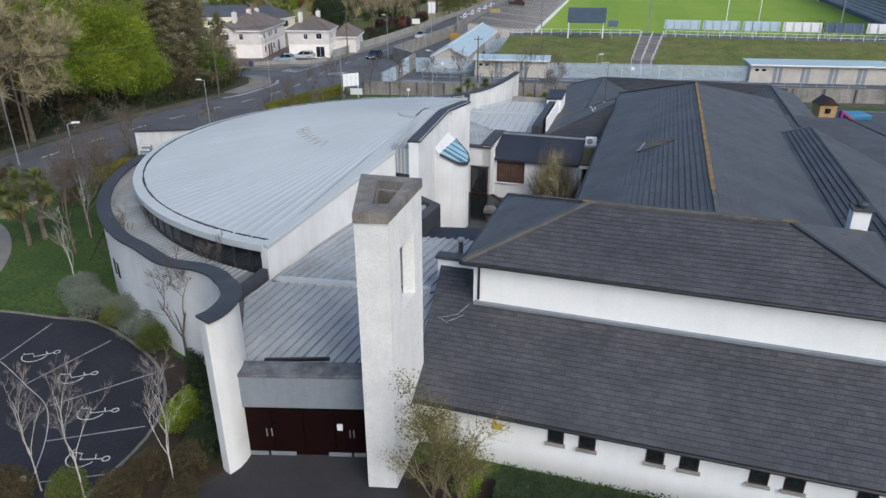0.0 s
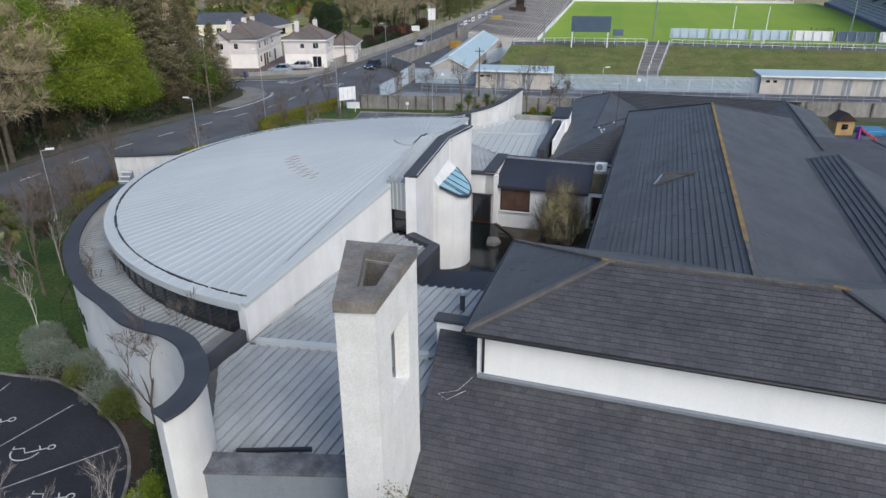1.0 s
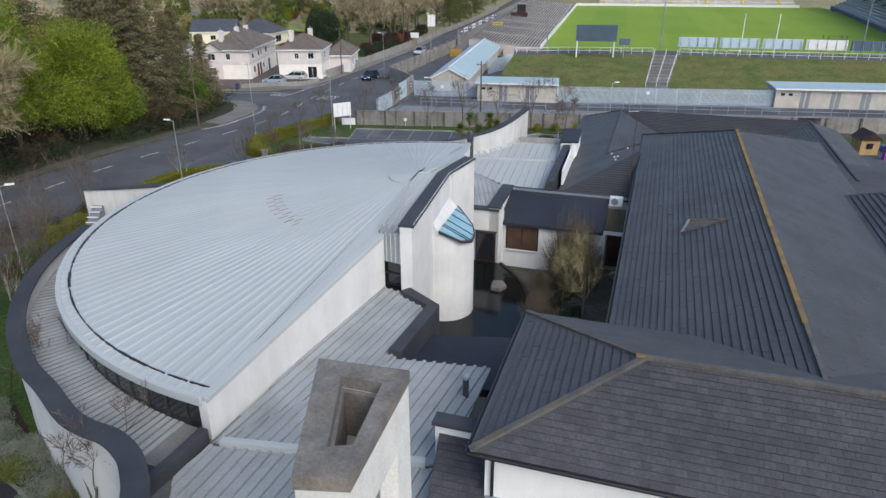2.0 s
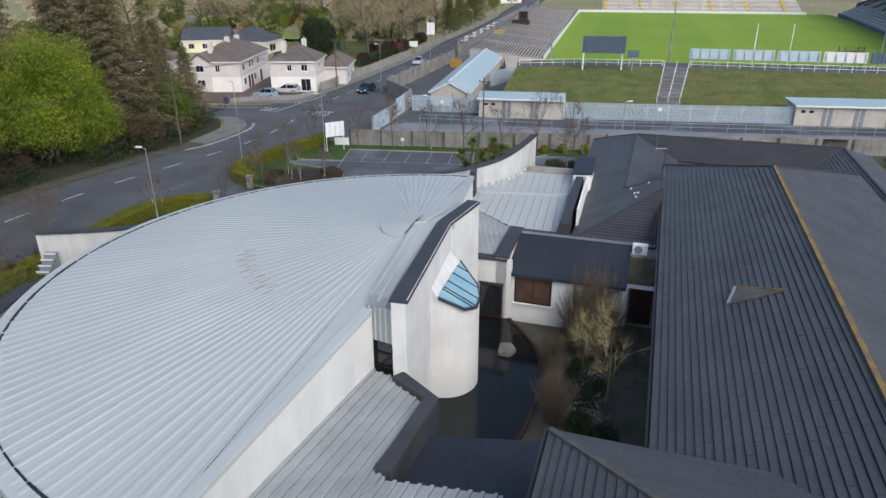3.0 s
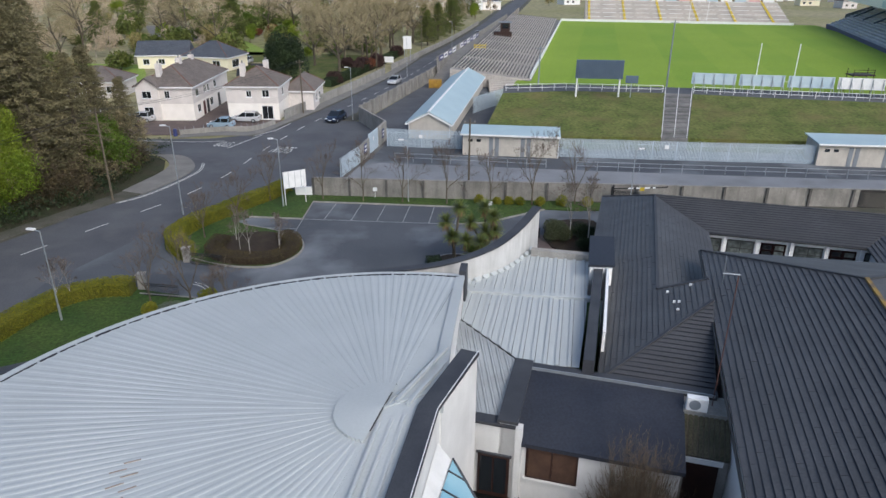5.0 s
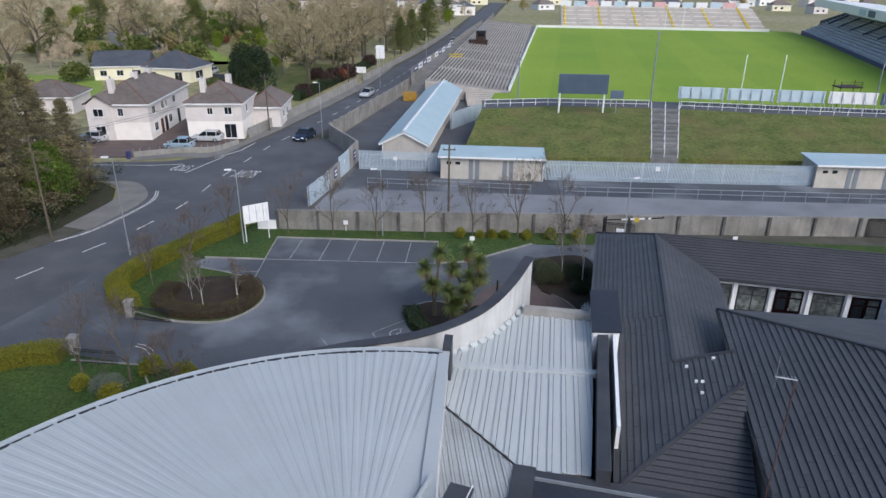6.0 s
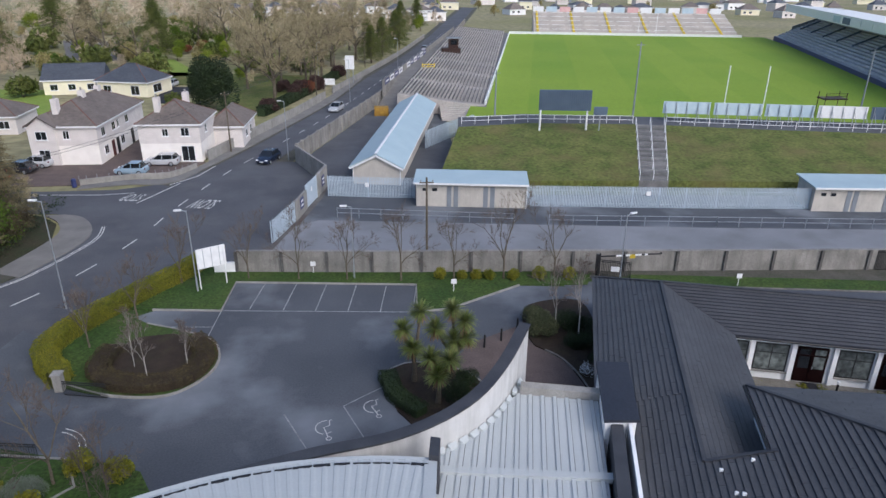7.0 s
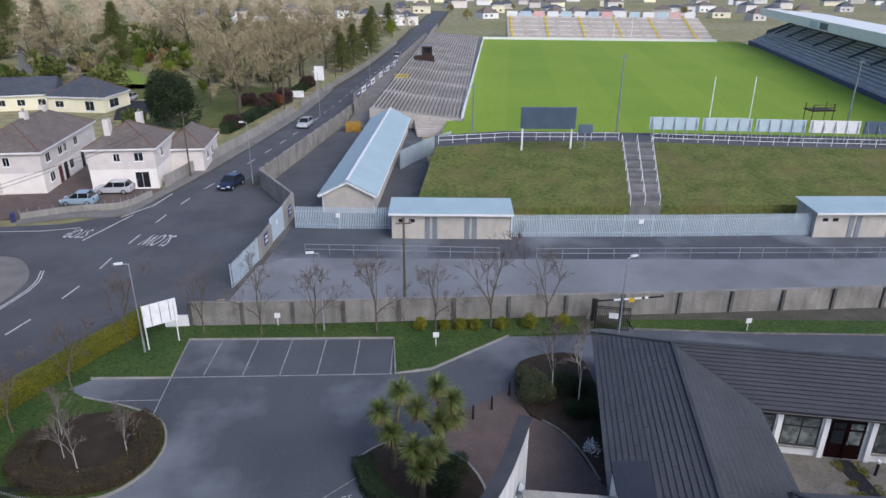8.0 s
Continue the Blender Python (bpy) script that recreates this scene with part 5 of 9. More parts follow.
for k in range(9):
    part("slat", Shape().bar((1.62 + 0.22 * k, 28.84, 3.02), (1.62 + 0.22 * k, 30.38, 4.06), 0.15, 0.05), COURT_SLAT, louvre, local=True)
sp("court_door", Shape().box(1.75, 3.1, 28.85, 28.96, 0.3, 2.62), BROWN, "dark brown courtyard door")
sp("court_jamb", Shape().box(1.4, 1.62, 28.7, 28.96, 0.1, 2.9), PAINT)
sp("court_roof", Shape().prism([(-5.5, 27.05), (1.55, 27.05), (1.55, 31.8), (-5.8, 31.8)], [3.25, 3.25, 3.8, 3.8], [3.45, 3.45, 4.4, 4.4]), FELT, "dark sloping roof of the courtyard range")
sp("court_roof_end", Shape().box(1.5, 3.5, 30.36, 31.8, 3.85, 4.2), CONCRETE)
sp("court_parapet", Shape().prism([(-6.2, 27.0), (-5.5, 27.0), (-5.6, 31.9), (-6.3, 31.9)], 0, 4.4), RENDER)
sp("court_coping", Shape().prism([(-6.3, 26.95), (-5.4, 26.95), (-5.5, 32.0), (-6.4, 32.0)], 4.4, 4.55), COPING)
sp("court_ridge_coping", Shape().box(-5.6, 3.0, 31.5, 31.9, 4.2, 4.5), COPING)
sp("court_white_edge", Shape().box(-5.5, 2.9, 31.45, 31.5, 4.35, 4.505), STEEL)
sp("court_west_wall", Shape().box(-7.9, -5.22, 27.0, 27.4, 0, 4.2), RENDER)
sp("court_west_coping", Shape().box(-8.0, -5.5, 26.9, 27.5, 4.2, 4.34), COPING)
window(school, (-5.02, 27.35), (-2.75, 27.35), 1.42, 3.3, BROWN, RENDER, 1, 0, fw=0.1, glass=mat("blind_glass", (0.10, 0.062, 0.045), (0.075, 0.047, 0.036), 1.5, 0.2, bump=0.0, mottle=0.15))
cw = sp("court_west_window", Shape().box(-7.1, -5.68, 26.93, 27.02, 0.15, 2.62), BROWN, "tall dark brown glazed door beside the pond")
for u in (-7.0, -6.36):
    part("pane", Shape().box(u, u + 0.56, 26.91, 26.95, 0.55, 2.5), DARK_GLASS, cw, local=True)
part("frame_bar", Shape().box(-7.18, -5.6, 26.9, 27.0, 2.62, 2.7), COPING, cw, local=True)
ac = thing("air_conditioner", "white outdoor air-conditioning unit with a round fan", "air conditioner", pose(11.6, 51.2, 4.2, 0, 0, -15.7))
part("casing", Shape().box(-0.45, 0.45, -0.18, 0.18, 0, 0.65), WHITE_METAL, ac, bevel=0.02, local=True)
part("fan_guard", Shape().tube([(-0.1, -0.18, 0.33), (-0.1, -0.21, 0.33)], 0.25, 16), LEAD, ac, "round grey fan guard", local=True)
# skylight patch on the main roof, flue and aerial
mz = lambda u: ME + (MR - ME) * (u - 3.08) / 6.67
sp("roof_patch", Shape().add([(5.95, 19.6, mz(5.95) + 0.12), (8.15, 19.9, mz(8.15) + 0.08), (6.35, 21.05, mz(6.35) + 0.16), (5.95, 19.6, mz(5.95)), (8.15, 19.9, mz(8.15)), (6.35, 21.05, mz(6.35))], [(0, 1, 2), (3, 5, 4), (0, 3, 4, 1), (1, 4, 5, 2), (2, 5, 3, 0)]), RIDGE, "triangular lead-covered roof upstand")
sp("patch_edge", Shape().bar((6.35, 21.0, mz(6.35) + 0.2), (8.15, 19.9, mz(8.15) + 0.12), 0.07, 0.06), LICHEN)
sp("patch_flashing", Shape().bar((5.95, 19.6, mz(5.95) + 0.16), (6.35, 21.05, mz(6.35) + 0.2), 0.12, 0.08), LEAD)
sp("patch_flashing", Shape().bar((5.95, 19.6, mz(5.95) + 0.16), (8.15, 19.9, mz(8.15) + 0.12), 0.06, 0.06), RIDGE)
chim = thing("roof_stack", "white rendered roof stack with a dark metal cowl", "chimney", pose(19.0, 25.9, 7.4, 0, 0, -15.7))
part("stack", Shape().box(-0.36, 0.36, -0.36, 0.36, -0.9, 0.75), PAINT, chim, bevel=0.02, local=True)
part("cap", Shape().box(-0.44, 0.44, -0.44, 0.44, 0.75, 0.86), COPING, chim, bevel=0.02, local=True)
part("cowl", Shape().tube([(0, 0, 0.86), (0, 0, 1.0), (0, 0, 1.1)], [0.2, 0.24, 0.18], 12), COPING, chim, local=True)
ROSE_STEEL = mat("rusted_mast", (0.12, 0.05, 0.04), (0.07, 0.04, 0.035), 3, 0.7, bump=0.1)
aer = thing("tv_aerial", "television aerial on a tall thin mast above the courtyard range", "aerial", pose(1.36, 22.3, 0, 0, 0, -15.7))
part("mast", Shape().tube([(2.75, 31.05, 4.15), (2.78, 31.0, 10.72)], 0.022, 6), ROSE_STEEL, aer, "thin red-brown mast", local=True)
part("rod", Shape().tube([(2.25, 31.2, 10.2), (2.22, 31.22, 11.5)], 0.01, 5), STEEL, aer, local=True)
part("boom", Shape().tube([(2.2, 31.23, 10.68), (2.84, 31.0, 10.78)], 0.02, 5), WHITE_METAL, aer, local=True)
for k in range(6):
    f = 0.08 + 0.17 * k
    part("element", Shape().tube([(2.2 + 0.64 * f, 31.1 - 0.2 * f, 10.7 + 0.1 * f), (2.2 + 0.64 * f, 31.36 - 0.2 * f, 10.7 + 0.1 * f)], 0.005, 4), WHITE_METAL, aer, local=True)
cab = single("loose_cable", Shape().tube([(*(Vector((1.36, 22.3)) + Vector((math.cos(radians(-15.7)), math.sin(radians(-15.7)))) * u + Vector((math.sin(radians(15.7)), math.cos(radians(15.7)))) * v), LT + 0.06 + dz * (v - 0.3)) for u, v in ((0.2, 0.1), (-0.2, -0.5), (-0.9, -0.75), (-0.5, -0.9), (0.1, -0.45))], 0.006, 5), PAINT, "loose pale cable lying on the slates", "cable")

# inner yard of gravel before the classrooms
sp("inner_yard", Shape().box(4.4, 17, 46, 55.1, 0, 0.76), GRAVEL, "raised gravel yard before the classrooms")
for k in range(2):
    u = 8.4 + 4.72 * k
    sp("yard_path", Shape().prism([(u + 0.4, 55.0), (u + 1.3, 55.0), (u + 2.8, 47.5), (u + 1.9, 47.5)], 0.7, 0.79), DARK_ASPHALT, "dark path to the classroom door")
    yl = thing("yard_light", "low black bollard light on the gravel", "lamp", pose(1.36, 22.3, 0, 0, 0, -15.7), "yard lights")
    part("post", Shape().tube([(u + 2.15, 54.0, 0.74), (u + 2.15, 54.0, 1.55)], 0.07, 8), BLACK, yl, local=True)
    part("head", Shape().tube([(u + 2.15, 54.0, 1.55), (u + 2.15, 54.0, 1.7)], 0.09, 8), PAINT, yl, local=True)

# ---- boundary wall and the stadium yard ----
# Piers coloured dark after the narrow recess shadows they look like.
PIER_SHADE = mat("shaded_pier", (0.14, 0.135, 0.13), (0.08, 0.077, 0.073), 0.8, 0.92, bump=0.4, fine=14, mottle=0.4)
wall_n = thing("boundary_wall", "grey concrete block boundary wall with piers", "wall", pose(10, 92, 0))
WN = [(-13.3, 93.3), (-1.8, 92.5), (10.9, 91.9), (24.4, 91.1), (41.3, 90.3), (70, 88.5)]
for i in range(len(WN) - 1):
    part("wall_panel", Shape().ribbon([WN[i], WN[i + 1]], 0.22, 0, 1.85), WALL_BLOCK, wall_n)
    part("wall_capping", Shape().ribbon([WN[i], WN[i + 1]], 0.32, 1.85, 1.95), WALL_BLOCK, wall_n)
for i in range(len(WN) - 1):
    a, b = Vector(WN[i]), Vector(WN[i + 1])
    n = max(1, round((b - a).length / 4.2))
    d = (b - a).normalized()
    o = Vector((d.y, -d.x))
    for k in range(n):
        p = a.lerp(b, k / n)
        part("pier", Shape().prism([p - d * 0.12, p + d * 0.12, p + d * 0.12 + o * 0.28, p - d * 0.12 + o * 0.28], 0, 1.93), PIER_SHADE, wall_n)
sheet("stadium_yard", [(-13, 95), (-11, 98.5), (-9.6, 105), (-7.5, 119), (-5.5, 133), (0.5, 160), (10, 160), (9, 131), (5.5, 117), (15, 113), (60, 110), (90, 106), (90, 87.5), (41, 90.6), (10, 92.2)], 0.0, ASPHALT, "grey asphalt yard of the stadium", "yard")


def shed(x0, x1, y0, y1, skew, ndoors):
    """A low block of lavatories with a pale blue metal roof."""
    a = math.atan2(skew, x1 - x0)
    b = thing("service_shed", "low rendered service block with a pale blue metal roof", "shed", pose(x0, y0, 0, 0, 0, math.degrees(a)), "service sheds")
    L, W = math.hypot(x1 - x0, skew), y1 - y0
    part("wall", Shape().box(0, L, 0, W, 0, 2.75), SHEDW, b, local=True)
    part("roof", Shape().prism([(-0.3, -0.5), (L + 0.3, -0.5), (L + 0.3, W + 0.3), (-0.3, W + 0.3)], [2.7, 2.7, 2.98, 2.98], [2.82, 2.82, 3.1, 3.1]), BLUE_ROOF, b, "pale blue profiled metal sheet", local=True)
    part("fascia", Shape().box(-0.3, L + 0.3, -0.53, -0.5, 2.62, 2.84), WHITE_METAL, b, local=True)
    part("downpipe", Shape().tube([(L + 0.1, -0.4, 2.7), (L + 0.1, -0.1, 2.4), (L + 0.1, -0.1, 0)], 0.05), WHITE_METAL, b, local=True)
    for u in (0.7, 1.75):
        part("vent_window", Shape().box(u, u + 0.55, -0.03, 0.02, 1.75, 2.1), DARK_GLASS, b, "small dark high window", local=True)
    for k in range(ndoors):
        u = L * (k + 1) / (ndoors + 1)
        for du in (-0.62, 0.12):
            part("doorway", Shape().box(u + du, u + du + 0.5, -0.05, 0.02, 0, 2.35), LEAD, b, "grey steel door", local=True)
    return b


SHEDW = mat("shed_render", (0.52, 0.49, 0.44), (0.45, 0.42, 0.38), 0.8, 0.92, bump=0.2, fine=14, mottle=0.1, streak=0.2)
BLUE_ROOF = mat("blue_metal_roof", (0.36, 0.47, 0.52), (0.42, 0.53, 0.57), 0.4, 0.45, 0.15, bump=0.05, fine=10, mottle=0.05, stain=(0.42, 0.52, 0.56), stain_scale=0.6, stain_amount=0.3)
shed(2.7, 14.5, 109.6, 113.2, -1.5, 2)
shed(45.6, 66, 105.4, 109.2, -2.0, 4)
long = thing("long_building", "long low building with a pale blue pitched metal roof", "building", pose(-1.7, 117.8, 0, 0, 0, -9.3))
part("wall", Shape().box(-2.9, 2.9, 0, 41.5, 0, 2.2), SHEDW, long, local=True)
part("gable", Shape().add([(-2.9, 0, 2.2), (2.9, 0, 2.2), (0, 0, 3.7), (-2.9, 0.3, 2.2), (2.9, 0.3, 2.2), (0, 0.3, 3.7)], [(0, 1, 2), (3, 5, 4), (0, 2, 5, 3), (1, 4, 5, 2)]), SHEDW, long, local=True)
for sgn in (-1, 1):
    part("roof", Shape().prism([(0, -0.35), (sgn * 3.3, -0.35), (sgn * 3.3, 41.8), (0, 41.8)], [3.75, 2.1, 2.1, 3.75], [3.87, 2.22, 2.22, 3.87]), BLUE_ROOF, long, "pale blue metal sheet", local=True)
part("ridge", Shape().bar((0, -0.4, 3.95), (0, 41.8, 3.95), 0.3, 0.1), WHITE_METAL, long, local=True)
for sgn in (-1, 1):
    part("bargeboard", Shape().bar((0, -0.38, 3.72), (sgn * 3.3, -0.38, 2.07), 0.05, 0.2), WHITE_METAL, long, "white bargeboard", local=True)
    part("downpipe", Shape().tube([(sgn * 2.85, -0.1, 2.15), (sgn * 2.85, -0.1, 0)], 0.05, 8), WHITE_METAL, long, local=True)
    part("eaves_gutter", Shape().tube([(sgn * 3.33, -0.3, 2.1), (sgn * 3.33, 41.8, 2.1)], 0.06, 6), WHITE_METAL, long, local=True)
APRON = mat("worn_apron", (0.125, 0.118, 0.115), (0.082, 0.076, 0.075), 0.3, 0.93, bump=0.4, fine=9, mottle=0.25, stain=(0.06, 0.048, 0.042), stain_scale=0.25, stain_amount=1.0)
sheet("gate_apron", [(-16.2, 98), (-10.4, 97.6), (-9.2, 105.5), (-7.8, 113), (-7.4, 117.6), (-12.5, 128.6), (-14.4, 128.6), (-16.9, 114)], 0.006, APRON, "worn grey-brown asphalt before the stadium gates", "forecourt")
# grass bank
bank = Shape()
BB, BT = [(6.0, 117), (15.3, 112.8), (28.6, 112.2), (32.0, 111.9), (48, 110.5), (90, 106.5)], [(9.4, 130.5), (19.6, 132.6), (34.6, 131.2), (38.6, 130.4), (52, 126.8), (92, 119)]
for i in range(len(BB) - 1):
    if i == 2:
        continue
    bank.prism([BB[i], BB[i + 1], BT[i + 1], BT[i]], [0, 0, 0, 0], [1.7, 1.7, 4.1, 4.1])
single("grass_bank", bank, ROUGH_GRASS, "rough grass bank rising to the stadium", "bank", "structure")
single("terrace_deck", Shape().prism([(9.4, 130.5), (19.6, 132.6), (34.6, 131.2), (38.6, 130.4), (52, 126.8), (92, 119), (92, 126), (52, 134), (20, 139), (10, 137)], 0, 4.1), ROAD, "dark asphalt walkway on top of the bank", "walkway", "structure")
STEP_GREY = mat("stair_concrete", (0.20, 0.195, 0.19), (0.14, 0.138, 0.135), 0.8, 0.95, bump=0.2, fine=10, mottle=0.2, rand=0.3)
steps = thing("bank_steps", "concrete steps climbing the grass bank", "steps", pose(30, 112, 0))
for k in range(26):
    t0, t1 = k / 26, (k + 1) / 26
    p = [Vector((28.6, 112.2)).lerp(Vector((34.6, 131.2)), t) for t in (t0, t1)] + [Vector((32.0, 111.9)).lerp(Vector((38.6, 130.4)), t) for t in (t1, t0)]
    part("step", Shape().prism(p, 0, 1.6 + 2.5 * t1), STEP_GREY, steps)
# the pitch
sheet("pitch", [(10, 138), (100, 122), (140, 290), (46, 306)], 1.5, PITCH, "bright green mown playing field", "pitch", thick=1.6)

sheet("stadium_lane", [(-7.6, 118.2), (-12.1, 128.9), (-8.9, 141), (-1.9, 168), (3.6, 196), (10.9, 230), (13, 228), (4.5, 172), (9, 135), (5.5, 118)], 0.004, ROAD, "dark asphalt lane beside the long building", "lane")

# ---- stadium ----
PITCH_PALE = mat("pitch_band", (0.185, 0.285, 0.020), (0.215, 0.315, 0.030), 0.03, 0.95, bump=0.3, fine=3, mottle=0.12)
for k in range(0, 9, 2):
    a, b = Vector((10, 138)).lerp(Vector((100, 122)), k / 9), Vector((10, 138)).lerp(Vector((100, 122)), (k + 1) / 9)
    c, d = Vector((46, 306)).lerp(Vector((140, 290)), (k + 1) / 9), Vector((46, 306)).lerp(Vector((140, 290)), k / 9)
    sheet("pitch_band", [tuple(a), tuple(b), tuple(c), tuple(d)], 1.506, PITCH_PALE, "paler mown band of the playing field", "pitch", thick=0.02)

YELLOWOOD = mat("pine_wood", (0.42, 0.28, 0.12), (0.35, 0.23, 0.10), 2, 0.8, bump=0.1, mottle=0.15)


def paint_plain(name, c):
    return mat(name, c, tuple(v * 0.8 for v in c), 1.5, 0.4, bump=0.0, mottle=0.05)


SCREEN = mat("board_back", (0.075, 0.110, 0.165), (0.095, 0.135, 0.19), 0.6, 0.6, bump=0.05, fine=8, mottle=0.08)
STEP_DARK = mat("stained_riser", (0.15, 0.145, 0.14), (0.10, 0.10, 0.10), 0.6, 0.95, bump=0.2, fine=8, mottle=0.2)
SEAT = mat("terrace_concrete", (0.50, 0.46, 0.42), (0.40, 0.37, 0.34), 0.2, 0.9, bump=0.2, fine=4, mottle=0.15)
STAND = mat("stand_seats", (0.44, 0.44, 0.45), (0.36, 0.36, 0.37), 0.3, 0.7, bump=0.1, fine=4, mottle=0.2)
PALISADE = mat("palisade_steel", (0.46, 0.54, 0.61), (0.40, 0.48, 0.55), 0.8, 0.5, 0.1, bump=0.03, mottle=0.08)
LANE = mat("lane_concrete", (0.22, 0.23, 0.25), (0.17, 0.18, 0.195), 0.15, 0.9, bump=0.2, fine=16, mottle=0.1, stain=(0.12, 0.12, 0.125), stain_scale=0.3, stain_amount=0.4)
BLUE_SIGN = mat("navy_board", (0.03, 0.04, 0.12), (0.04, 0.05, 0.16), 1, 0.5, bump=0.0, mottle=0.05)
PALE_BLUE = mat("pale_blue_board", (0.40, 0.52, 0.60), (0.48, 0.58, 0.64), 0.8, 0.5, bump=0.0, mottle=0.06)


def palisade(path, height, parent_label, rails=True):
    """A steel fence of upright pales with two rails."""
    f = thing("palisade_fence", parent_label, "fence", pose(path[0][0], path[0][1], 0))
    count = 0
    rest = Shape()
    for (ax, ay), (bx, by) in zip(path[:-1], path[1:]):
        a, b = Vector((ax, ay)), Vector((bx, by))
        L = (b - a).length
        d = (b - a) / L
        o = Vector((d.y, -d.x))
        for z in (0.5, height - 0.4):
            part("rail", Shape().bar((a.x, a.y, z), (b.x, b.y, z), 0.05, 0.06), PALISADE, f)
        n = int(L / 0.17)
        for k in range(n):
            p = a + d * (k + 0.5) * L / n + o * 0.04
            q = [p - d * 0.055, p + d * 0.055, p + d * 0.055 + o * 0.02, p - d * 0.055 + o * 0.02]
            s = Shape().prism(q, 0.05, [height, height, height, height])
            s.add([(q[0].x, q[0].y, height), (q[1].x, q[1].y, height), (p.x, p.y, height + 0.14)], [(0, 1, 2)])
            count += 1
            if count <= 280:
                part("pale", s, PALISADE, f)
            else:
                rest.add(s.v, s.f)
        m = max(1, int(L / 2.75))
        for k in range(m + 1):
            p = a + d * L * k / m - o * 0.05
            part("post", Shape().prism([p - d * 0.05, p + d * 0.05, p + d * 0.05 - o * 0.08, p - d * 0.05 - o * 0.08], 0, height), PALISADE, f)
    if rest.v:
        part("pale_run", rest, PALISADE, f)["kind"] = "stuff"
    return f


palisade([(14.8, 108.7), (32, 107.0), (45.6, 106.0)], 2.35, "tall pale steel palisade fence beside the service sheds")
palisade([(-7.2, 113.6), (-2.6, 112.8), (2.6, 112.2)], 2.35, "tall pale steel palisade fence beside the long building")
palisade([(-11.3, 99.6), (-9.9, 105.4)], 2.2, "pale blue steel palisade gate on the yard")
single("fence_notice", Shape().box(-2.95, -2.5, 112.6, 112.68, 1.35, 1.8), WHITE_METAL, "small white notice fixed to the palisade fence", "sign")
single("fence_notice", Shape().box(27.6, 28.1, 107.2, 107.3, 1.5, 1.95), WHITE_METAL, "small white notice fixed to the long palisade fence", "sign")
yw = thing("yard_wall", "grey rendered wall between the road and the stadium yard", "wall", pose(-8.5, 112, 0))
part("panel", Shape().ribbon([(-9.9, 105.4), (-9.2, 109.4)], 0.25, 0, 2.1), CONCRETE, yw)
part("gate_leaf", Shape().ribbon([(-9.2, 109.4), (-8.4, 113.2)], 0.1, 0.05, 2.6), PALISADE, yw, "pale blue steel gate leaf")
part("panel", Shape().ribbon([(-8.4, 113.2), (-7.7, 117.6)], 0.25, 0, 2.6), CONCRETE, yw)
for a, b in ((Vector((-9.9, 105.4)), Vector((-9.2, 109.4))), (Vector((-8.4, 113.2)), Vector((-7.7, 117.6)))):
    d = (b - a).normalized()
    m = a.lerp(b, 0.52) + Vector((d.y, -d.x)) * 0.15
    part("sign_board", Shape().ribbon([m - d * 0.55, m + d * 0.55], 0.06, 0.75, 1.9), BLUE_SIGN, yw, "navy sign with pale bars")
    for z in (1.0, 1.45):
        part("sign_bar", Shape().ribbon([m - d * 0.38, m + d * 0.38], 0.08, z, z + 0.2), WHITE_METAL, yw)
m = Vector((-8.75, 111.1))
part("notice", Shape().ribbon([m - Vector((0.03, 0.17)), m + Vector((0.03, 0.17))], 0.05, 1.45, 1.9), WHITE_METAL, yw, "small white notice")
part("splay_wall", Shape().ribbon([(-7.7, 117.8), (-12.6, 128.6)], 0.25, 0, [2.5, 2.3]), CONCRETE, yw, "splayed wall beside the road")
ROADWALL = curve([(-12.4, 128.8), (-9.2, 141), (-2.2, 168), (3.5, 196), (10.8, 230), (23.5, 296), (37, 372)], 4)
rw = thing("stadium_wall", "long grey block wall between road and stadium", "wall", pose(-5, 158, 0))
part("wall_run", Shape().ribbon(ROADWALL, 0.25, 0, 2.4), WALL_BLOCK, rw)
for i in range(0, len(ROADWALL) - 1):
    a, b = Vector(ROADWALL[i]), Vector(ROADWALL[i + 1])
    n = max(1, round((b - a).length / 4))
    for k in range(n):
        p = a.lerp(b, k / n)
        part("pier", Shape().box(p.x - 0.25, p.x + 0.25, p.y - 0.2, p.y + 0.2, 0, 2.5), WALL_BLOCK, rw)
for i in range(9, 19):
    a, b = Vector(ROADWALL[i]), Vector(ROADWALL[i + 1])
    q = a.lerp(b, 0.8)
    o = Vector((-(b - a).y, (b - a).x)).normalized() * -0.3
    part("advert_board", Shape().ribbon([a + o, q + o], 0.1, 1.3, 3.0), (BLUE_SIGN, WHITE_METAL, WHITE_METAL, PALE_BLUE)[i % 4], rw, "plain advertising board")
sheet("forecourt_stadium", [(-20.6, 101), (-18.9, 111), (-16.1, 129), (-12.7, 128.6), (-7.8, 117.6), (-9.4, 109.4), (-11.4, 99.4), (-13.4, 95), (-18.6, 95.5), (-22, 94)], 0.01, ROAD, "dark asphalt apron before the stadium gate", "apron")
# rails on the yard
yr = thing("yard_railing", "low galvanised railing across the stadium yard", "railing", pose(16, 103, 0))
for (ax, ay), (bx, by) in (((-5.7, 106.4), (12.5, 103.6)), ((16, 103.0), (33, 101.4)), ((33, 101.4), (60, 98.8))):
    for z in (0.55, 1.05):
        part("rail", Shape().bar((ax, ay, z), (bx, by, z), 0.05, 0.05), STEEL, yr)
    n = int(math.hypot(bx - ax, by - ay) / 2.2)
    for k in range(n + 1):
        x, y = ax + (bx - ax) * k / n, ay + (by - ay) * k / n
        part("post", Shape().tube([(x, y, 0), (x, y, 1.08)], 0.035, 6), STEEL, yr)
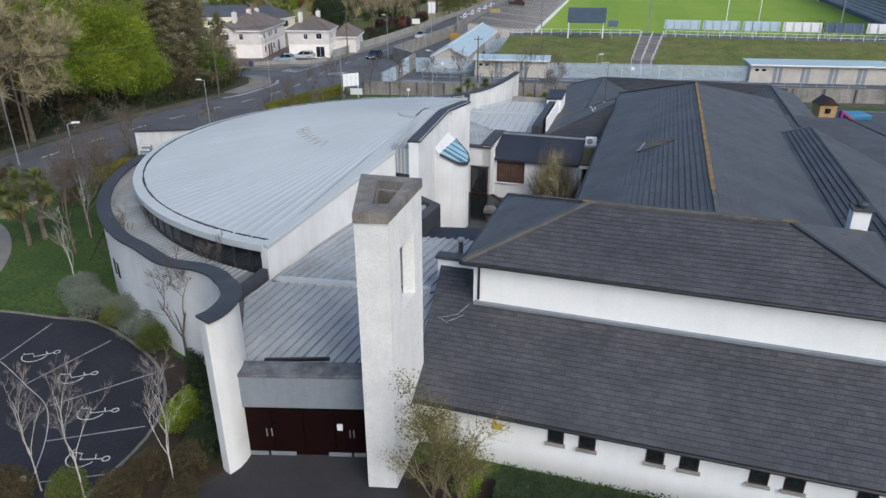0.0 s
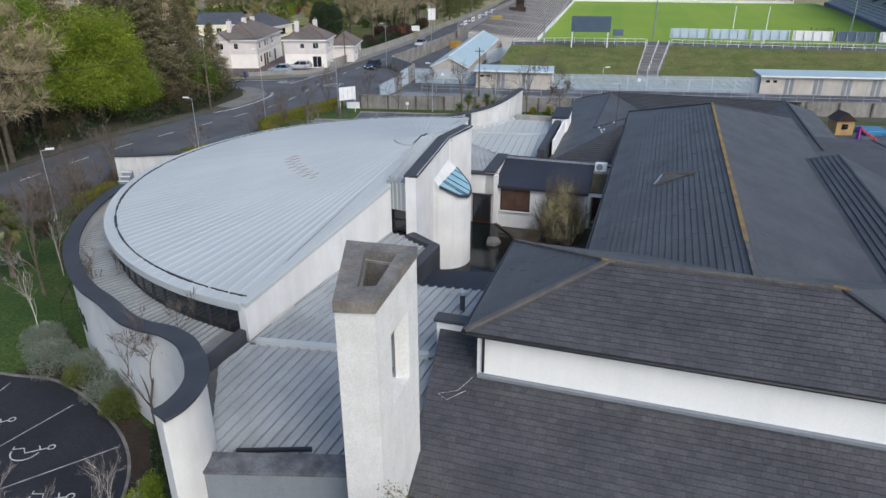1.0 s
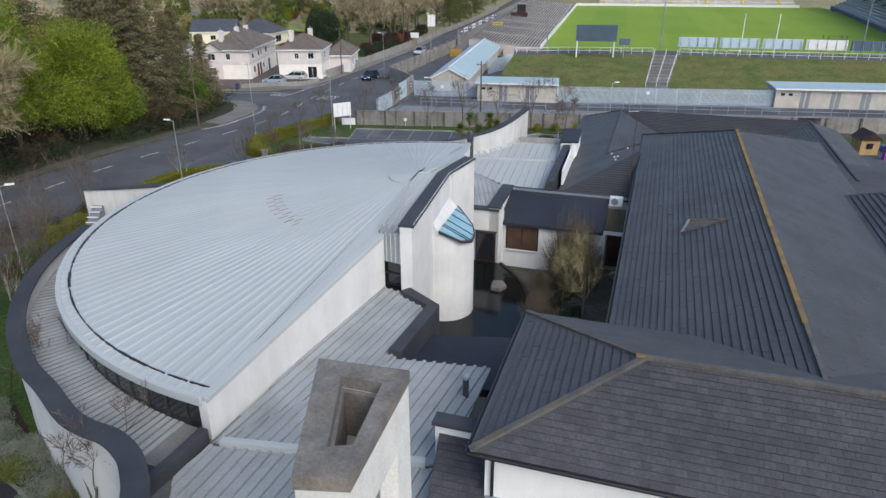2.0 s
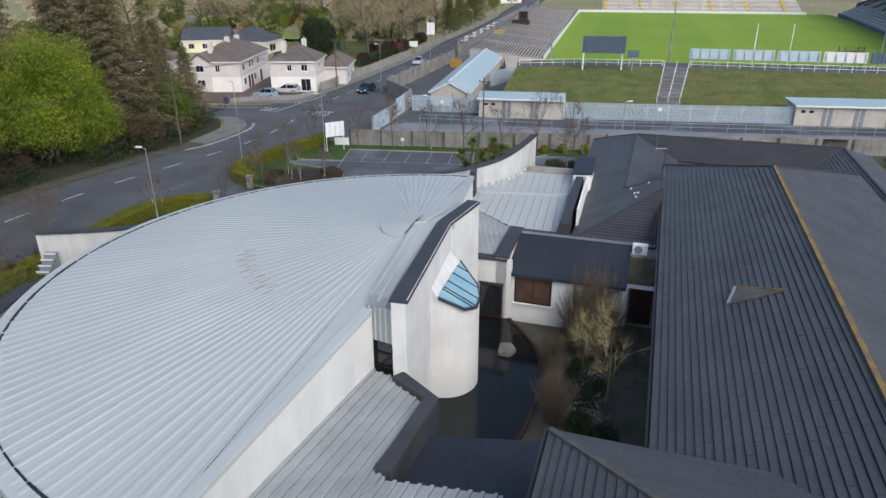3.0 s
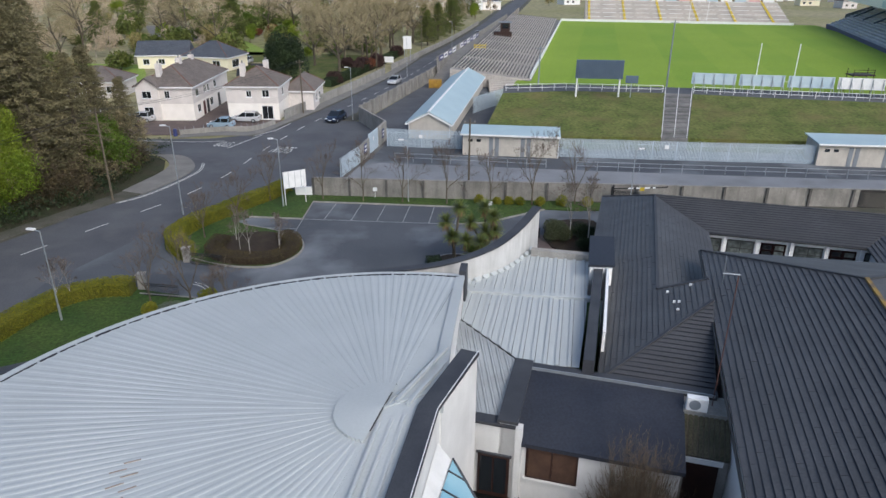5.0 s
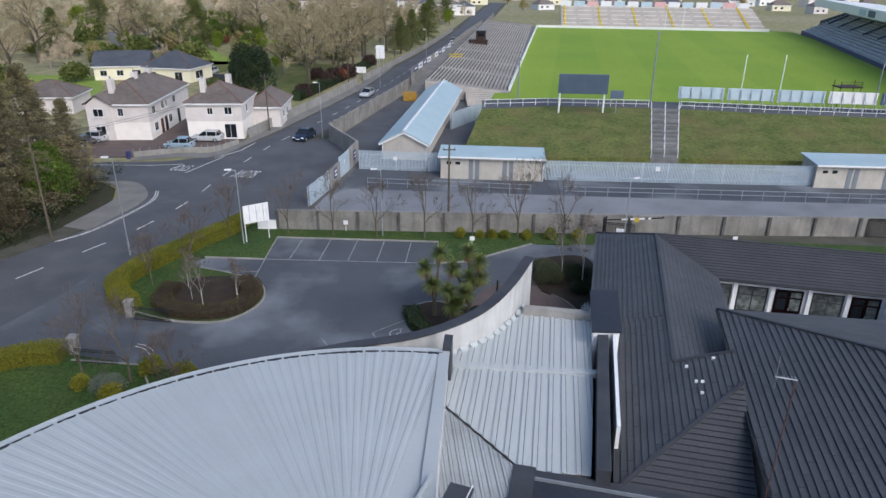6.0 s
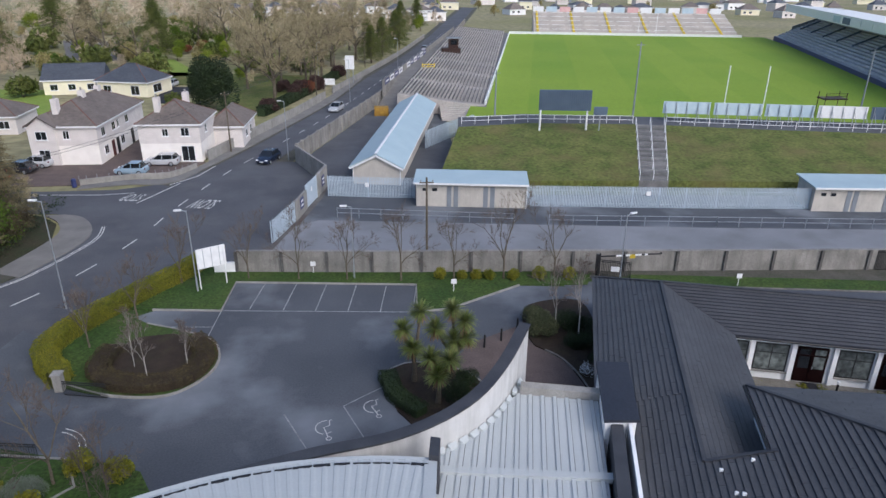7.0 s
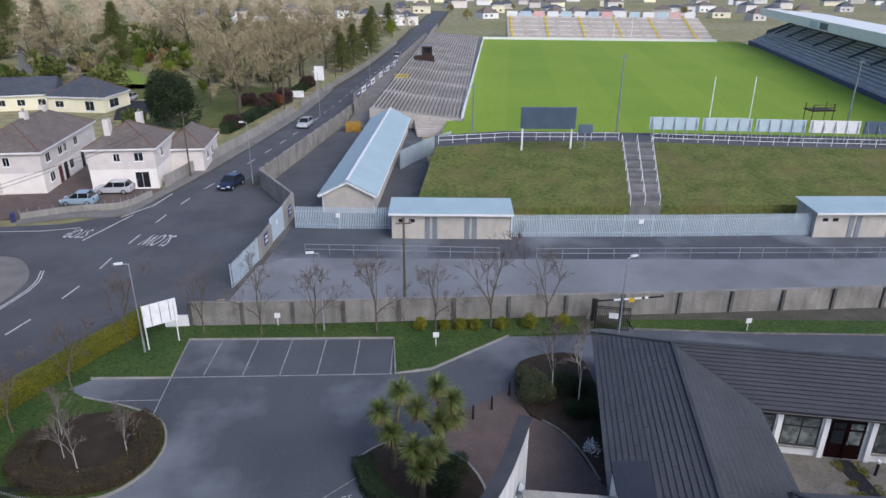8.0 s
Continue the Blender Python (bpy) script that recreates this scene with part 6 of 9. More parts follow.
# railings on the bank top and steps
br = thing("bank_railing", "galvanised tubular railing along the top of the bank", "railing", pose(20, 133, 4.1))
TOPR = [(10, 132.2), (19.6, 133.4), (34.4, 131.9)], [(38.9, 131.0), (52, 127.6), (92, 119.8)]
for run in TOPR:
    for (ax, ay), (bx, by) in zip(run[:-1], run[1:]):
        for z in (4.6, 5.15):
            part("rail", Shape().bar((ax, ay, z), (bx, by, z), 0.06, 0.06), WHITE_METAL, br)
        n = int(math.hypot(bx - ax, by - ay) / 1.8)
        for k in range(n + 1):
            x, y = ax + (bx - ax) * k / n, ay + (by - ay) * k / n
            part("post", Shape().tube([(x, y, 4.05), (x, y, 5.16)], 0.04, 6), WHITE_METAL, br)
sr = thing("step_railing", "galvanised handrails beside the bank steps", "railing", pose(32, 120, 1.6))
for p, q in (((28.7, 112.4), (34.5, 131)), ((31.9, 112.1), (38.4, 130.4)), ((30.3, 112.3), (36.5, 130.8))):
    part("handrail", Shape().bar((*p, 2.6), (*q, 5.1), 0.06, 0.06), WHITE_METAL, sr)
    for k in range(7):
        v = Vector(p).lerp(Vector(q), k / 6)
        z = 1.7 + 2.45 * k / 6
        part("post", Shape().tube([(v.x, v.y, z - 0.1), (v.x, v.y, z + 0.95)], 0.035, 6), WHITE_METAL, sr)
# score board and advertising boards seen from behind
sb = thing("score_board", "dark blue ribbed back of a score board on white posts", "scoreboard", pose(23.4, 128.3, 4.1))
part("board", Shape().ribbon([(20.0, 128.6), (26.9, 127.9)], 0.4, 6.7, 9.4), SCREEN, sb)
for k in range(24):
    x = 20.15 + 6.6 * k / 23
    part("board_rib", Shape().box(x - 0.04, x + 0.04, 128.3 - (x - 20) * 0.1, 128.4 - (x - 20) * 0.1, 6.75, 9.35), SCREEN, sb)
for x in (20.2, 26.6):
    part("post", Shape().tube([(x, 128.3, 4.0), (x, 128.3, 6.75)], 0.13, 8), WHITE_METAL, sb)
cb = thing("clock_board", "small dark clock board on a post", "board", pose(28, 128, 4.1))
part("board", Shape().ribbon([(27.4, 128.0), (29.2, 127.8)], 0.25, 6.1, 7.2), SCREEN, cb)
part("post", Shape().tube([(28.3, 127.9, 4.0), (28.3, 127.9, 6.1)], 0.08, 6), STEEL, cb)
x = 39.2
for k, m in enumerate((PALE_BLUE, PALE_BLUE, PALE_BLUE, WHITE_METAL, SCREEN, WHITE_METAL)):
    b = thing("hoarding", "pale advertising hoarding on steel stilts seen from behind", "hoarding", pose(x, 133, 4.1), "pitch hoardings")
    y = 133.4 - 0.2 * (x - 39.2)
    part("board", Shape().ribbon([(x, y), (x + 6.4, y - 1.28)], 0.12, 5.2, 6.9), m, b)
    for j in range(5):
        u = x + 0.3 + 1.45 * j
        yy = y - 0.2 * (u - x)
        part("stilt", Shape().tube([(u, yy - 0.12, 4.05), (u, yy - 0.12, 6.8)], 0.05, 6), STEEL, b)
        part("brace", Shape().tube([(u, yy - 1.3, 4.05), (u, yy - 0.15, 6.3)], 0.035, 5), STEEL, b)
    x += 6.9
for gx, gy in ((56.9, 150.2), (94, 296)):
    gp = thing("goal_posts", "tall white goal posts with a crossbar", "goal", pose(gx, gy, 1.5), "goals")
    for u in (0, 6.6):
        part("upright", Shape().tube([(gx + u, gy - 0.1 * u, 1.4), (gx + u, gy - 0.1 * u, 9.6)], 0.09, 8), WHITE_METAL, gp)
    part("crossbar", Shape().tube([(gx, gy, 3.0), (gx + 6.6, gy - 0.66, 3.0)], 0.035, 6), WHITE_METAL, gp)
    part("net_frame", Shape().tube([(gx, gy, 3.0), (gx, gy + (1.5 if gy > 200 else -1.5), 3.2), (gx, gy + (1.5 if gy > 200 else -1.5), 1.5)], 0.02, 5), STEEL, gp)
# floodlight poles
for px, py, ph in ((39.2, 145, 13.9), (80, 148, 12.5), (17.5, 150, 9)):
    fp = thing("floodlight_pole", "slender grey pole beside the pitch", "pole", pose(px, py, 1.5))
    part("pole", Shape().tube([(px, py, 1.4), (px, py, ph)], [0.17, 0.1], 8), LEAD, fp)
    part("bracket", Shape().bar((px - 0.7, py, ph - 0.4), (px + 0.7, py, ph - 0.4), 0.1, 0.1), LEAD, fp)
# left terracing: long concrete steps
lt = thing("terrace_west", "worn concrete standing terrace with crush barriers", "terrace", pose(20, 230, 1.5))
PA, PB = Vector((17.0, 158.5)), Vector((46.5, 315))
QA, QB = Vector((1.5, 161.6)), Vector((28, 315))
NSTEP = 24
for k in range(NSTEP):
    t0, t1 = k / NSTEP, (k + 1) / NSTEP
    part("terrace_step", Shape().prism([PA.lerp(QA, t0), PB.lerp(QB, t0), PB.lerp(QB, t1), PA.lerp(QA, t1)], 0.0, 1.55 + 1.7 * t1), SEAT, lt)
for k in range(7):
    a, b = Vector((9.0, 160.0 - k * 0.85)), Vector((16.9, 158.4 - k * 0.85))
    part("end_step", Shape().prism([a, b, b + Vector((0, -0.85)), a + Vector((0, -0.85))], 0.0, 1.5 - 0.2 * k), SEAT, lt)
for r in range(23):
    for k in range(9):
        t = (r + 0.6) / 23
        p, q = PA.lerp(QA, t), PB.lerp(QB, t)
        a, b = p.lerp(q, (k + 0.05) / 9), p.lerp(q, (k + 0.9) / 9)
        z = 1.6 + 1.7 * t
        part("crush_barrier", Shape().bar((a.x, a.y, z + 0.5), (b.x, b.y, z + 0.5), 0.09, 0.3), STEP_DARK, lt)
palisade([(5.2, 135), (9.0, 141), (13.5, 146)], 2.6, "pale steel fence behind the long building")
single("terrace_path", Shape().prism([(5.7, 186), (28, 315), (24.5, 300), (10.2, 226), (2.05, 186)], 0, [3.2, 3.2, 3.1, 3.1, 3.1]).prism([(1.5, 161.6), (5.7, 186), (2.05, 186), (-2.7, 162.3)], -0.1, [0.08, 3.2, 3.1, 0.08]), PAVING, "pale concrete path behind the terrace", "path", "structure")
single("pitch_wall", Shape().ribbon([(17.3, 160), (46.6, 304), (131, 289)], 0.3, 1.0, 2.4), WHITE_METAL, "low white wall round the pitch", "wall", "structure")
single("touchline_path", Shape().prism([(13, 160), (17.2, 158), (46.4, 305), (44, 312)], 1.4, 1.58), PAVING, "pale concrete path beside the pitch", "path", "structure")
PINKISH = mat("pale_pink_board", (0.62, 0.36, 0.36), (0.66, 0.44, 0.42), 0.8, 0.5, bump=0.0, mottle=0.06)
# far terrace with yellow aisles
ft = thing("terrace_north", "far terrace of grey rows with yellow aisles", "terrace", pose(95, 300, 1.5))
FA0, FB0 = Vector((56, 304)), Vector((131, 291))
up = Vector((0.17, 0.985))
for k in range(16):
    o0, o1 = up * (1.5 * k), up * (1.5 * (k + 1))
    part("terrace_step", Shape().prism([FA0 + o0, FB0 + o0, FB0 + o1, FA0 + o1], 1.0, 2.0 + 0.42 * k), SEAT, ft)
for k in range(6):
    p = FA0.lerp(FB0, 0.02 + k * 0.18)
    d = (FB0 - FA0).normalized() * 0.45
    s = Shape()
    s.add([(p.x - d.x, p.y - d.y, 2.1), (p.x + d.x, p.y + d.y, 2.1), (p.x + d.x + up.x * 24, p.y + d.y + up.y * 24, 8.7), (p.x - d.x + up.x * 24, p.y - d.y + up.y * 24, 8.7)], [(0, 1, 2, 3)])
    s.add([(p.x - d.x, p.y - d.y, 1.6), (p.x + d.x, p.y + d.y, 1.6), (p.x + d.x + up.x * 24, p.y + d.y + up.y * 24, 8.2), (p.x - d.x + up.x * 24, p.y - d.y + up.y * 24, 8.2)], [(3, 2, 1, 0)])
    part("aisle", s, YELLOW, ft, "yellow painted aisle")
for k in range(5):
    o = up * (4.5 * k + 1.6)
    for j in range(12):
        a, b = (FA0 + o).lerp(FB0 + o, (j + 0.1) / 12), (FA0 + o).lerp(FB0 + o, (j + 0.9) / 12)
        part("crush_rail", Shape().bar((a.x, a.y, 3.3 + 1.26 * k), (b.x, b.y, 3.3 + 1.26 * k), 0.12, 0.14), WHITE_METAL, ft)
for k in range(14):
    a, b = FA0.lerp(FB0, k / 14) + up * 23.4, FA0.lerp(FB0, (k + 0.8) / 14) + up * 23.4
    hb = single("hoarding_far", Shape().ribbon([a, b], 0.2, 8.28, 10.3), (WHITE_METAL, PALE_BLUE, PINKISH, WHITE_METAL, PALE_BLUE)[k % 5], "advertising hoarding above the far terrace", "hoarding", group="far hoardings")
# covered stand
st = thing("covered_stand", "large grandstand with grey seats under a white cantilever roof", "grandstand", pose(125, 220, 1.5))
SA, SB = Vector((141, 284)), Vector((100, 160))
out = Vector((0.95, -0.31))
SA, SB = SA, SA + (SB - SA).normalized() * 175
for k in range(18):
    o0, o1 = out * (1.1 * k), out * (1.1 * (k + 1))
    part("seat_tier", Shape().prism([SA + o0, SB + o0, SB + o1, SA + o1], 1.0, 2.6 + 0.52 * k), STAND, st)
part("front_wall", Shape().ribbon([SA - out * 0.3, SB - out * 0.3], 0.3, 1.0, 2.5), BLUE_SIGN, st, "navy boards along the stand front")
part("back_wall", Shape().ribbon([SA + out * 20.5, SB + out * 20.5], 0.5, 0, 12), LEAD, st)
part("end_wall", Shape().ribbon([SA + out * 5, SA + out * 20.5], 0.4, 0, [6, 12]), LEAD, st)
part("roof", Shape().prism([SA + out * 2, SB + out * 2, SB + out * 22, SA + out * 22], [13.0, 13.0, 11.6, 11.6], [13.5, 13.5, 12.0, 12.0]), WHITE_METAL, st, "white cantilever roof")
part("roof_fascia", Shape().ribbon([SA + out * 1.9, SB + out * 1.9], 0.3, 11.2, 13.6), WHITE_METAL, st, "deep white fascia of the stand roof")
for k in range(4):
    p, q = SA.lerp(SB, 0.34 + 0.05 * k) + out * 1.7, SA.lerp(SB, 0.375 + 0.05 * k) + out * 1.7
    part("fascia_board", Shape().ribbon([p, q], 0.1, 11.5, 13.1), (PALE_BLUE, SCREEN, WHITE_METAL, WHITE_METAL)[k], st, "advertising board on the fascia")
for k in range(12):
    p = SA.lerp(SB, (k + 0.5) / 12)
    part("truss", Shape().tube([(p + out * 20).to_tuple() + (11.4,), (p + out * 2.5).to_tuple() + (12.7,)], 0.09, 5), LEAD, st)
    part("vomitory_rail", Shape().bar((*(p + out * 6), 5.8), (*(p + out * 12), 8.7), 0.2, 0.5), SCREEN, st)
# viewing platform, orange site box
vp = thing("viewing_platform", "rusty scaffold viewing platform beside the pitch", "platform", pose(73, 146, 1.5))
for dx in (0, 3.6):
    for dy in (0, 2):
        part("leg", Shape().tube([(72 + dx, 146 + dy, 1.4), (72 + dx, 146 + dy, 5.7)], 0.06, 6), BROWN, vp)
part("deck", Shape().box(71.8, 75.8, 145.8, 148.2, 4.6, 4.8), BROWN, vp)
for z in (5.25, 5.65):
    part("rail", Shape().bar((71.9, 145.9, z), (75.7, 145.9, z), 0.07, 0.07), BROWN, vp)
ob = thing("terrace_hut", "small dark commentary hut on the terrace", "hut", pose(17.5, 230, 3))
part("platform", Shape().box(14.8, 20.0, 229, 231.5, 2.6, 4.1), BROWN, ob, "dark timber platform")
part("body", Shape().box(16.8, 19.4, 229.2, 231.4, 4.1, 6.6), BROWN, ob)
part("roof", Shape().box(16.2, 20.0, 228.8, 231.8, 6.6, 6.85), LEAD, ob)
part("window", Shape().box(17.2, 19.0, 229.14, 229.2, 5.0, 6.2), DARK_GLASS, ob)
single("site_box", Shape().box(-2.6, -0.1, 158.4, 160.2, 0, 1.5).box(-2.4, -0.3, 158.3, 158.4, 0.3, 1.2), mat("orange_steel", (0.40, 0.23, 0.03), (0.30, 0.17, 0.03), 1.5, 0.7, bump=0.1, mottle=0.2), "orange-yellow storage box in the stadium yard", "box", bevel=0.05)
sheet("yard_lane", [(-11.5, 96), (2, 94.3), (25, 92.8), (42, 91.8), (88, 88.5), (88, 97.2), (60, 98.6), (33, 101), (14, 103.1), (-7.5, 105.6), (-9.8, 104)], 0.012, LANE, "pale concrete lane across the stadium yard", "lane")
# playground corner
ph = thing("play_house", "small wooden play house with a brown roof", "play house", pose(45.4, 80.8, 0))
part("body", Shape().box(44.4, 46.4, 80, 82, 0, 1.7), YELLOWOOD, ph)
part("roof", Shape().add([(44.2, 79.8, 1.65), (46.6, 79.8, 1.65), (45.4, 79.8, 2.6), (44.2, 82.2, 1.65), (46.6, 82.2, 1.65), (45.4, 82.2, 2.6)], [(0, 1, 2), (3, 5, 4), (0, 2, 5, 3), (1, 4, 5, 2)]), BROWN, ph)
part("window", Shape().box(45.0, 45.7, 79.95, 80.0, 0.7, 1.3), DARK_GLASS, ph)
single("play_pool", Shape().box(47.8, 50.6, 79.6, 82.2, 0, 0.6), mat("blue_plastic", (0.03, 0.15, 0.30), (0.04, 0.19, 0.34), 1, 0.4, bump=0.0, mottle=0.05), "bright blue plastic play panel", "play panel", bevel=0.1)
sl = thing("play_slide", "small red and pink plastic slide", "slide", pose(46.8, 78.4, 0))
part("chute", Shape().bar((46.2, 78.2, 1.3), (47.8, 77.4, 0.2), 0.5, 0.15), paint_plain("red_plastic", (0.55, 0.03, 0.05)), sl)
part("ladder", Shape().box(46.0, 46.2, 78.0, 78.5, 0, 1.5), paint_plain("purple_plastic", (0.30, 0.05, 0.35)), sl)

# parapet of the terrace path with its advert boards
pw = thing("path_parapet", "low concrete parapet along the terrace path", "wall", pose(4, 198, 3.1))
PP = [Vector((-1.1, 170.2)), Vector((10.4, 226.0)), Vector((24.7, 299.0))]
for a, b in zip(PP, PP[1:]):
    part("wall_panel", Shape().ribbon([a, b], 0.2, 0.0, 4.45), WALL_BLOCK, pw)
d = (PP[1] - PP[0]).normalized()
o = Vector((d.y, -d.x)) * 0.16
for k in range(11):
    a = PP[0] + d * (1.5 + 4.9 * k) + o
    if k == 4:
        continue
    bd = thing("advert_board", ("dark blue", "white", "dark blue", "white")[k % 4] + " advert board fixed to the parapet", "advert board", pose(a.x, a.y, 3.4), "parapet boards")
    part("panel", Shape().ribbon([a, a + d * 4.2], 0.06, 3.35, 4.4), (BLUE_SIGN, WHITE_METAL)[k % 2], bd)
    part("lettering_bar", Shape().ribbon([a + d * 0.8 + o * 0.3, a + d * 3.3 + o * 0.3], 0.03, 3.75, 4.05), (WHITE_METAL, BLUE_SIGN)[k % 2], bd)

yb = thing("yellow_barrier", "yellow steel barrier at the head of the terrace", "barrier", pose(9.2, 196.5, 3.1))
for z in (3.55, 4.05):
    part("rail", Shape().bar((7.7, 196.5, z), (10.7, 196.5, z), 0.1, 0.2), YELLOW, yb)
for x in (7.8, 9.2, 10.6):
    part("post", Shape().bar((x, 196.55, 2.9), (x, 196.55, 4.3), 0.12, 0.12), YELLOW, yb)
rs = thing("roadside_sign", "white board on posts beside the road wall", "sign", pose(-12.6, 187, 0))
part("board", Shape().box(-13.9, -11.4, 186.9, 187.0, 1.0, 2.3), WHITE_METAL, rs)
for x in (-13.6, -11.7):
    part("post", Shape().box(x - 0.06, x + 0.06, 187.0, 187.12, -0.05, 2.3), LEAD, rs)

# ---- road markings and painted symbols ----
marks = thing("road_markings", "white painted lane markings on the asphalt", "markings", kind="structure")


def dash(x, y, ang, L, w=0.12, z=0.006, parent=None, mt=None):
    d = Vector((math.cos(ang), math.sin(ang)))
    o = Vector((-d.y, d.x)) * w / 2
    a, b = Vector((x, y)) - d * L / 2, Vector((x, y)) + d * L / 2
    part("painted_line", Shape().prism([a - o, b - o, b + o, a + o], [gz(p.y) + z - 0.01 for p in (a, b, b, a)], [gz(p.y) + z for p in (a, b, b, a)]), mt or LINE, parent or marks)


CENTRE = [tuple((Vector(a) + Vector(b)) / 2) for a, b in zip(ROAD_E, ROAD_W)]
run, want = 0.0, 0.0
for a, b in zip(CENTRE[:-1], CENTRE[1:]):
    a, b = Vector(a), Vector(b)
    L = (b - a).length
    while want < run + L:
        p = a.lerp(b, (want - run) / L)
        if p.y < 330:
            dash(p.x, p.y, math.atan2((b - a).y, (b - a).x), 2.4, 0.14)
        want += 6.0
    run += L
for line in ([(-26.4, 118.9), (-24.0, 122.5), (-22.9, 127)], [(-41, 115.8), (-33, 115.4), (-29.5, 116)], [(-28.0, 112.2), (-25.3, 119.6)]):
    for a, b in zip(line[:-1], line[1:]):
        dash((a[0] + b[0]) / 2, (a[1] + b[1]) / 2, math.atan2(b[1] - a[1], b[0] - a[0]), math.hypot(b[0] - a[0], b[1] - a[1]), 0.16)
for off in (0.35, 0.6):
    ker = curve([(-33.2 + off, 90.4), (-31 + off, 93.5), (-28.8 + off, 101), (-29.3 + off, 105)], 4)
    part("edge_line", Shape().ribbon(ker, 0.1, -0.005, 0.008), LINE, marks)


def painted_word(word, x, y, rot, w, h):
    c = bpy.data.curves.new("word", "FONT")
    c.body, c.align_x, c.align_y = word, "CENTER", "CENTER"
    tmp = bpy.data.objects.new("word", c)
    me = bpy.data.meshes.new_from_object(tmp)
    bpy.data.objects.remove(tmp)
    xs, ys = [v.co.x for v in me.vertices], [v.co.y for v in me.vertices]
    me.transform(pose(x, y, gz(y) + 0.008, 0, 0, rot) @ Matrix.Diagonal((w / (max(xs) - min(xs)), h / (max(ys) - min(ys)), 1, 1)))
    me.materials.append(LINE)
    ob = new("road_word", me)
    ob.parent = marks
    ob["label"] = "the word " + word + " in white road paint"
    ROOT[ob] = Matrix()


painted_word("SLOW", -20.55, 111.7, 166.7, 2.75, 3.0)
painted_word("STOP", -29.1, 114.4, 172, 2.2, 2.4)
# parking bays
bays = thing("bay_markings", "white painted parking bay lines", "markings", kind="structure")
U = (Vector((1.82, 89.5)) - Vector((-12.9, 91.0))).normalized()
W = Vector((U.y, -U.x))
for k in range(6):
    p = Vector((1.82, 89.4)) - U * 2.47 * (k + (0 if k < 5 else 0.05))
    q = p + W * 4.5
    m = (p + q) / 2
    dash(m.x, m.y, math.atan2(W.y, W.x), 4.5, 0.08, parent=bays, mt=BAY_LINE)
a, b = Vector((1.5, 84.95)), Vector((-13.0, 86.1))
dash((a.x + b.x) / 2, (a.y + b.y) / 2, math.atan2((b - a).y, (b - a).x), (b - a).length, 0.09, parent=bays, mt=BAY_LINE)
for a, b in (((-13.0, 91.0), (-13.2, 82)), ((-17.7, 83.9), (-13.2, 83.6)), ((-6.6, 72.8), (-5.0, 69.7)), ((-3.2, 73.4), (-1.9, 70.4)), ((-0.9, 75.2), (0.2, 72.4)), ((-3.2, 73.4), (-0.9, 75.2)), ((-21.3, 24.2), (-20.75, 27.8)), ((-18.85, 22.3), (-16.75, 26.2)), ((-16.8, 20.8), (-13.3, 23.4)), ((-15.6, 18.5), (-12.0, 19.55)), ((-14.6, 16.2), (-11.8, 16.8))):
    dash((a[0] + b[0]) / 2, (a[1] + b[1]) / 2, math.atan2(b[1] - a[1], b[0] - a[0]), math.hypot(b[0] - a[0], b[1] - a[1]), 0.062, parent=bays, mt=BAY_LINE)
edge = curve([(-23, 25.4), (-20.5, 23.6), (-18.6, 22.1), (-16.9, 20.7), (-15.7, 18.6), (-14.8, 16.0)], 4)
part("painted_line", Shape().ribbon(edge, 0.03, 0.395, 0.407), LINE, bays)
for c in (arc((-19.3, 69.9), 2.2, 10, 75, 8), arc((-19.3, 69.9), 2.5, 10, 75, 8)):
    part("painted_line", Shape().ribbon(c, 0.06, -0.005, 0.007), LINE, bays)


def wheelchair(x, y, rot, size, parent):
    """The painted wheelchair sign of a disabled bay."""
    m = pose(x, y, gz(y) + 0.006, 0, 0, rot) @ Matrix.Scale(size, 4) @ Matrix.Translation((0.1, -0.28, 0))
    s = Shape()
    for path in (arc((-0.13, 0.03), 0.58, -110, 62, 14), [(0, 0.86), (0, 0), (-0.35, -0.06), (-0.45, -0.5), (-0.6, -0.46)], [(0, 0.58), (-0.28, 0.52)], arc((0, 1.0), 0.14, 0, 360, 12)):
        r = Shape().ribbon(path, 0.05, -0.01, 0.0)
        s.add([m @ Vector(v) for v in r.v], r.f)
    part("wheelchair_sign", s, LINE, parent, "white painted wheelchair symbol")


for x, y, r, k in ((-19.6, 24.8, -62, 1.0), (-16.8, 23.1, -66, 1.0), (-14.5, 20.5, -76, 1.0), (-13.4, 17.6, -85, 1.0), (-4.0, 71.2, 200, 1.05), (-1.3, 73.0, 205, 1.05)):
    wheelchair(x, y, r, k, bays)

# ---- street furniture ----


def street_lamp(x, y, h, aim, label="galvanised street lamp with a flat lantern"):
    z0 = gz(y)
    t = thing("street_lamp", label, "street lamp", pose(x, y, z0), "street lamps")
    d = Vector((math.cos(radians(aim)), math.sin(radians(aim)), 0))
    top = Vector((x, y, z0 + h))
    part("pole", Shape().tube([(x, y, z0), (x, y, z0 + 1.2), (x, y, z0 + 1.25), tuple(top)], [0.075, 0.075, 0.05, 0.035], 8), STEEL, t)
    part("arm", Shape().tube([tuple(top - Vector((0, 0, 0.05))), tuple(top + d * 0.5 + Vector((0, 0, 0.06)))], 0.035, 6), STEEL, t)
    o = Vector((-d.y, d.x, 0)) * 0.12
    a, b = top + d * 0.35, top + d * 0.9
    part("lantern", Shape().prism([(a - o).to_2d(), (b - o * 0.7).to_2d(), (b + o * 0.7).to_2d(), (a + o).to_2d()], top.z + 0.02, top.z + 0.13), WHITE_METAL, t, "pale lantern head")
    return t


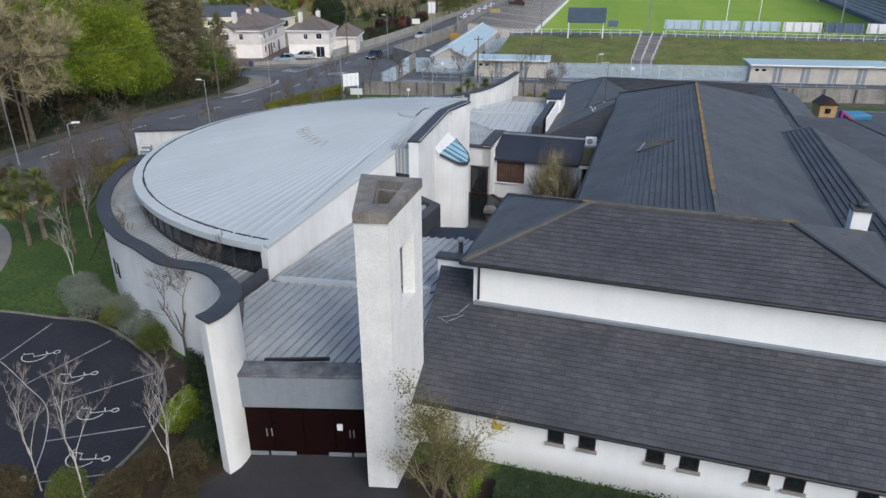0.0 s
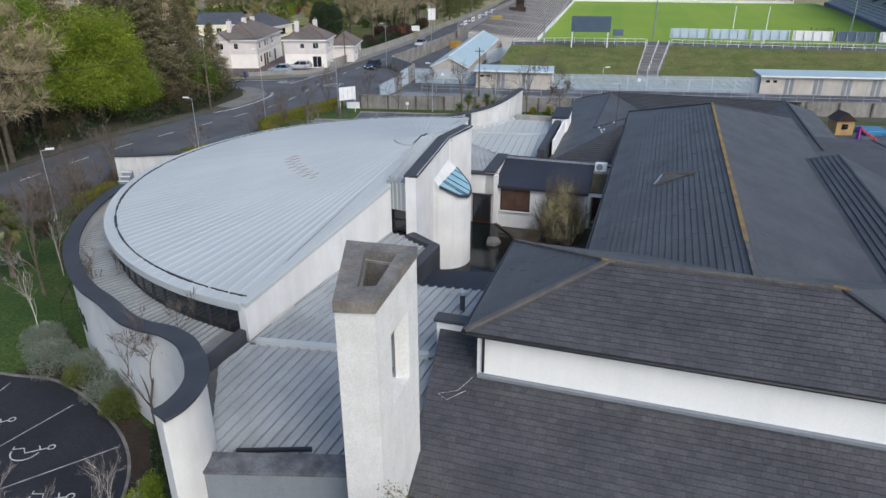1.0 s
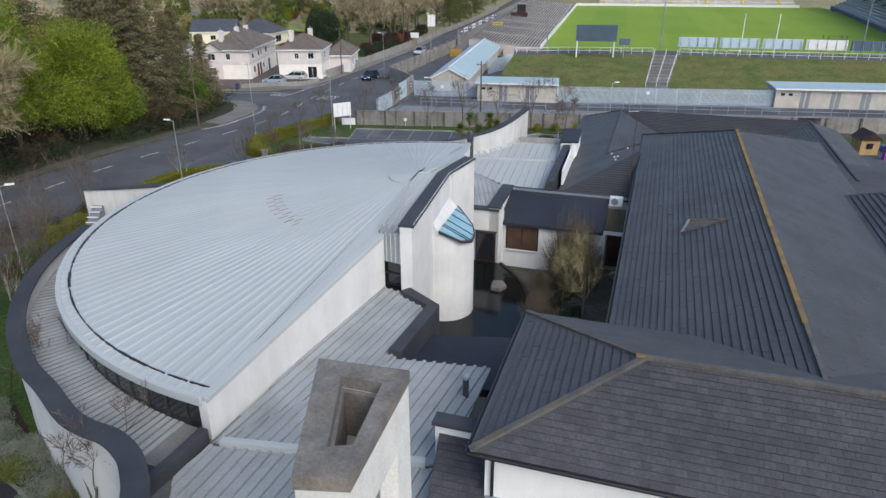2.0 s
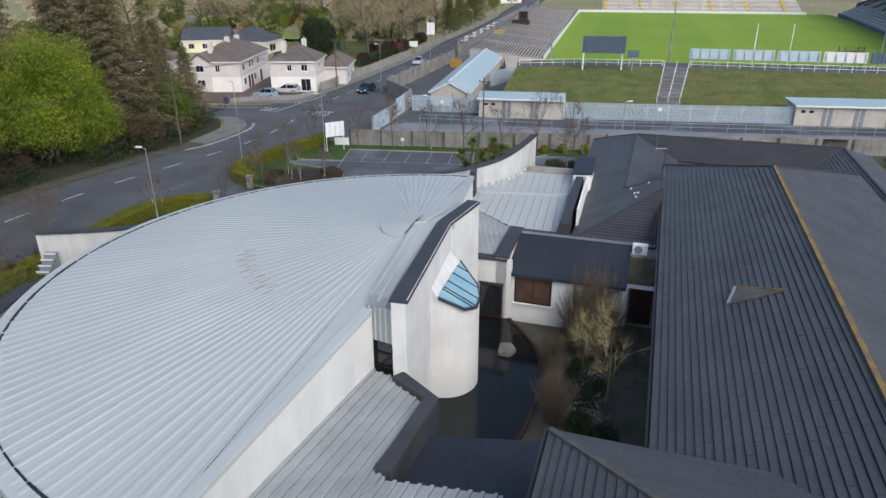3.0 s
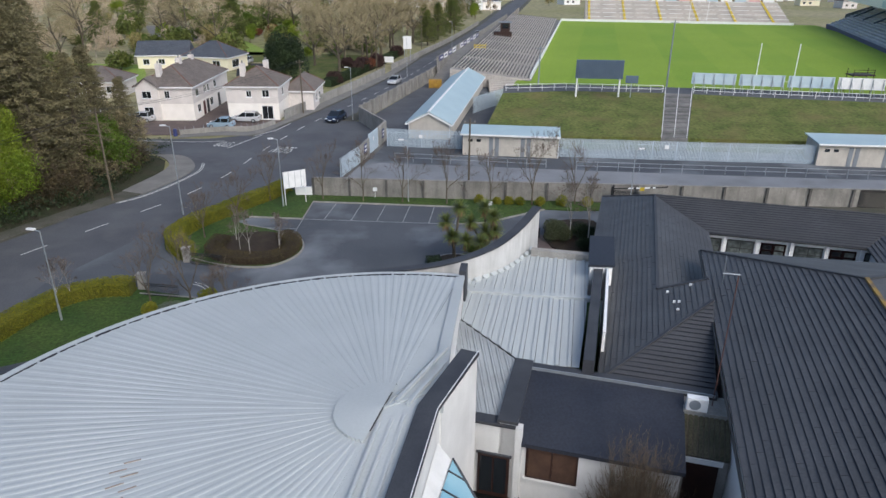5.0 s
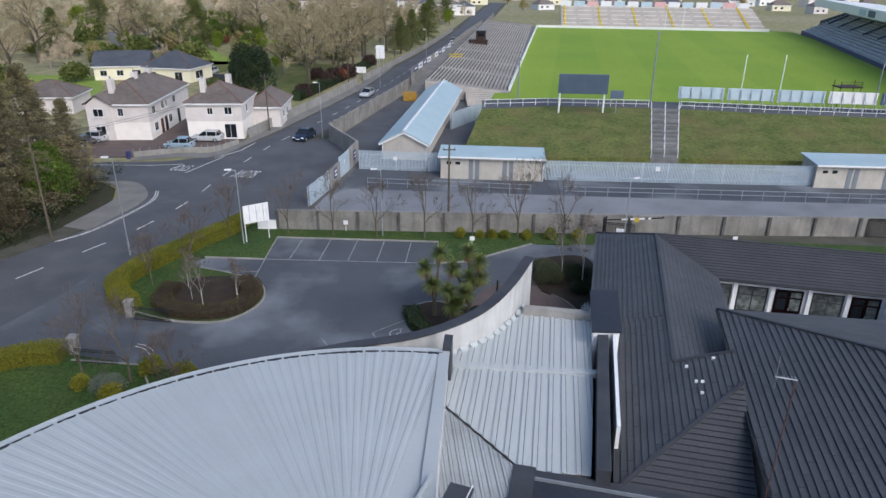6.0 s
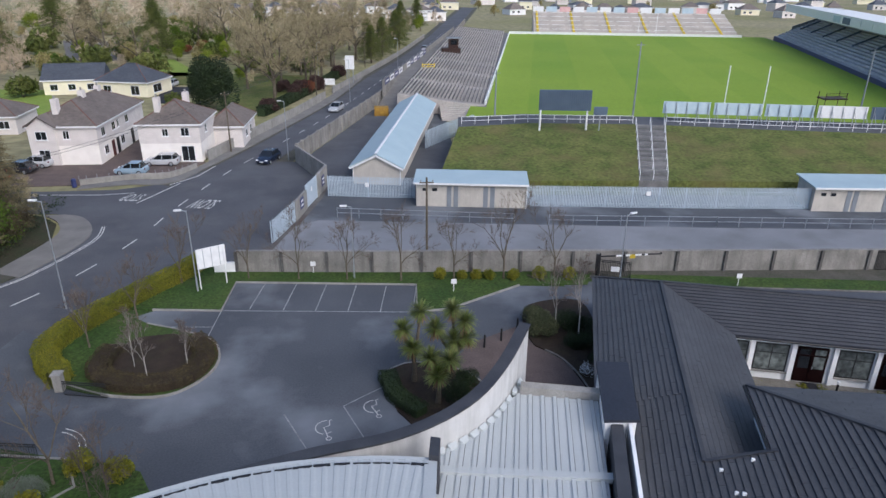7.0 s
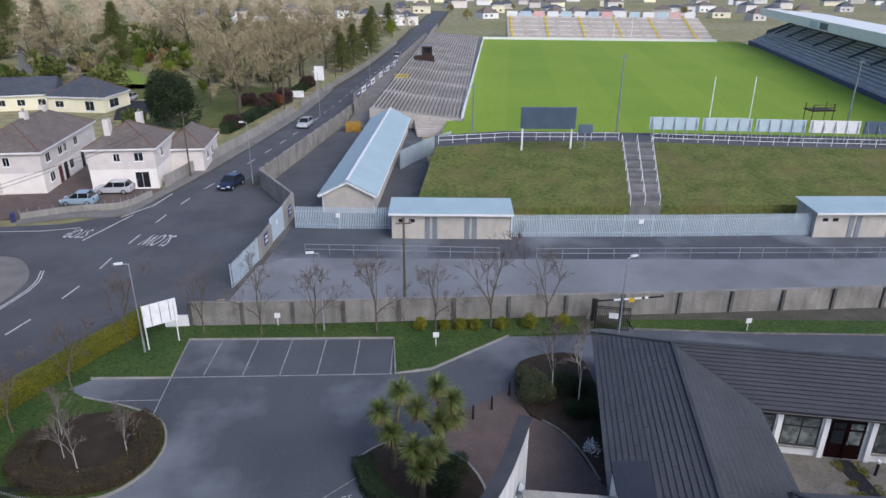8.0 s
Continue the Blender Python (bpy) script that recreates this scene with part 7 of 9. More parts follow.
for x, y, h, aim in ((-25.65, 66.3, 6.6, 170), (-24.9, 87.2, 8.6, 175), (-13.8, 129.7, 7.9, 190), (-15.7, 89.5, 6.9, 190), (-3.3, 91.2, 6.4, 180), (18.4, 88.0, 6.4, 20), (-41.3, 57.6, 7.0, 170), (-29.6, 47.6, 6.4, 20), (-7.5, 172, 8, 190), (2.5, 214, 8, 190), (-16.5, 204, 8, 10)):
    street_lamp(x, y, h, aim)


def telegraph_pole(x, y, h):
    z0 = gz(y)
    t = thing("telegraph_pole", "brown wooden utility pole", "pole", pose(x, y, z0), "utility poles")
    part("pole", Shape().tube([(x, y, z0 - 0.1), (x, y, z0 + h)], [0.12, 0.085], 8), BARK, t)
    part("crossarm", Shape().bar((x - 0.6, y, z0 + h - 0.4), (x + 0.6, y, z0 + h - 0.4), 0.09, 0.09), BARK, t)
    for dx in (-0.5, 0.5):
        part("insulator", Shape().tube([(x + dx, y, z0 + h - 0.4), (x + dx, y, z0 + h - 0.22)], 0.05, 6), CONCRETE, t)


POLES = [(-43.6, 63, 9.5), (-33.4, 91, 9.5), (-22.3, 134, 8.5), (-14.5, 178, 9), (-6.0, 222, 9), (4, 268, 9)]
for p in POLES:
    telegraph_pole(*p)
telegraph_pole(2.9, 93.0, 8.2)
for (ax, ay, ah), (bx, by, bh) in zip(POLES[:-1], POLES[1:]):
    for dx in (-0.5, 0.5):
        pts = [(ax + (bx - ax) * k / 10 + dx, ay + (by - ay) * k / 10, gz(ay) * (1 - k / 10) + ah - 0.25 + (bh - ah) * k / 10 - 0.9 * (1 - (k / 5 - 1) ** 2)) for k in range(11)]
        single("overhead_cable", Shape().tube(pts, 0.018, 4), BLACK, "black overhead cable between poles", "cable", group="cables")
sg = thing("notice_board", "blank white notice board on two white posts", "sign", pose(-14.6, 90.5, 0))
part("board", Shape().ribbon([(-15.6, 89.9), (-13.6, 91.1)], 0.08, 1.75, 3.45), WHITE_METAL, sg)
for p in ((-15.5, 89.8), (-13.7, 90.9)):
    part("post", Shape().tube([(*p, 0), (*p, 3.4)], 0.045, 8), WHITE_METAL, sg)
for k in range(3):
    u = -15.1 + 0.55 * k
    part("board_rib", Shape().box(u - 0.02, u + 0.02, 89.82 + 0.6 * (u + 15.6), 89.88 + 0.6 * (u + 15.6), 1.8, 3.4), STEEL, sg)
single("low_wall_end", Shape().ribbon([(-15.2, 93.2), (-13.4, 93.2)], 0.3, 0, 0.9), PAINT, "short white wall end", "wall", "structure")


def fence_gate(path, h, label):
    t = thing("metal_gate", label, "gate", pose(*path[0], gz(path[0][1])))
    a, b = Vector(path[0]), Vector(path[1])
    z0 = gz(a.y)
    for z in (0.12, h - 0.15, h):
        part("rail", Shape().bar((a.x, a.y, z0 + z), (b.x, b.y, z0 + z), 0.05, 0.05), BLACK, t)
    n = int((b - a).length / 0.13)
    for k in range(n + 1):
        p = a.lerp(b, k / n)
        part("bar", Shape().tube([(p.x, p.y, z0 + 0.08), (p.x, p.y, z0 + h)], 0.018 if h < 1.5 else 0.028, 4), BLACK, t)
    return t


fence_gate([(-21.6, 70.1), (-18.9, 69.7)], 1.05, "low black steel gate standing open on the lawn")
fence_gate([(-20.1, 75.6), (-17.4, 75.1)], 1.05, "low black steel gate beside the hedge")
yard_gate = fence_gate([(17.15, 89.5), (19.5, 88.75)], 1.95, "black steel gate with a white notice by the boundary wall")
part("gate_post", Shape().box(17.02, 17.14, 89.45, 89.57, 0, 2.5), BLACK, yard_gate, bevel=0.01)
part("notice", Shape().bar((18.0, 89.17, 1.45), (18.65, 88.96, 1.45), 0.03, 0.45), WHITE_METAL, yard_gate, "blank white notice plate")
fence_gate([(42.0, 90.1), (44.6, 89.8)], 1.9, "black steel gate at the end of the school lawn")
for x, y in ((-22.2, 71.3), (-20.6, 76.2)):
    g = thing("gate_pier", "grey gate pier with a flat cap", "pier", pose(x, y, 0), "gate piers")
    part("shaft", Shape().box(x - 0.25, x + 0.25, y - 0.25, y + 0.25, 0, 1.15), CONCRETE, g, bevel=0.02)
    part("cap", Shape().box(x - 0.32, x + 0.32, y - 0.32, y + 0.32, 1.15, 1.25), CONCRETE, g, bevel=0.02)
for x, y in ((6.1, 79.5), (7.4, 80.3), (8.8, 81.7)):
    single("bollard", Shape().tube([(x, y, 0), (x, y, 0.95), (x, y, 1.0)], [0.075, 0.075, 0.04], 10), BLACK, "black steel bollard on the path", "bollard", group="bollards")
bl = thing("barrier_arm", "black and white barrier arm with a yellow plate by the gate", "barrier", pose(17.3, 90.6, 0))
part("post", Shape().box(17.15, 17.4, 90.5, 90.75, 0, 1.95), BLACK, bl, bevel=0.02)


def arm_at(f):
    return (17.3 + 5.4 * f, 90.62 - 0.25 * f, 1.78 + 0.24 * f)


for f0, f1, m in [(0, 0.28, BLACK), (0.78, 0.98, BLACK)] + [(0.28 + 0.05 * k, 0.33 + 0.05 * k, (WHITE_METAL, WHITE_METAL, BLACK)[k % 3]) for k in range(10)]:
    part("arm_band", Shape().bar(arm_at(f0), arm_at(f1), 0.08, 0.11 if m is BLACK else 0.13), m, bl)
part("arm_tip", Shape().tube([arm_at(0.97), arm_at(1.0)], 0.1, 8), BLACK, bl)
part("reflector", Shape().bar(arm_at(0.5), arm_at(0.58), 0.12, 0.34), YELLOW, bl, "yellow reflector plate")
for x, y in ((4.8, 88.2), (28.4, 87.75), (-6.8, 92.4)):
    n = thing("small_sign", "small white sign plate on a low post", "sign", pose(x, y, 0.05), "small signs")
    part("post", Shape().tube([(x, y, 0), (x, y, 0.9)], 0.03, 6), WHITE_METAL, n)
    part("plate", Shape().box(x - 0.22, x + 0.22, y - 0.05, y - 0.02, 0.75, 1.15), WHITE_METAL, n)
bo = thing("path_light", "low dark bollard light with a pale top", "lamp", pose(-14.4, 15.4, 0.4))
part("post", Shape().tube([(-14.4, 15.4, 0.4), (-14.4, 15.4, 1.25)], 0.07, 10), BLACK, bo)
part("head", Shape().tube([(-14.4, 15.4, 1.25), (-14.4, 15.4, 1.42)], 0.1, 10), CONCRETE, bo)

# ---- cars ----
TYRE = mat("tyre", (0.015, 0.015, 0.016), (0.022, 0.022, 0.023), 3, 0.9, bump=0.1)


def paint(name, c):
    m = glass_mat(name, c, 0.25, 0.6)
    m.node_tree.nodes["Principled BSDF"].inputs["Coat Weight"].default_value = 0.6
    return m


def car(x, y, heading, body_mat, label, L=4.3, W=1.78, H=1.5, estate=False):
    z0 = gz(y)
    c = thing("car", label, "car", pose(x, y, z0, 0, 0, heading), "cars")
    f = L / 4.3
    rear = (-2.05, 1.0) if not estate else (-2.1, 1.05)
    low = [(-2.13, 0.32), (-2.15, 0.7), rear, (-1.2, 0.97), (0.9, 0.95), (1.75, 0.82), (2.1, 0.66), (2.15, 0.4), (2.05, 0.24), (-2.0, 0.24)]
    s = Shape()
    n = len(low)
    half = W / 2
    prof = [(px * f, pz) for px, pz in low]
    vs = []
    for yy, inset in ((-half, 0.0), (-half * 0.8, 0.0), (half * 0.8, 0.0), (half, 0.0)):
        for px, pz in prof:
            k = 0.96 if abs(yy) == half else 1.0
            vs.append((px * k, yy, pz if abs(yy) < half else 0.24 + (pz - 0.24) * 0.94))
    fs = [tuple(range(n)), tuple(3 * n + i for i in range(n))[::-1]]
    for r in range(3):
        for i in range(n):
            fs.append((r * n + i, (r + 1) * n + i, (r + 1) * n + (i + 1) % n, r * n + (i + 1) % n))
    body = part("body", s.add(vs, fs), body_mat, c, bevel=0.05, smooth=True, local=True)
    cab = [(-1.95 if estate else -1.85, 0.95), (-1.55 if estate else -1.25, H - 0.03), (0.1, H), (1.05, 0.93)]
    g = Shape()
    vs = [(px * f, sy * half * (0.93 if pz < 1.2 else 0.76), pz) for sy in (-1, 1) for px, pz in cab]
    g.add(vs, [(0, 1, 2, 3)[::-1], (4, 5, 6, 7), (0, 4, 7, 3)[::-1], (0, 1, 5, 4)[::-1], (1, 2, 6, 5)[::-1], (2, 3, 7, 6)[::-1]])
    part("glasshouse", g, DARK_GLASS, c, "dark car windows", bevel=0.04, local=True)
    part("roof_panel", Shape().prism([(cab[1][0] * f - 0.02, -half * 0.77), (0.12 * f, -half * 0.77), (0.12 * f, half * 0.77), (cab[1][0] * f - 0.02, half * 0.77)], H - 0.03, H + 0.035), body_mat, c, bevel=0.03, local=True)
    for sy in (-1, 1):
        for px, pw in ((-0.25, 0.07), (1.0, 0.05), (-1.5, 0.07)):
            part("pillar", Shape().bar((px * f, sy * half * 0.94, 0.95), ((px - (0.75 if px > 0.5 else 0.03)) * f, sy * half * 0.78, H), pw, pw), body_mat, c, local=True)
        part("mirror", Shape().box(0.75 * f, 0.9 * f, sy * half * 1.02 - 0.08, sy * half * 1.02 + 0.08, 0.95, 1.08), body_mat, c, bevel=0.03, local=True)
        part("headlight", Shape().box(1.9 * f, 2.12 * f, sy * half * 0.72 - 0.18, sy * half * 0.72 + 0.18, 0.6, 0.72), WHITE_METAL, c, bevel=0.03, local=True)
        part("tail_light", Shape().box(-2.15 * f, -2.05 * f, sy * half * 0.78 - 0.12, sy * half * 0.78 + 0.12, 0.72, 0.95), LEAF_RED, c, bevel=0.02, local=True)
        for px in (-1.3, 1.32):
            w = part("wheel", Shape().tube([(px * f, sy * (half - 0.2), 0.31), (px * f, sy * (half + 0.01), 0.31)], 0.31, 16), TYRE, c, local=True)
            part("rim", Shape().tube([(px * f, sy * (half + 0.005), 0.31), (px * f, sy * (half + 0.025), 0.31)], 0.2, 12), STEEL, w, local=True)
    part("plate_bar", Shape().box(2.1 * f, 2.17 * f, -0.25, 0.25, 0.42, 0.53), PAINT, c, "plain pale plate", local=True)
    return c


NAVY, SILVER, PALEB, RED, CHAR = paint("navy_paint", (0.012, 0.02, 0.045)), paint("silver_paint", (0.45, 0.46, 0.48)), paint("pale_blue_paint", (0.28, 0.38, 0.47)), paint("red_paint", (0.35, 0.02, 0.02)), paint("charcoal_paint", (0.03, 0.032, 0.036))
car(-16.3, 129.0, 253, NAVY, "dark navy hatchback driving on the main road")
car(-9.6, 163.5, 256, SILVER, "silver hatchback farther along the main road")
car(-29.9, 128.0, 178, SILVER, "silver estate car parked before a house", 4.55, estate=True)
car(-32.4, 124.0, 176, PALEB, "pale blue small car parked in the house yard", 3.9)
car(-47.6, 121.2, 160, RED, "red car parked by the house")
car(-46.6, 125.2, 170, CHAR, "dark car parked by the house")
car(-45.8, 127.9, 175, SILVER, "silver car parked by the house wall")
car(-47.0, 192, 265, SILVER, "silver car parked on a drive")
car(-66, 239, 180, RED, "red car parked among the gardens")
car(12, 262, 78, SILVER, "pale car far along the road")

# ---- houses ----
PEBBLE = mat("pebbledash", (0.68, 0.635, 0.615), (0.61, 0.57, 0.55), 1.0, 0.95, bump=0.4, fine=25, mottle=0.15)
HTILE = mat("house_tile", (0.14, 0.12, 0.11), (0.18, 0.155, 0.14), 0.6, 0.85, bump=0.2, fine=20, mottle=0.15, island=0.12)
HSLATE = mat("house_slate", (0.07, 0.08, 0.10), (0.09, 0.10, 0.12), 0.6, 0.7, bump=0.1, fine=20, mottle=0.1, island=0.1)
PINKW = mat("pale_render", (0.86, 0.82, 0.78), (0.80, 0.76, 0.72), 1, 0.9, bump=0.2, mottle=0.06)
CREAM = mat("cream_render", (0.82, 0.77, 0.58), (0.77, 0.72, 0.54), 1, 0.9, bump=0.2, mottle=0.06)
TERRACOTTA = mat("clay_hip_tile", (0.20, 0.10, 0.08), (0.15, 0.085, 0.07), 1.5, 0.85, bump=0.1, mottle=0.15)
PAVERS = mat("drive_pavers", (0.13, 0.098, 0.088), (0.10, 0.078, 0.072), 0.6, 0.9, bump=0.3, fine=10, mottle=0.2)


def house(x, y, rot, w, d, eave, ridge, wall_mat, roof_mat, label, upper=None, hip=True, windows=(), doors=(), chimneys=(), detail=True):
    """A house with a front (towards its own -y), hipped or gabled roof, openings and chimneys."""
    h = thing("house", label, "house", pose(x, y, 0, 0, 0, rot), "houses")
    mid = eave * 0.5 if upper else eave
    part("wall", Shape().box(0, w, 0, d, 0, mid), wall_mat, h, local=True)
    if upper:
        part("upper_wall", Shape().box(-0.04, w + 0.04, -0.04, d + 0.04, mid, eave), upper, h, "grey pebble-dashed upper storey", local=True)
    o = 0.35
    x0, x1, y0, y1 = -o, w + o, -o, d + o
    if w >= d:
        k = (d / 2 + o) if hip else 0.01
        r0, r1 = (x0 + k, d / 2, ridge), (x1 - k, d / 2, ridge)
        faces = [[(x0, y0, eave), (x1, y0, eave), r1, r0], [(x1, y1, eave), (x0, y1, eave), r0, r1], [(x0, y1, eave), (x0, y0, eave), r0], [(x1, y0, eave), (x1, y1, eave), r1]]
    else:
        k = (w / 2 + o) if hip else 0.01
        r0, r1 = (w / 2, y0 + k, ridge), (w / 2, y1 - k, ridge)
        faces = [[(x0, y1, eave), (x0, y0, eave), r0, r1], [(x1, y0, eave), (x1, y1, eave), r1, r0], [(x0, y0, eave), (x1, y0, eave), r0], [(x1, y1, eave), (x0, y1, eave), r1]]
    for fc in faces:
        if detail:
            slope("roof", fc, 0.32, 0.34, 0.035, h, roof_mat, stagger=0.5)
        else:
            n = len(fc)
            part("roof", Shape().add(fc + [(p[0], p[1], p[2] - 0.15) for p in fc], [tuple(range(n)), tuple(range(n, 2 * n))[::-1]] + [(i, n + i, n + (i + 1) % n, (i + 1) % n) for i in range(n)]), roof_mat, h, local=True)
    part("ridge_capping", Shape().bar((r0[0], r0[1], ridge + 0.12), (r1[0], r1[1], ridge + 0.12), 0.3, 0.14), roof_mat, h, local=True)
    if hip and detail:
        for (cx, cy), e in (((x0, y0), r0), ((x1, y1), r1), ((x1, y0), r1 if w >= d else r0), ((x0, y1), r0 if w >= d else r1)):
            part("hip_tile", Shape().bar((cx, cy, eave + 0.1), (e[0], e[1], ridge + 0.12), 0.13, 0.08), TERRACOTTA, h, "red clay hip tiles", local=True)
    part("fascia", Shape().ribbon([(x0, y0), (x1, y0), (x1, y1), (x0, y1), (x0, y0)], 0.06, eave - 0.2, eave + 0.03), WHITE_METAL, h, "white gutter board", local=True)
    for side, a, b, z0, z1 in windows:
        p = {"f": ((a, 0), (b, 0)), "r": ((w, a), (w, b)), "l": ((0, b), (0, a))}[side]
        window(h, *p, z0, z1, WHITE_METAL, PAINT, 1, 0, out=0.06)
    for side, a, b, m in doors:
        p = [(a, 0), (b, 0)] if side == "f" else [(w, a), (w, b)]
        part("door", Shape().ribbon(p, 0.14, 0.05, 2.15), m, h, local=True)
    for cx, cy, ch in chimneys:
        st_ = part("chimney", Shape().box(cx - 0.35, cx + 0.35, cy - 0.5, cy + 0.5, eave, ch), PEBBLE, h, local=True)
        part("chimney_pot", Shape().tube([(cx, cy, ch), (cx, cy, ch + 0.4)], 0.13, 8), CONCRETE, st_, local=True)
    return h


left_house = house(-46.2, 128.6, 0, 8.4, 17.5, 5.1, 7.6, PINKW, HTILE, "two-storey semi-detached house with pale render below pebble-dash", PEBBLE,
      windows=(("f", 4.2, 5.0, 3.4, 4.5), ("r", 1.4, 2.6, 3.4, 4.5), ("r", 5.0, 6.2, 3.4, 4.5), ("r", 6.8, 7.6, 3.4, 4.5), ("r", 10, 11.2, 3.4, 4.5), ("r", 1.6, 2.9, 0.9, 2.1), ("r", 7.5, 8.8, 0.9, 2.1)), doors=(("r", 4.2, 5.1, LEAF_RED), ("r", 5.9, 6.8, BLACK), ("r", 11.6, 12.5, BLACK)), chimneys=((3.0, 2.2, 8.2), (4.2, 7.6, 8.4), (4.2, 13.0, 8.2)))
for u in (0, 1):
    part("gable_roof", Shape().prism([(1.75, -0.75), (1.75 + (3.6 * u - 1.8) * 1.1, -0.75), (1.75 + (3.6 * u - 1.8) * 1.1, 2.6), (1.75, 2.6)], [6.35, 5.0, 5.0, 6.35], [6.5, 5.12, 5.12, 6.5]), HTILE, left_house, "small tiled gable roof", local=True)
part("gable_wall", Shape().add([(0.05, -0.4, 5.0), (3.45, -0.4, 5.0), (1.75, -0.4, 6.35), (0.05, 0.1, 5.0), (3.45, 0.1, 5.0), (1.75, 0.1, 6.35)], [(0, 1, 2), (3, 5, 4), (0, 2, 5, 3), (1, 4, 5, 2), (0, 3, 4, 1)]), PEBBLE, left_house, "pebble-dashed gable", local=True)
part("gable_bay", Shape().box(0.05, 3.45, -0.4, 0.0, 0, 5.0), PEBBLE, left_house, "projecting front bay", local=True)
for z0, z1 in ((0.9, 2.1), (3.4, 4.5)):
    window(left_house, (1.0, -0.4), (2.4, -0.4), z0, z1, WHITE_METAL, PAINT, 1, 0, out=0.06)
house(-32.8, 129.3, 0, 7.8, 8.6, 5.1, 7.5, PINKW, HTILE, "two-storey detached house with pale render below pebble-dash", PEBBLE,
      windows=(("f", 3.0, 3.8, 3.5, 4.5), ("f", 5.4, 6.5, 3.5, 4.6), ("f", 5.2, 6.9, 0.15, 2.2), ("r", 2.5, 3.5, 3.4, 4.5)), doors=(), chimneys=((2.2, 2.2, 8.2), (4.6, 7.0, 8.1)))
house(-26.0, 136.5, 0, 5.0, 9.5, 3.2, 5.2, PEBBLE, HTILE, "low pebble-dashed extension with a tiled roof", hip=True, windows=(("r", 2, 3.2, 1.2, 2.3), ("r", 5, 6.2, 1.2, 2.3)))
house(-68.8, 181.6, 10, 11, 8, 2.9, 5.6, CREAM, HSLATE, "cream bungalow with a slate roof", hip=False, windows=(("f", 1.2, 2.6, 0.9, 2.1), ("f", 4.5, 5.9, 0.9, 2.1), ("f", 8, 9.4, 0.9, 2.1)))
house(-58.3, 181.0, -13, 11, 9, 2.9, 5.9, CREAM, HSLATE, "cream bungalow with a hipped slate roof", windows=(("f", 1.5, 3.2, 0.9, 2.1), ("f", 7.4, 9.2, 0.4, 2.2), ("r", 2, 5, 0.6, 2.2)))
house(-66.5, 146, 4, 9.5, 8, 2.8, 5.0, PEBBLE, HTILE, "low house with a brown roof among gardens", windows=(("f", 2, 3.5, 0.9, 2.1), ("f", 7, 8.5, 0.9, 2.1)))
sheet("drive", [(-52, 118.5), (-36.6, 119.4), (-27.2, 122), (-24.6, 129), (-32.6, 129), (-34, 146), (-37.6, 146), (-37.7, 128.4), (-50, 128)], 0.05, PAVERS, "red-brown paved drive before the houses", "drive")
gw = thing("garden_wall", "pale garden wall along the pavement", "wall", pose(-22, 140, 0))
part("wall_run", Shape().ribbon(curve([(-24.3, 129.6), (-20.6, 143.5), (-16.2, 160), (-12.6, 176)], 3), 0.22, 0, 1.5), CONCRETE, gw)
part("wall_run", Shape().ribbon(curve([(-11.6, 182), (-6, 206), (3, 246), (14, 304)], 3), 0.22, 0, 1.3), CONCRETE, gw)
part("low_run", Shape().ribbon(curve([(-36.8, 119.2), (-31.5, 121.3), (-27.2, 121.9), (-25, 126)], 3), 0.22, 0, 0.75), CONCRETE, gw)
for k in range(16):
    p = curve([(-36.8, 119.2), (-31.5, 121.3), (-27.2, 121.9), (-25, 126)], 5)[k]
    part("railing_post", Shape().tube([(*p, 0.7), (*p, 1.15)], 0.025, 5), STEEL, gw)
single("letter_bin", Shape().tube([(-37.2, 118.6, 0), (-37.2, 118.6, 0.9), (-37.2, 118.6, 1.05)], [0.28, 0.28, 0.15], 12), BLUE_SIGN, "blue litter bin at the corner", "bin")
dh = thing("gable_sign", "white sign board by the road wall", "sign", pose(-8.5, 178, 0))
part("board", Shape().box(-9.6, -7.6, 196, 196.2, 3.0, 6.0), WHITE_METAL, dh)
for u in (-9.3, -7.9):
    part("post", Shape().tube([(u, 196.1, 0), (u, 196.1, 3.1)], 0.1, 6), STEEL, dh)
# town beyond the pitch
rng = random.Random(5)
for k in range(150):
    hx, hy = rng.uniform(20, 560), rng.uniform(400, 980)
    if hx < 70 and hy < 440:
        hx += 60
    house(hx, hy, rng.uniform(-25, 25), rng.uniform(8, 13), rng.uniform(7, 9), rng.uniform(2.8, 5.2), rng.uniform(6, 8), (PAINT, CREAM, PEBBLE)[k % 3], (HTILE, HSLATE)[k % 2], "distant house with a pitched roof beyond the stadium", detail=False, windows=(("f", 1.5, 3, 1, 2.2), ("f", 5, 6.5, 1, 2.2)) if hy < 520 else ())

for k in range(12):
    house(-95 + 10.5 * k, rng.uniform(385, 450), rng.uniform(-20, 20), rng.uniform(9, 13), 8, rng.uniform(3.0, 5.2), rng.uniform(6.5, 8), (PAINT, PINKW)[k % 2], (HTILE, HSLATE)[k % 2], "distant white house among the far trees", detail=False, windows=(("f", 1.5, 3, 1, 2.2), ("f", 5, 6.5, 1, 2.2)))

# ---- planting ----


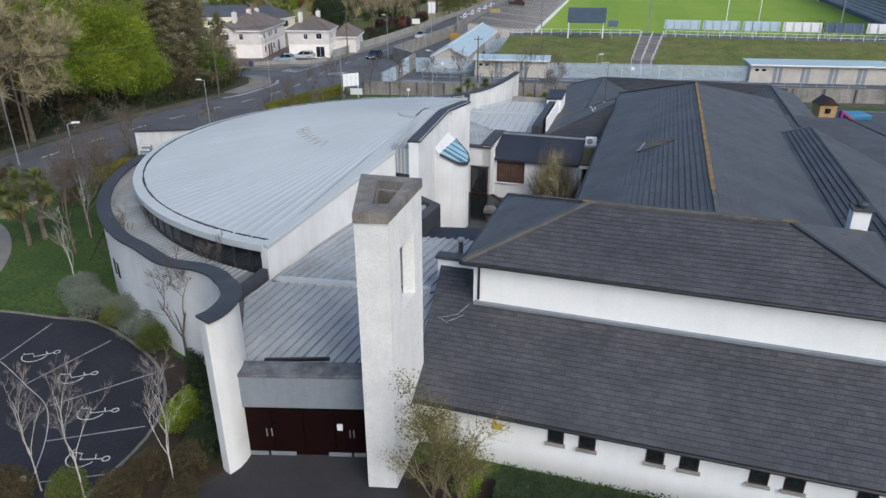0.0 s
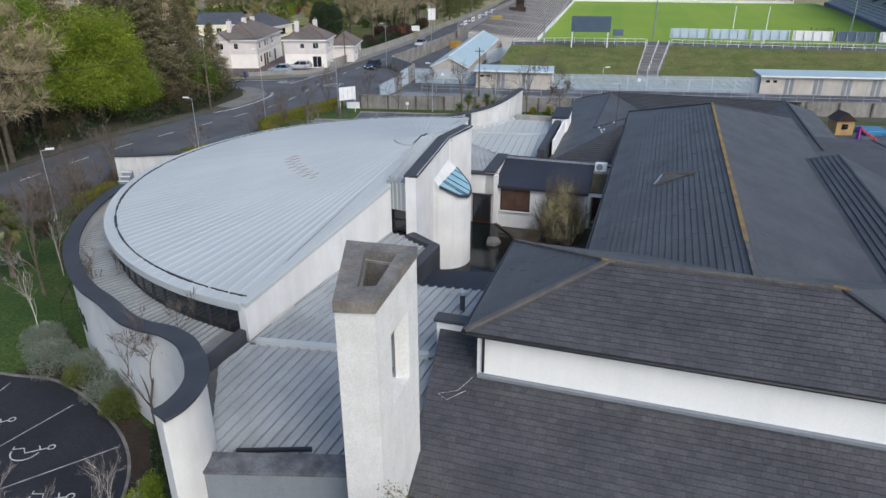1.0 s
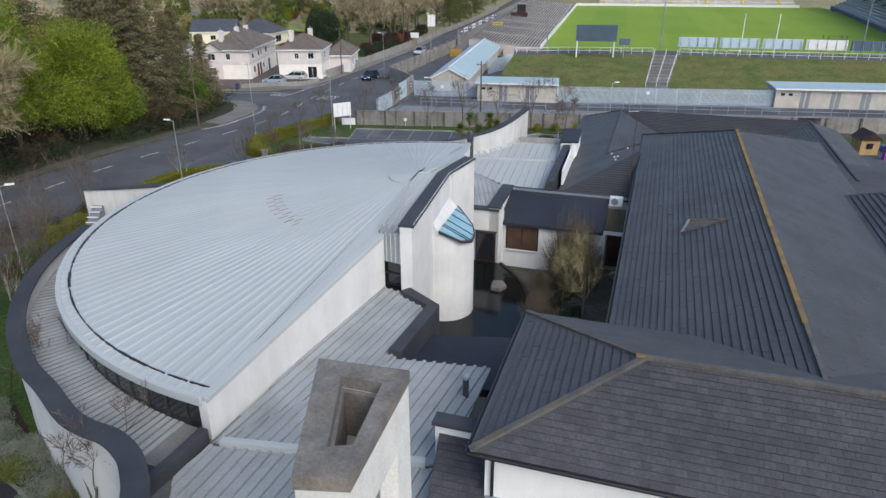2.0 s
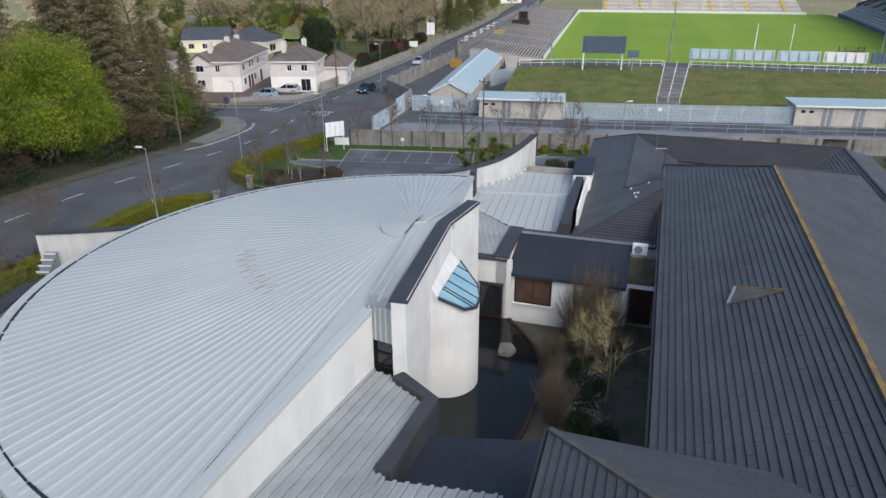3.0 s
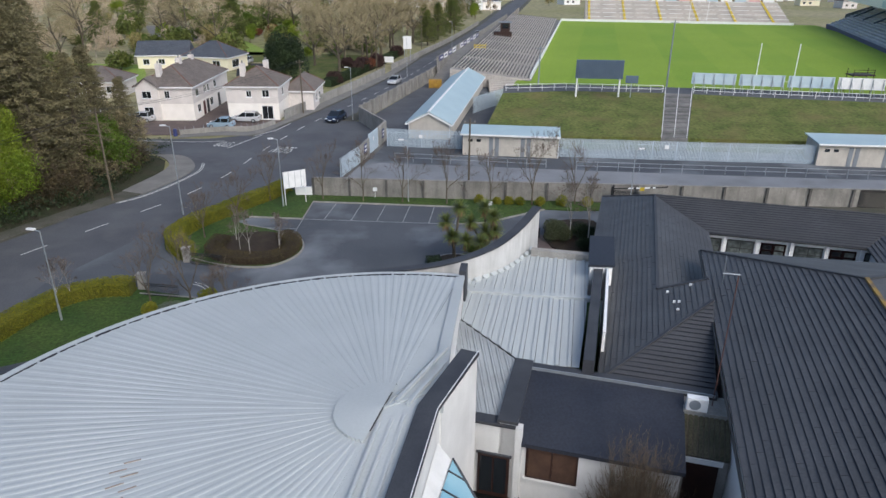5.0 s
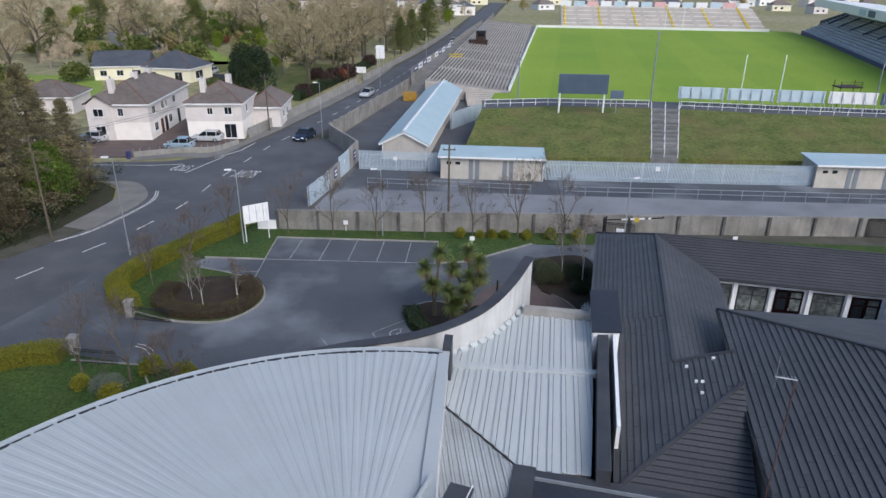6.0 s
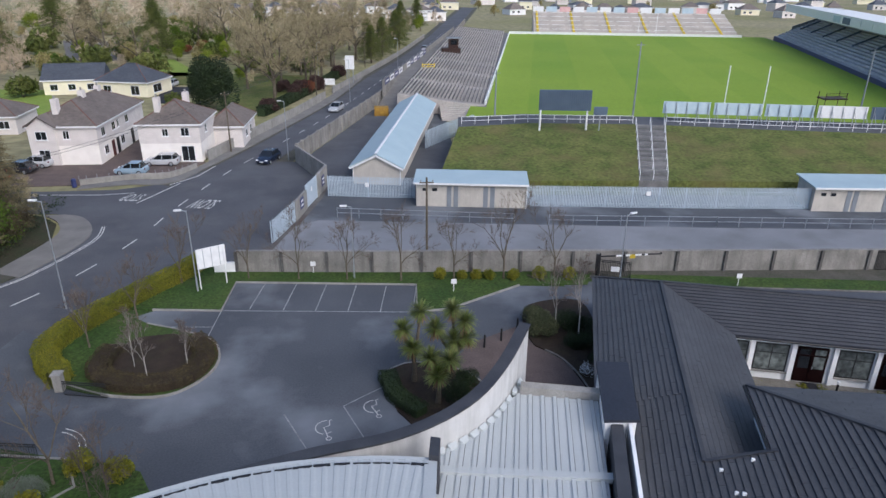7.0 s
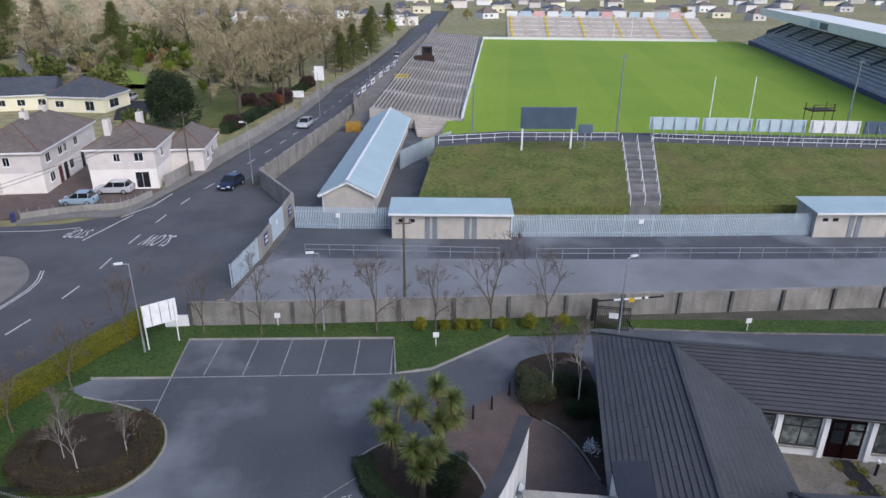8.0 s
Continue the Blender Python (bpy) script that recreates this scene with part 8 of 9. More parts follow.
def leaf_cloud(shape, rng, centre, radius, count, size, flat=0.0, narrow=0.5):
    """Small leaves scattered through a clump."""
    for _ in range(count):
        d = Vector((rng.gauss(0, 1), rng.gauss(0, 1), rng.gauss(0, 1)))
        d.normalize()
        r = rng.uniform(0.35, 1.0) ** 0.5
        p = Vector(centre) + Vector((d.x * radius[0], d.y * radius[1], d.z * radius[2])) * r
        a = Vector((rng.gauss(0, 1), rng.gauss(0, 1), rng.gauss(0, 1) * (1 - flat))).normalized()
        b = a.cross(Vector((rng.gauss(0, 1), rng.gauss(0, 1), rng.gauss(0, 1)))).normalized()
        s = size * rng.uniform(0.6, 1.4)
        shape.add([p - a * s, p + b * s * narrow, p + a * s, p - b * s * narrow], [(0, 1, 2, 3)])


def branch(limbs, twigs, tips, rng, p, d, length, r, depth, droop=0.0, fork=3, spread=0.6, thin=0.006, spray=3):
    if depth == 0:
        for _ in range(spray):
            e = (d + Vector((rng.gauss(0, 0.45), rng.gauss(0, 0.45), rng.gauss(0, 0.35)))).normalized()
            s = e.cross(Vector((rng.gauss(0, 1), rng.gauss(0, 1), rng.gauss(0, 1)))).normalized() * thin
            m = Vector(p) + e * length * 0.5 + Vector((rng.gauss(0, 0.04), rng.gauss(0, 0.04), rng.gauss(0, 0.04))) * length
            q = m + (e + Vector((0, 0, 0.15))) * length * rng.uniform(0.3, 0.7)
            twigs.add([Vector(p) - s, Vector(p) + s, m + s * 0.8, m - s * 0.8, q], [(0, 1, 2, 3), (3, 2, 4)])
        tips.append(Vector(p) + d * length * 0.6)
        return
    n = 4 if depth > 1 else 2
    pts, rad = [p], [r]
    q = Vector(p)
    dd = d.copy()
    for i in range(n):
        dd = (dd + Vector((rng.gauss(0, 0.12), rng.gauss(0, 0.12), rng.gauss(0, 0.08) - droop))).normalized()
        q = q + dd * length / n
        pts.append(q.copy())
        rad.append(max(r * (1 - 0.6 * (i + 1) / n), thin))
    (limbs if depth > 1 else twigs).tube(pts, rad, 6 if depth > 2 else (4 if depth > 1 else 3), cap=False)
    tips.append(q)
    for k in range(fork + (1 if depth > 1 else 0)):
        t = rng.uniform(0.35, 1.0)
        base = pts[min(n, int(t * n))]
        a = rng.uniform(0, 2 * math.pi)
        side = dd.cross(Vector((math.cos(a), math.sin(a), 0.3))).normalized()
        nd = (dd * rng.uniform(0.6, 1.0) + side * spread * rng.uniform(0.7, 1.3) + Vector((0, 0, 0.12))).normalized()
        branch(limbs, twigs, tips, rng, base, nd, length * rng.uniform(0.5, 0.72), rad[min(n, int(t * n))] * 0.6, depth - 1, droop, fork, spread, thin, spray)


def tree(name, label, h, seed, bark, twig_mat, leaf=None, leaf_size=0.3, leaf_count=26, clump=1.2, depth=4, spread=0.6, trunk_frac=0.3, droop=0.0, lean=0.0, fork=3, group="trees", thin=0.006, stout=1.0, spray=3):
    """A tree at the origin: tapered trunk, limbs, twigs and, when in leaf, a crown of many small leaves."""
    rng = random.Random(seed)
    t = thing(name, label, "tree", group=group)
    limbs, twigs, tips = Shape(), Shape(), []
    tr = Shape()
    r = (h * 0.014 + 0.03) * stout
    top = Vector((lean * h * 0.3, 0, h * trunk_frac))
    tr.tube([(0, 0, -0.15), (0.02, 0, h * 0.04), tuple(top * 0.5), tuple(top)], [r * 1.5, r * 1.1, r, r * 0.85], 8)
    part("trunk", tr, bark, t, local=True)
    branch(limbs, twigs, tips, rng, top, Vector((lean * 0.5, 0, 1)).normalized(), h * 0.42, r * 0.8, depth, droop, fork, spread, thin, spray)
    for k in range(fork):
        a = 2 * math.pi * (k + rng.random() * 0.5) / fork
        branch(limbs, twigs, tips, rng, top * rng.uniform(0.75, 1.0), Vector((math.cos(a) * spread, math.sin(a) * spread, 0.8)).normalized(), h * 0.34, r * 0.6, depth - 1, droop, fork, spread, thin, spray)
    part("branching", limbs, BIRCH_LIMB if twig_mat is GREY_TWIG and bark is PALE_BARK else bark, t, local=True)
    part("twig_mass", twigs, twig_mat, t, local=True)["kind"] = "stuff"
    if leaf:
        cr = Shape()
        for p in tips:
            if rng.random() < 0.85:
                leaf_cloud(cr, rng, p, (clump, clump, clump * 0.75), leaf_count, leaf_size)
        part("crown", cr, leaf, t, local=True)
    return t


def twig_bush(name, label, h, r, stems, seed, twig_mat, group, foot=0.35, low=0.6):
    """A fan of thin upright shoots from one base, feathered with fine side twigs."""
    rng = random.Random(seed)
    t = thing(name, label, "shrub", group=group)
    shoots, fine = Shape(), Shape()
    for k in range(stems):
        a, e = rng.uniform(0, 2 * math.pi), rng.random() ** 0.6
        top = Vector((math.cos(a) * r * e, math.sin(a) * r * e, h * rng.uniform(low, 1.0) * (1 - (0.25 if low > 0.5 else 0.5) * e * e)))
        base = Vector((math.cos(a) * foot * r * e, math.sin(a) * foot * r * e, -0.05))
        mid = base.lerp(top, 0.5) + Vector((-math.cos(a) * r * e * 0.15, -math.sin(a) * r * e * 0.15, 0.1))
        shoots.tube([base, mid, top], [0.012, 0.008, 0.003], 3, cap=False)
        for j in range(24):
            f = rng.uniform(0.12, 1.0)
            p = base.lerp(mid, f * 2) if f < 0.5 else mid.lerp(top, f * 2 - 1)
            d = (top - mid).normalized() + Vector((rng.gauss(0, 0.45), rng.gauss(0, 0.45), rng.gauss(0.1, 0.3)))
            q = p + d.normalized() * rng.uniform(0.2, 0.55)
            w = d.cross(Vector((rng.gauss(0, 1), rng.gauss(0, 1), rng.gauss(0, 1)))).normalized() * 0.005
            fine.add([p - w, p + w, q], [(0, 1, 2)])
    part("shoot", shoots, BARK, t, local=True)
    part("twig_mass", fine, twig_mat, t, local=True)["kind"] = "stuff"
    return t


def conifer(name, label, h, w, seed, leaf, group="conifers"):
    rng = random.Random(seed)
    t = thing(name, label, "tree", group=group)
    part("trunk", Shape().tube([(0, 0, -0.2), (0, 0, h * 0.5), (0, 0, h * 0.97)], [0.35, 0.2, 0.03], 8), BARK, t, local=True)
    limbs, cr = Shape(), Shape()
    for k in range(90):
        z = h * (0.12 + 0.86 * k / 90)
        reach = w * (1 - (k / 90) ** 1.3) * rng.uniform(0.65, 1.1) + 0.3
        a = k * 2.4 + rng.random()
        tip_ = Vector((math.cos(a) * reach, math.sin(a) * reach, z - reach * 0.15))
        limbs.tube([(0, 0, z), tuple(tip_ * 0.5 + Vector((0, 0, z * 0.5 + 0.15))), tuple(tip_)], [0.07, 0.05, 0.015], 4, cap=False)
        for f in (0.3, 0.5, 0.7, 0.85, 1.0):
            p = Vector((0, 0, z)).lerp(tip_, f)
            leaf_cloud(cr, rng, p, (0.8, 0.8, 0.35), 44, 0.15, 0.4, narrow=0.28)
    part("branching", limbs, BARK, t, local=True)
    part("crown", cr, leaf, t, local=True)
    return t


def shrub(name, label, r, h, seed, leaf, count=500, size=0.09, stems=True, group="shrubs", cat="shrub"):
    rng = random.Random(seed)
    t = thing(name, label, cat, group=group)
    st_ = Shape()
    for k in range(7):
        a = k * 0.9
        st_.tube([(0, 0, -0.05), (math.cos(a) * r * 0.3, math.sin(a) * r * 0.3, h * 0.4), (math.cos(a) * r * 0.6, math.sin(a) * r * 0.6, h * 0.75)], [0.03, 0.02, 0.008], 4, cap=False)
    part("stem", st_, BARK, t, local=True)
    cr = Shape()
    for k in range(14):
        a, e = rng.uniform(0, 6.28), rng.uniform(0, 1)
        c = (math.cos(a) * r * 0.55 * (1 - 0.5 * e), math.sin(a) * r * 0.55 * (1 - 0.5 * e), h * (0.3 + 0.42 * e))
        leaf_cloud(cr, rng, c, (r * 0.5, r * 0.5, h * 0.3), count // 14, size)
    part("foliage", cr, leaf, t, local=True)
    return t


def hedge(name, path, w, h, seed, leaf, label, size=0.05, density=330):
    """A clipped hedge along a plan line: a dark inside and a skin of small leaves."""
    rng = random.Random(seed)
    t = thing(name, label, "hedge", pose(path[0][0], path[0][1], gz(path[0][1])))
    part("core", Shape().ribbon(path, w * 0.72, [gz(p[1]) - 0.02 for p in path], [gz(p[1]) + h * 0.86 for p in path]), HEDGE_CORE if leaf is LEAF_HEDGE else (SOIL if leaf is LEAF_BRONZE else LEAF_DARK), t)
    sk = Shape()
    for a, b in zip(path[:-1], path[1:]):
        a, b = Vector(a), Vector(b)
        L = (b - a).length
        d = (b - a) / L
        o = Vector((-d.y, d.x))
        for _ in range(int(L * (w + 2 * h) * density)):
            s = rng.uniform(0, L)
            u = rng.uniform(-1, 1) * (w / 2 + h)
            bump = 0.10 * noise.noise(Vector(((a + d * s).x * 0.9, (a + d * s).y * 0.9, u)))
            if abs(u) < w / 2:
                q, z = u, h * 0.94 + bump + rng.gauss(0, 0.03)
            else:
                q, z = math.copysign(w / 2 * 0.92 + bump, u), h - (abs(u) - w / 2)
            p = a + d * s + o * (q + rng.gauss(0, 0.04))
            c = Vector((p.x, p.y, gz(p.y) + z))
            x = Vector((rng.gauss(0, 1), rng.gauss(0, 1), rng.gauss(0, 1))).normalized()
            y = x.cross(Vector((rng.gauss(0, 1), rng.gauss(0, 1), rng.gauss(0, 1)))).normalized()
            k = size * rng.uniform(0.6, 1.3)
            sk.add([c - x * k, c + y * k * 0.5, c + x * k, c - y * k * 0.5], [(0, 1, 2, 3)])
    part("foliage", sk, leaf, t)
    return t


def cabbage_palm(x, y, heads, seed, label="cabbage palm with spiky green-brown heads"):
    rng = random.Random(seed)
    z0 = gz(y)
    t = thing("cabbage_palm", label, "palm", pose(x, y, z0), "palms")
    part("trunk", Shape().tube([(0, 0, -0.1), (0.03, 0.02, 1.0), (0, 0, 1.9)], [0.2, 0.15, 0.13], 8), BARK, t, local=True)
    for hx, hy, hz in heads:
        part("stem", Shape().tube([(0, 0, 1.7), (hx * 0.6, hy * 0.6, 1.7 + (hz - 1.7) * 0.5), (hx, hy, hz)], [0.12, 0.1, 0.08], 7), BARK, t, local=True)
        s, dead = Shape(), Shape()
        for k in range(230):
            old = k >= 180
            a, e = rng.uniform(0, 2 * math.pi), rng.uniform(-1.35, -0.7) if old else math.asin(rng.uniform(-0.55, 1.0))
            d = Vector((math.cos(a) * math.cos(e), math.sin(a) * math.cos(e), math.sin(e)))
            L = rng.uniform(0.65, 0.95) if old else rng.uniform(0.8, 1.05)
            side = d.cross(Vector((0.02, 0.01, 1))).normalized() * 0.036
            c = Vector((hx, hy, hz))
            m, tipp = c + d * L * 0.55, c + d * L + Vector((0, 0, -0.12 * L))
            (dead if old else s).add([c - side * 0.5, c + side * 0.5, m + side, m - side, tipp], [(0, 1, 2, 3), (3, 2, 4)])
        part("dead_skirt", dead, DEAD_LEAF, t, "withered brown leaves under the head", local=True)
        part("leaf_head", s, PALM, t, local=True)
    return t


def put(proto, places, scale=1.0, seed=1):
    """Copies of a plant, each turned and sized a little differently; the first place takes the plant itself."""
    rng = random.Random(seed)
    for i, (x, y, *k) in enumerate(places):
        f = (k[0] if k else 1.0) * scale
        m = pose(x, y, gz(y), 0, 0, rng.uniform(0, 360)) @ Matrix.Scale(f, 4)
        if i == 0:
            proto.matrix_basis = m
        else:
            copy_thing(proto, m)


# small bare trees
front = tree("front_birch", "bare white-barked birch before the church", 5.8, 14, PALE_BARK, PALE_LIMB, depth=5, spread=0.30, trunk_frac=0.36, fork=2, stout=0.27, thin=0.0032, spray=3, group="bare trees")
put(front, [(-12.4, 15.5), (-14.2, 15.8, 0.9), (-9.3, 16.1, 0.95), (-21.3, 31.4, 0.95), (-24.9, 39.8, 0.8)], seed=33)
birch = tree("birch_tree", "bare pale-barked birch without leaves", 5.6, 11, PALE_BARK, GREY_TWIG, depth=5, spread=0.34, trunk_frac=0.36, fork=2, stout=0.36, thin=0.006, spray=4, group="bare trees")
put(birch, [(-15.7, 77.1, 0.8), (-13.6, 78.5, 0.85), (-16.9, 78.4, 0.75), (-17.8, 80.5, 0.85), (-13.4, 78.0, 0.8), (11.45, 81.3, 1.3), (12.8, 80.0, 1.5), (-26.9, 68.4, 0.9), (-26.2, 68.8, 0.85), (-22.0, 83.2, 0.8)], seed=3)
sap = tree("young_tree", "slender young tree bare of leaves", 5.0, 23, BARK, GREY_TWIG, depth=5, spread=0.42, trunk_frac=0.2, fork=2, stout=0.42, thin=0.005, spray=2, group="bare trees")
put(sap, [(-12.0, 24.3, 1.6), (-18.3, 31.9, 0.9), (-24.5, 37, 1.2), (-25.5, 41, 1.1), (-26, 45, 1.1), (-7.9, 91.3, 1.0), (-3.9, 91.0, 1.0), (0.6, 90.5, 1.15), (5.0, 90.3, 1.0), (9.2, 90.3, 1.25), (13.6, 90.6, 1.1), (-12.1, 91.7, 0.95), (-17.4, 91.1, 1.0), (-19.0, 85.2, 0.9), (-20.8, 81.1, 0.85), (-25.4, 40.5, 1.1), (-29.5, 56.5, 1.1), (-31.5, 54.0, 1.0), (-27.2, 46.5, 1.1), (-32.5, 62, 0.8), (-20.2, 68, 0.9), (-17.3, 67.8, 1.05), (-13.8, 65.5, 0.5), (-14.5, 67.2, 0.75), (-15.2, 66.8, 0.65)], seed=4)
court = tree("court_tree", "slender courtyard tree with fresh yellow-green twigs", 6.2, 31, BARK, TWIG, LEAF_HEDGE, 0.033, 9, 0.42, depth=3, spread=0.40, trunk_frac=0.48, stout=0.45, spray=6, group="court trees")
put(court, [(7.7, 39.9), (7.0, 42.8, 0.7)], seed=5)
wil = tree("willow_tree", "bushy young tree with olive-brown spring shoots", 7.4, 32, BARK, TWIG, LEAF_SALLOW, 0.036, 42, 0.42, stout=0.55, depth=3, spread=0.27, trunk_frac=0.14, spray=6, fork=3, group="court trees")
put(wil, [(0.75, 15.7, 1.0), (0.35, 15.1, 0.85), (1.2, 14.9, 0.7)], seed=35)
thick = tree("thicket_shrub", "bare tangled roadside thicket shrub", 5.0, 39, BARK, SHADED_BRUSH, LEAF_BRONZE, 0.09, 7, 0.7, depth=3, spread=0.95, trunk_frac=0.04, fork=4, thin=0.012, spray=8, group="thicket")
TH = []
rt = random.Random(17)
while len(TH) < 27:
    y = rt.uniform(40, 92)
    ex = -52.5 + (y - 40) * 0.2 if y < 72 else -46.1 + (y - 72) * 0.47
    TH.append((ex - rt.random() ** 1.4 * 7, y, rt.uniform(0.6, 1.2)))
put(thick, TH + [(-36.2, 104, 0.7), (-35.6, 100.8, 0.65), (-36.4, 97.4, 0.7), (-38.4, 93.2, 0.7), (-40.5, 90, 0.7), (-38, 50.5, 0.6), (-36, 51.5, 0.5), (-33.8, 52.6, 0.55), (-31.4, 54.2, 0.5), (-30.5, 57.5, 0.5), (-35, 48, 0.5), (-28.5, 49, 0.45), (-30.2, 46.5, 0.5), (-38.5, 46, 0.6)], seed=36)
cob = twig_bush("court_bush", "tall feathery bare brown bush in the courtyard", 4.9, 1.6, 280, 37, COURT_TWIG, "court trees", foot=0.62, low=0.3)
put(cob, [(8.5, 48.6, 1.06), (7.8, 48.3, 1.0), (9.1, 48.1, 0.98), (8.3, 47.6, 0.9), (7.7, 46.4, 0.72), (8.9, 46.6, 0.75)], seed=6)
wand = twig_bush("pond_bush", "bare reddish-brown bush arching by the pond", 2.6, 0.95, 110, 38, COURT_TWIG, "court trees")
put(wand, [(5.8, 45.0, 0.8), (5.7, 43.2, 0.9), (5.5, 41.4, 1.0), (5.2, 39.7, 1.5), (6.2, 46.6, 0.7), (7.4, 46.0, 0.9), (8.2, 45.2, 0.7)], seed=61)
# weeds along the yard paths
weeds = Shape()
rw = random.Random(83)
for k in range(2):
    for n in range(64):
        f, side = rw.random(), rw.choice((0, 1))
        u, v = 8.8 + 4.72 * k + 1.5 * f + (1.05 if side else -0.15) + rw.gauss(0, 0.14), 55.0 - 7.5 * f
        leaf_cloud(weeds, rw, (1.36 + 0.9627 * u + 0.2706 * v, 22.3 - 0.2706 * u + 0.9627 * v, 0.86), (0.2, 0.2, 0.12), 46, 0.06, narrow=0.3)
for n in range(90):
    u, v = rw.uniform(4.6, 16.8), rw.uniform(46.6, 54.9)
    leaf_cloud(weeds, rw, (1.36 + 0.9627 * u + 0.2706 * v, 22.3 - 0.2706 * u + 0.9627 * v, 0.8), (0.22, 0.22, 0.06), 16, 0.045, narrow=0.3)
single("weed_tufts", weeds, LEAF_HEDGE, "yellow-green weeds on the gravel beside the paths", "weeds", "stuff")
# woods over the road
green = tree("maple_tree", "broad tree in bright fresh spring leaf", 15.5, 41, BARK, TWIG, LEAF, 0.105, 120, 1.75, depth=4, spread=0.8, trunk_frac=0.12, fork=3, group="woodland trees")
put(green, [(-44.8, 84.6, 1.0), (-42.8, 89.6, 0.72), (-49.5, 79.5, 1.15), (-48, 93, 0.85), (-62, 90, 1.0)], seed=7)
hazel = tree("hazel_tree", "small tree in dark green spring leaf", 9.5, 42, BARK, TWIG, LEAF_HAZEL, 0.12, 70, 1.3, depth=3, spread=0.8, trunk_frac=0.08, fork=4, group="woodland trees")
put(hazel, [(-37.5, 99.5), (-39.5, 102.5, 0.95), (-42.4, 86.0, 0.6)], seed=37)
bare = tree("bare_tree", "tall bare woodland tree with grey-brown twigs", 12.5, 43, BARK, TWIG, None, 0.11, 6, 0.9, thin=0.016, spray=9, depth=4, spread=0.65, trunk_frac=0.25, fork=3, group="woodland trees")
put(bare, [(-45, 66, 1.25), (-47.5, 60, 1.3), (-50, 70, 1.35), (-48, 66.5, 1.3), (-49.5, 66.5, 1.2), (-52, 63, 1.4), (-49.5, 56, 1.3), (-51.5, 51, 1.3), (-54, 58.5, 1.45), (-55, 48, 1.4), (-54, 68, 1.4), (-52.5, 74, 1.3), (-58, 52, 1.4), (-60, 60, 1.5), (-60, 68, 1.4), (-53, 55, 1.1), (-57, 64, 1.15), (-60, 76, 1.15), (-48, 48, 1.05), (-56, 42, 1.1), (-37.5, 104, 0.5), (-42, 108, 0.55), (-30, 215, 1.4), (-22, 226, 1.3), (-17, 192, 0.8), (-38, 240, 1.3), (-12, 262, 1.2), (-50, 262, 1.3), (-75, 232, 1.2), (-95, 210, 1.2), (-86, 182, 1.0), (-110, 240, 1.3), (-60, 300, 1.3), (-30, 310, 1.2), (-5, 320, 1.2)], seed=8)
gold = tree("golden_tree", "tall woodland tree in golden-olive spring leaf", 16.0, 45, BARK, TWIG, LEAF_GOLD, 0.11, 60, 1.6, depth=4, spread=0.75, trunk_frac=0.15, fork=3, group="woodland trees")
put(gold, [(-60, 97), (-66, 106, 1.05), (-70, 92, 1.1), (-56, 107, 0.85), (-74, 84, 1.0)], seed=51)
fir = conifer("fir_tree", "tall dark brown-green conifer", 18, 5.0, 47, LEAF_FIR)
put(fir, [(-41.5, 93.5, 1.05), (-44.5, 98.5, 1.15), (-40, 103, 0.75), (-51, 101, 1.05), (-56, 95, 1.1), (-43.5, 95.5, 1.1), (-38.6, 96.4, 0.75), (-37.4, 105.0, 0.55), (-49, 96.5, 1.1), (-44, 112, 0.55), (-48, 107, 0.8), (-100, 195, 0.9), (-88, 255, 1.0)], seed=9)
yew = shrub("yew_tree", "dense rounded dark evergreen tree", 4.7, 10.0, 53, LEAF_DARK, 26000, 0.14, group="evergreens", cat="tree")
put(yew, [(-31.2, 163)], seed=10)
olive = tree("garden_tree", "rounded garden tree with olive-brown spring leaf", 9.0, 59, BARK, TWIG, LEAF_OLIVE, 0.29, 14, 1.2, depth=3, spread=0.8, trunk_frac=0.2, group="garden trees")
pale = tree("pale_bare_tree", "bare tree with buff twigs, coloured as if in sun", 12, 67, ASH_BARK, SUNLIT_TWIG, None, 0.16, 3, 1.0, thin=0.027, spray=6, depth=3, spread=0.75, trunk_frac=0.15, fork=4, group="garden trees")
rg = random.Random(99)
PT = []
while len(PT) < 85:
    x, y = rg.uniform(-190, -8), rg.uniform(120, 430)
    lane = -24 + (y - 128) * 0.255
    if x > lane - 9 or (x > -72 and y < 200) or (x > -38 and y < 212) or (-84 < x < -34 and y < 262):
        continue
    PT.append((x, y, rg.uniform(0.75, 1.35)))
while len(PT) < 125:
    x, y = rg.uniform(-140, -84), rg.uniform(198, 275)
    if not (-76 < x < -58 and y > 225):
        PT.append((x, y, rg.uniform(0.7, 1.05)))
while len(PT) < 185:
    x, y = rg.uniform(-230, 30), rg.uniform(270, 520)
    if x < -24 + (y - 128) * 0.255 - 12:
        PT.append((x, y, rg.uniform(0.8, 1.3)))
put(pale, PT, seed=21)
OL = [(-72, 160), (-78, 205), (-58, 208), (-48, 222), (-66, 226), (-40, 205), (-90, 165), (-104, 176), (-36, 262), (-54, 246), (-84, 222), (-20, 285), (2, 300), (-14, 335), (-40, 330), (-70, 320), (-98, 270), (-120, 250), (-24, 360), (10, 370), (25, 410), (-50, 380), (-90, 350), (-130, 300), (60, 430), (100, 450), (150, 430), (200, 460), (260, 440), (180, 520), (110, 540), (60, 500), (0, 450), (-40, 440), (-80, 420), (-130, 380), (-10, 520), (-60, 500), (-120, 460), (-75, 135), (-88, 128), (-80, 110), (-70, 118), (-95, 140), (-66, 140)]
put(olive, [(x, y, 0.75 + 0.5 * ((i * 37) % 10) / 10) for i, (x, y) in enumerate(OL)], seed=11)
